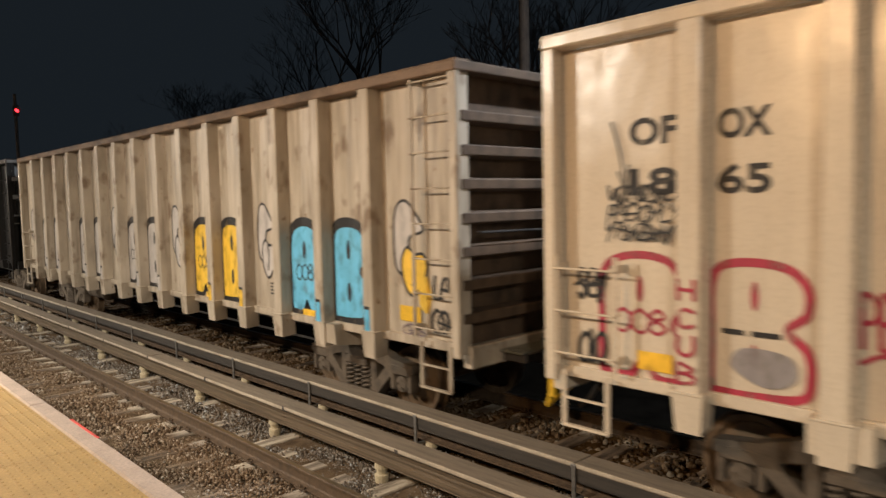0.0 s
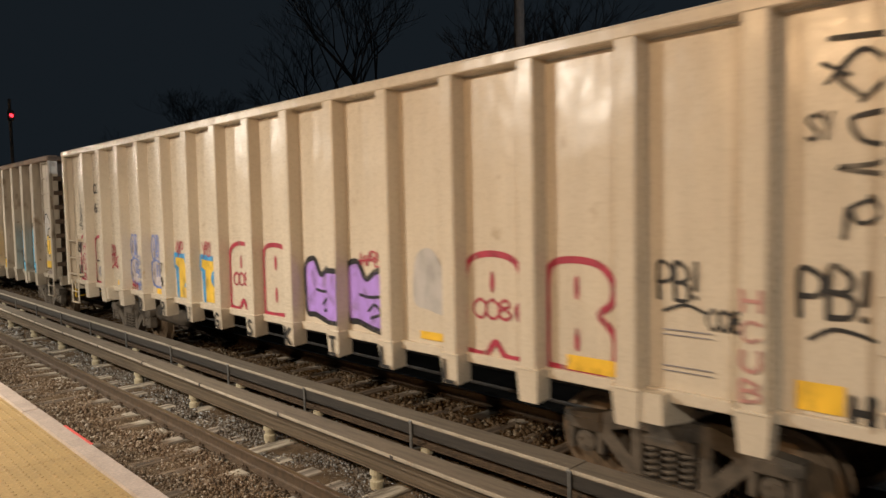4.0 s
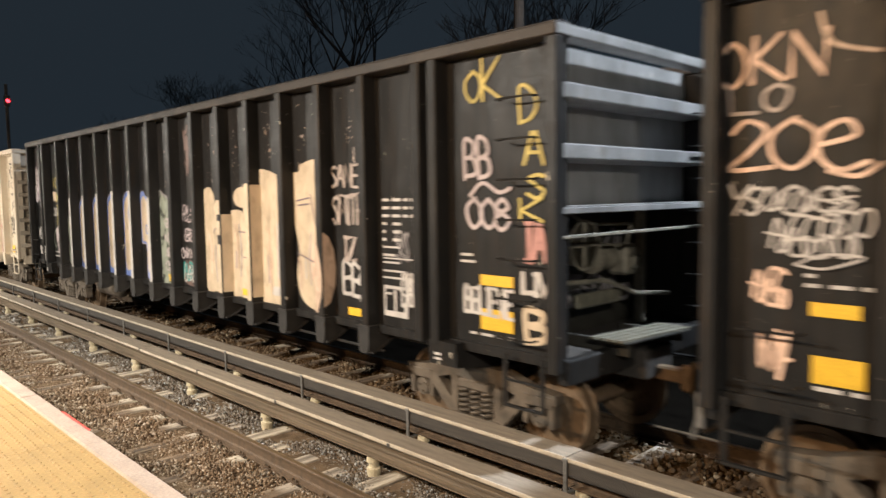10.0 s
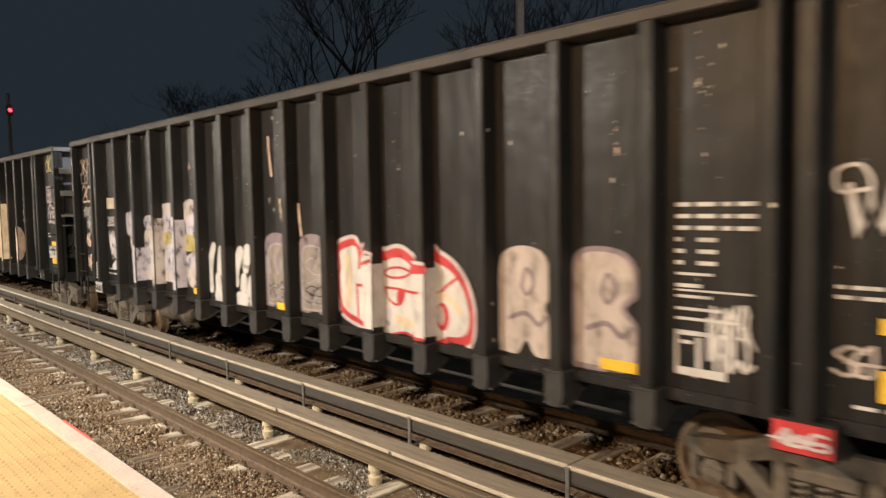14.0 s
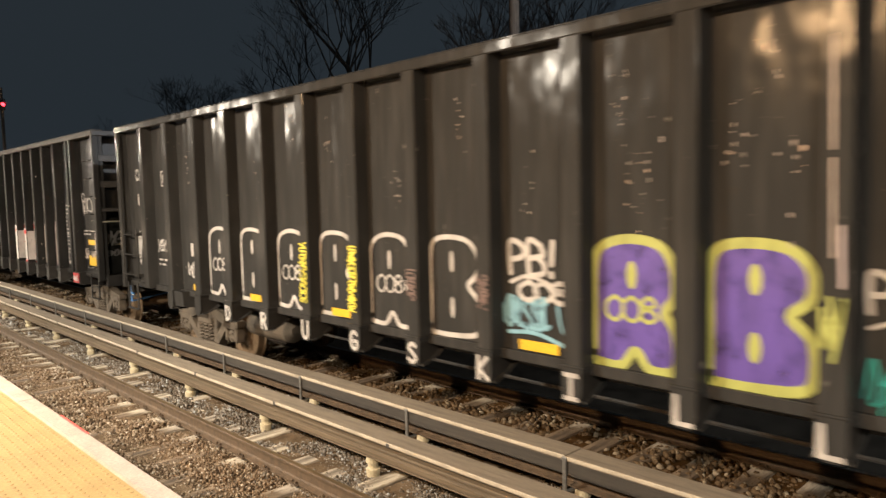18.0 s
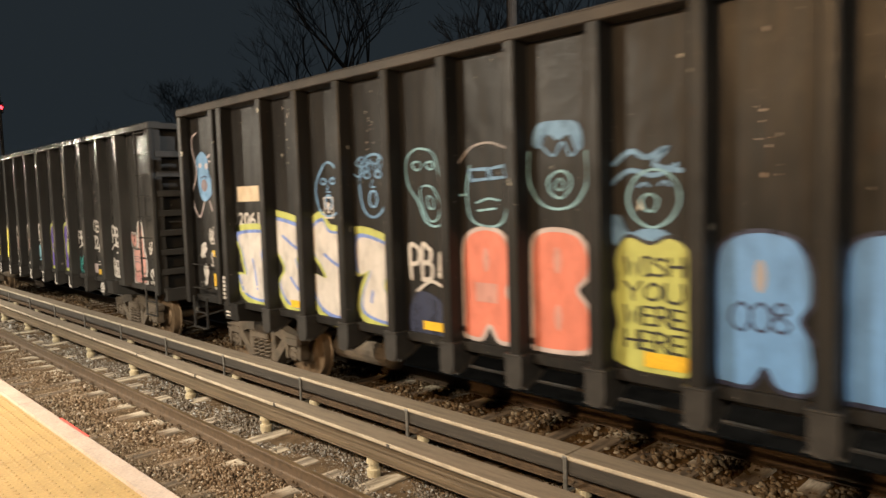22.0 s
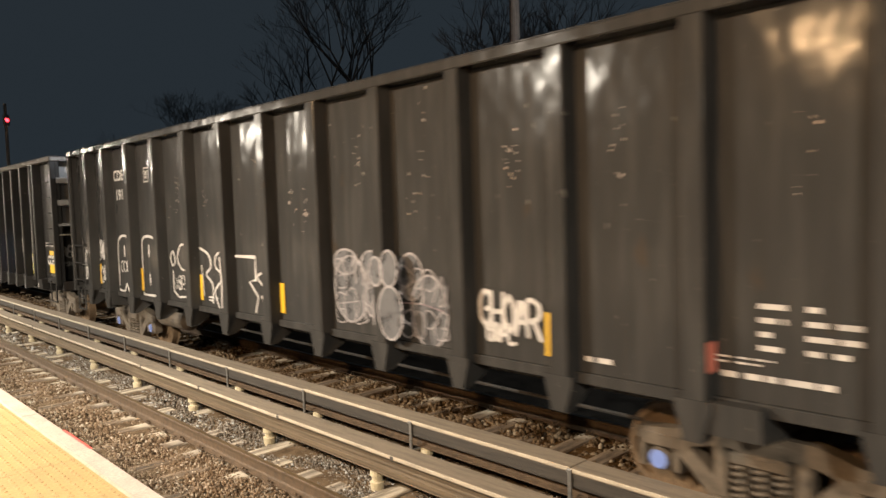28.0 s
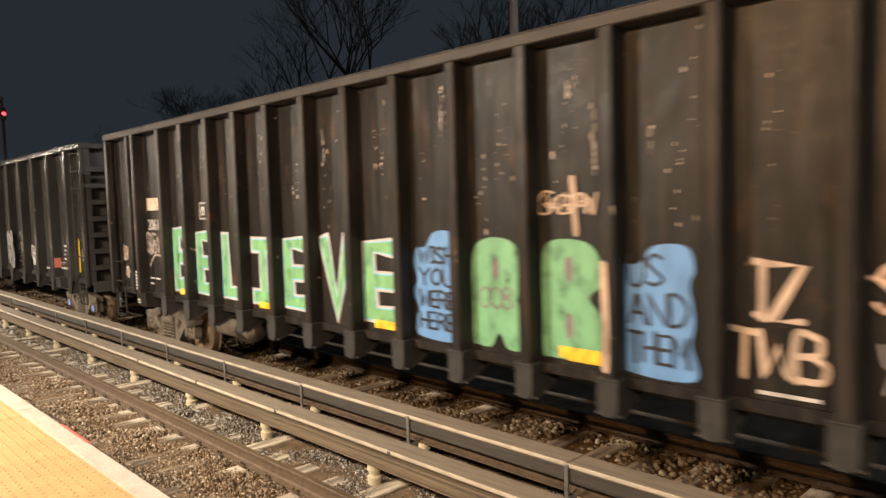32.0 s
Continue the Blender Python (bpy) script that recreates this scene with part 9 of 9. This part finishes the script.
def paint_h(car, B, posts):
    long_ends(car, B, 600, patch="s_peach", number="206177")
    T = lambda label, name="sprayed_tag", plane=None: Art(car, name, label, plane)
    T("pale tags beside the grab irons").tag(within(B[0], 0.14), within(B[0], 0.4), 1.75, 2.1, "s_tan", 601, 4, 0.05).tag(within(B[0], 0.24), within(B[0], 0.44), 1.4, 1.7, "s_wash", 602, 4, 0.05).tag(within(B[0], 0.55), within(B[0], 0.85), 2.2, 2.4, "s_wash", 603, 4, 0.03).done()
    T("tan looping tag under the number").tag(*span(B[1], 0.0, 0.6), 1.92, 2.36, "s_wash", 604, 6, 0.055).stroke([(within(B[1], 0.1), 1.72), (within(B[1], 0.4), 1.93), (within(B[1], 0.95), 1.86)], 0.035, "s_wash").done()
    top = {2: 2.46, 3: 2.40, 4: 2.36, 5: 2.30, 6: 2.34, 7: 2.36, 8: 2.34}
    for k, ch in zip(range(2, 9), "BELIEVE"):
        a0, a1 = span(B[k], 0.05, 0.98)
        s = T("green block capital with a white rim", "sprayed_letter")
        s.caps(ch, a0 - 0.03, a1 + 0.03, 1.31, top[k] + 0.03, 0.25, "s_white").caps(ch, a0 + 0.005, a1 - 0.005, 1.345, top[k] - 0.005, 0.18, "s_sky").caps(ch, a0 + 0.02, a1 - 0.02, 1.36, top[k] - 0.02, 0.15, "s_green").done()
    for k in (2, 5, 8):
        strip(car, *span(B[k], 0.3, 0.9), 1.27, 1.37, "s_orange")
    small_box(car, B[3], 2.60, 0.28, 0.62)

    def cloud(k, rows):
        a0, a1 = span(B[k], 0.03, 1.0) if k < 12 else (within(B[k], -0.12), within(B[k], 0.82))
        w = a1 - a0
        e = [(a0 + w * u, z if k < 12 else 1.27 + (z - 1.27) * 0.93) for u, z in ((0.12, 1.27), (0.05, 1.45), (0.12, 1.58), (0.0, 1.75), (0.1, 1.92), (0.0, 2.1), (0.1, 2.26), (0.3, 2.28), (0.5, 2.44), (0.9, 2.44), (1.0, 2.25), (0.94, 2.1), (1.0, 1.8), (0.96, 1.6), (1.0, 1.27))]
        T("pale sky-blue cloud panel", "sprayed_panel").blob(e, "s_blue").done()
        h = 0.98 / len(rows)
        for r, txt in enumerate(rows):
            zz = 2.30 - (r + 1) * h
            Art(car, "sprayed_word", "thin black sprayed word").word(txt, a0 + 0.16 * w, a0 + (0.97 if len(txt) > 2 else 0.65) * w, zz + 0.05, zz + h - 0.02, 0.03, "s_black", r + k).done()

    cloud(9, ["WISH", "YOU", "WERE", "HERE"])
    cloud(12, ["US", "AND", "THEM"])
    for k, kind in ((10, 0), (11, 1)):
        a0, a1 = span(B[k], 0.04, 0.97)
        T("mint-green bubble letter", "sprayed_letter").letter(kind, a0, a1, 1.28, 2.40, "s_mint", None, "s_mauve", 0.05, "s_mauve" if kind == 0 else None).done()
    strip(car, *span(B[11], 0.3, 0.92), 1.29, 1.40, "s_orange")
    T("tan paint run on a post", plane=RIB - 0.005).stroke([(B[11][1] + 0.06, 2.2), (B[11][1] + 0.08, 1.6), (B[11][1] + 0.07, 1.3)], 0.07, "s_tan").done()
    T("tan scribbled tag and run").tag(*span(B[11], 0.0, 0.9), 2.6, 2.85, "s_tan", 611, 7, 0.035).stroke([(within(B[11], 0.5), 2.95), (within(B[11], 0.55), 2.45)], 0.06, "s_tan").done()
    T("tan angular tag").word("IZ", *span(B[13], 0.26, 0.80), 1.84, 2.24, 0.055, "s_tan", 62).word("TWB", *span(B[13], 0.02, 0.95), 1.40, 1.74, 0.05, "s_tan", 63, fill=1.0).rect(*span(B[13], 0.3, 0.9), 1.27, 1.30, "s_white").done()
    T("pale tags").tag(*span(B[14], 0.1, 0.9), 1.95, 2.3, "s_peach", 614, 5, 0.07).tag(*span(B[14], 0.15, 0.9), 1.4, 1.8, "s_grey", 615, 6, 0.05).done()
    for k, u, z0, z1 in ((7, 0.2, 3.3, 3.75), (7, 0.85, 2.9, 3.3), (9, 0.7, 3.6, 4.0), (11, 0.8, 3.0, 3.6), (12, 0.3, 3.1, 3.35)):
        rng, s, z = random.Random(k * 31 + int(z1 * 10)), T("ragged tan scrape in the paint", "paint_scrape"), z1
        while z > z0:
            h, c, r = rng.uniform(0.03, 0.11), within(B[k], u) + rng.uniform(-0.02, 0.02), rng.uniform(0.008, 0.026)
            s.blob([(c + r * rng.uniform(0.5, 1.2) * math.cos(i * math.pi / 4), z - h / 2 + h * rng.uniform(0.4, 0.7) * math.sin(i * math.pi / 4)) for i in range(8)], "s_faded" if rng.random() < 0.4 else "s_wash", False)
            z -= h * rng.uniform(0.7, 1.3)
        s.done()


def chips(key, spots, mat="s_wash"):
    """Clusters of small chips and scrapes, where the paint has come off the sheets."""
    car, mid, half, posts = CARS[key]
    B = bays_of(posts, half)
    rng = random.Random(900 + ord(key[0]))
    for k, u, z in spots:
        a = Art(car, "chipped_patch", "small pale patch where the paint has chipped off")
        for _ in range(rng.randint(6, 16)):
            c, h = within(B[k], u) + rng.uniform(-0.09, 0.09), z + rng.gauss(0, 0.22)
            r = rng.uniform(0.004, 0.010) * (1.9 if rng.random() < 0.15 else 1.0)
            tall = rng.uniform(0.8, 2.6)
            a.blob([(c + r * rng.uniform(0.6, 1.2) * math.cos(i * math.pi / 3), h + r * tall * rng.uniform(0.6, 1.2) * math.sin(i * math.pi / 3)) for i in range(6)], mat if rng.random() < 0.75 else "s_tan")
        a.done()


def bay_list(key):
    car, mid, half, posts = CARS[key]
    return car, bays_of(posts, half), posts


paint_a(*bay_list("A")[:2])

def paint_end(key, mat, x0, x1, rows, seed):
    """Scribbled tags on a car's rear end wall, beside the near corner."""
    car, mid, half, posts = CARS[key]
    flush = -0.007 if key in "ABEG" else 0.90
    for r, (z0, z1, w) in enumerate(rows):
        Art(car, "sprayed_tag", "tag sprayed on the end wall").on_end(-half + flush - 0.004).tag(x0, x1 - 0.2 * r, z0, z1, mat, seed + r, 7, w).done()


paint_end("B", "s_peri", -0.78, 0.7, [(2.68, 3.2, 0.07), (2.42, 2.62, 0.045)], 701)
paint_end("B", "s_mauve", -0.9, 0.8, [(1.95, 2.3, 0.06), (1.55, 1.9, 0.07)], 717)
paint_end("B", "s_black", -0.92, -0.30, [(2.22, 2.38, 0.05), (1.72, 1.88, 0.05), (1.36, 1.5, 0.04)], 727)
paint_end("C", "s_wash", -1.30, -0.75, [(1.75, 2.15, 0.07), (1.50, 1.62, 0.04)], 704)
paint_end("C", "s_grey", -0.95, 1.1, [(1.42, 1.85, 0.09), (1.98, 2.4, 0.08)], 731)
paint_end("F", "s_greygreen", -0.95, 1.1, [(1.42, 1.85, 0.09), (1.98, 2.4, 0.08)], 737)
paint_end("D", "s_white", -1.25, -0.6, [(1.80, 2.15, 0.08), (1.56, 1.70, 0.05)], 707)
paint_end("E", "s_white", -0.80, 0.0, [(1.80, 2.0, 0.05)], 710)
paint_end("F", "s_white", -1.25, -0.6, [(1.75, 2.1, 0.06), (1.52, 1.66, 0.04)], 713)
# The bright light on the end's top panel, put on as a white patch.
Art(CARS["F"][0], "painted_patch", "white patch standing for the bright light high on the end wall").on_end(-CARS["F"][2] + 0.322).blob([(-1.12, 3.90), (-1.10, 4.10), (-0.6, 4.14), (0.2, 4.12), (0.55, 4.05), (0.45, 3.88), (-0.4, 3.86)], "s_white").done()
Art(CARS["G"][0], "stencil_panel", "worn white panel on the end plate").on_end(-CARS["G"][2] - 0.010).rect(-0.05, 0.35, 1.45, 2.05, "s_white").done()
Art(CARS["B"][0], "stencil_lettering", "small stencilled data on the end plate").on_end(-CARS["B"][2] - 0.010).bars(-0.3, 0.2, 3.4, 3.6, 3, "s_black", 9, 0.4).done()
for key, painter in (("B", paint_b), ("C", paint_c), ("D", paint_d), ("E", paint_e), ("F", paint_f), ("G", paint_g), ("H", paint_h)):
    painter(*bay_list(key))
chips("C", ((8, 0.5, 3.4), (9, 0.7, 3.7), (11, 0.2, 3.5), (11, 0.7, 3.8), (12, 0.3, 3.7), (12, 0.5, 3.15), (10, 0.3, 3.3), (10, 0.55, 3.7), (11, 0.4, 2.9), (12, 0.75, 3.4), (13, 0.3, 3.6), (3, 0.6, 3.5), (5, 0.5, 3.3), (14, 0.5, 3.5)))
chips("D", ((2, 0.6, 3.6), (5, 0.4, 3.5), (7, 0.6, 3.2), (8, 0.5, 3.8), (11, 0.4, 3.4), (14, 0.6, 3.3), (15, 0.4, 3.6)))
chips("E", ((4, 0.7, 2.9), (6, 0.3, 3.3), (7, 0.6, 3.0), (9, 0.4, 2.8), (10, 0.5, 2.7), (11, 0.25, 3.1), (11, 0.8, 2.8), (12, 0.7, 3.6), (13, 0.3, 2.9), (14, 0.5, 3.3), (14, 0.7, 2.7), (2, 0.5, 3.4), (5, 0.5, 3.8), (8, 0.6, 3.6), (10, 0.3, 3.5), (10, 0.7, 3.2), (11, 0.5, 3.6), (12, 0.4, 3.0), (13, 0.6, 3.7)))
chips("F", ((2, 0.5, 3.7), (4, 0.5, 3.6), (9, 0.5, 3.2), (10, 0.4, 3.6), (12, 0.5, 3.1), (14, 0.6, 3.7), (15, 0.4, 3.0)))
chips("G", ((5, 0.3, 3.0), (7, 0.7, 2.8), (8, 0.6, 3.4), (9, 0.3, 2.9), (10, 0.5, 3.3), (4, 0.5, 3.2), (6, 0.7, 3.6), (7, 0.4, 3.0), (9, 0.5, 3.5), (11, 0.4, 3.3), (12, 0.6, 3.0)))
chips("H", ((4, 0.3, 3.2), (6, 0.5, 3.0), (7, 0.7, 3.6), (9, 0.3, 3.0), (9, 0.7, 3.7), (10, 0.2, 2.8), (11, 0.3, 3.1), (12, 0.6, 2.9), (12, 0.8, 3.6), (3, 0.5, 3.5), (5, 0.6, 3.7), (7, 0.3, 3.0), (8, 0.5, 3.5), (10, 0.6, 3.3), (11, 0.5, 3.8), (13, 0.4, 3.2), (14, 0.5, 3.6)))


# ---- far side of the line
def build_tree(name, x, y, height, spread, seed, label):
    """A bare tree: trunk, limbs and fine twigs that fork again and again."""
    rng = random.Random(seed)
    trunk, limbs = Geo(), Geo()

    def grow(p, way, length, r, depth):
        q = p + way * length
        (trunk if depth == 0 else limbs).tube(p, q, r, r * 0.68, 7 if depth < 2 else 4, caps=False)
        if depth >= 7 or r < 0.004:
            return
        for _ in range(2 if depth < 1 else rng.choice((2, 3, 3))):
            turn = Vector((rng.uniform(-1, 1), rng.uniform(-1, 1), rng.uniform(-0.25, 0.75))) * spread
            grow(q, (way + turn).normalized(), length * rng.uniform(0.62, 0.86), r * rng.uniform(0.5, 0.68), depth + 1)

    grow(Vector((0, 0, -0.4)), Vector((rng.uniform(-0.05, 0.05), rng.uniform(-0.05, 0.05), 1)), height * 0.28, height * 0.018, 0)
    t = thing(name, label, "tree", at=(x, y, 0), group="bare trees beyond the line")
    part("trunk", trunk, "bark", t)
    part("crown", limbs, "bark", t)


def build_far_side():
    for i, (x, y, hgt, spr) in enumerate(((24, 30, 15.5, 0.72), (27, 36, 14, 0.8), (26, 56, 14.5, 0.85), (30, 62, 13.5, 0.9), (25, 70, 11, 0.9), (28, 24, 14.5, 0.75), (31, 90, 13, 0.9), (22, 17.5, 12.5, 0.7))):
        build_tree("bare_tree", x, y, hgt, spr, 40 + i, "tall leafless tree, dark against the night sky")
    p = thing("utility_pole", "dark timber utility pole behind the train", "pole", at=(14.0, 11.6, 0))
    part("shaft", Geo().tube((0, 0, -0.6), (0, 0, 11.5), 0.16, 0.11, 14), "pole", p)
    part("cross_arm", Geo().box(-0.06, 0.06, -1.2, 1.2, 10.6, 10.72, 0, 0.01), "pole", p)
    s = thing("railway_signal", "tall signal mast with one lit red lens", "signal", at=(9.0, 40.0, -0.5))
    part("mast", Geo().tube((0, 0, 0), (0, 0, 9.0), 0.09, 0.07, 12), "pole", s)
    part("head", Geo().box(-0.13, 0.13, -0.16, 0.02, 7.9, 8.45, 0, 0.03).tube((0, -0.16, 8.16), (0, -0.38, 8.18), 0.12, 0.12, 14, caps=False), "dark", s)
    part("lens", Geo().lathe([(0, 0.10), (0.02, 0.05)], (0, -0.2, 8.16), "y", 14), "red_lens", s, "lit red signal lens")
    b = thing("trackside_house", "small cream and white building with a dark red base", "building", at=(17.5, 3.9, 0))
    part("wall", Geo().box(0, 4.0, -5.0, 0.45, 0.75, 2.0, 0, 0.02), "wall", b)
    part("base", Geo().box(-0.04, 4.04, -5.04, 0.49, -0.6, 0.42, 0, 0.02), "dark", b)
    part("red_band", Geo().box(-0.05, 4.05, -5.05, 0.50, 0.42, 0.75, 0, 0.02), "red", b)
    part("fascia", Geo().box(-0.06, 4.06, -5.06, 0.51, 2.0, 2.35, 0, 0.02), "white", b)
    r = Geo().box(-0.02, 0.02, -5.0, 0.45, 2.78, 2.83, 0, 0.006)
    for k in range(22):
        r.box(-0.015, 0.015, -4.95 + k * 0.25, -4.92 + k * 0.25, 2.35, 2.8, 0, 0.004)
    part("railing", r, "white", b, "white painted roof railing")


def build_lamp_posts():
    """Platform lamps that stand behind the eye, and one street lamp further off."""
    first = None
    for lx, ly, power in LAMPS:
        if first is None:
            first = thing("platform_lamp", "grey platform lamp post with a lit warm head", "lamp", at=(lx - 0.6, ly, 1.2), group="platform lamps")
            part("post", Geo().tube((0, 0, 0), (0, 0, 4.83), 0.07, 0.05, 10), "galv", first)
            part("head", Geo().box(-0.1, 0.95, -0.16, 0.16, 4.81, 4.94, 0, 0.02), "galv", first)
            part("glass", Geo().box(0.40, 0.80, -0.13, 0.13, 4.78, 4.812, 0, 0.004), "lamp_glass", first)
        else:
            copy_thing(first, pose(lx - 0.6, ly, 1.2))
    s = thing("street_lamp", "platform lamp post with an orange sodium head", "lamp", at=(-5.05, 4.5, 1.2))
    part("post", Geo().tube((0, 0, 0), (0, 0, 4.9), 0.09, 0.07, 10), "galv", s)
    part("head", Geo().box(-0.1, 1.5, -0.14, 0.14, 4.88, 5.02, 0, 0.02), "galv", s)
    part("glass", Geo().box(0.8, 1.3, -0.12, 0.12, 4.84, 4.88, 0, 0.004), "sodium_glass", s)
    w = thing("street_lamp", "street lamp with a neutral white head beyond the line", "lamp", at=(11.4, 0.4, -0.5))
    part("post", Geo().tube((0, 0, 0), (0, 0, 11.6), 0.10, 0.07, 10), "galv", w)
    part("head", Geo().box(-1.6, 0.1, -0.14, 0.14, 11.56, 11.70, 0, 0.02), "galv", w)
    part("glass", Geo().box(-1.45, -0.95, -0.12, 0.12, 11.52, 11.56, 0, 0.004), "lamp_glass", w)


build_far_side()
build_lamp_posts()
build_ballast()


# ---- the train rolls
WAY = [0.0, 1.75, 3.52, 5.31, 7.1, 8.88, 10.66, 12.45, 14.24, 16.04, 17.83, 19.63, 21.43, 23.23, 25.05, 26.87, 28.72, 30.59, 32.48, 34.39, 36.28, 38.17, 40.05, 41.9, 43.76, 45.62, 47.52, 49.42, 51.35, 53.26, 55.18, 57.1, 59.03, 60.97, 62.92, 64.87, 66.85, 68.84, 70.84, 72.84, 74.84, 76.85, 78.86, 80.87, 82.88, 84.91, 86.94, 88.98, 91.02, 93.08, 95.15, 97.21, 99.3, 101.39, 103.48, 105.58, 107.69, 109.79, 111.88, 113.95, 116.01, 118.06, 120.11, 122.16, 124.19]


def rolled(t):
    """How far the train has gone at t seconds."""
    return float(np.interp(t, np.arange(0, 32.01, 0.5), WAY))


def motions():
    for car, mid, half, posts in CARS.values():
        walk(car, [(0.5 * k, pose(TRACK_2, mid + s, 0)) for k, s in enumerate(WAY)])
    steps = [32.0 * k / 214 for k in range(215)]
    for wheelset, y in WHEELS:
        walk(wheelset, [(t, pose(0, y, 0.457, -math.degrees(rolled(t) / 0.457))) for t in steps])


motions()
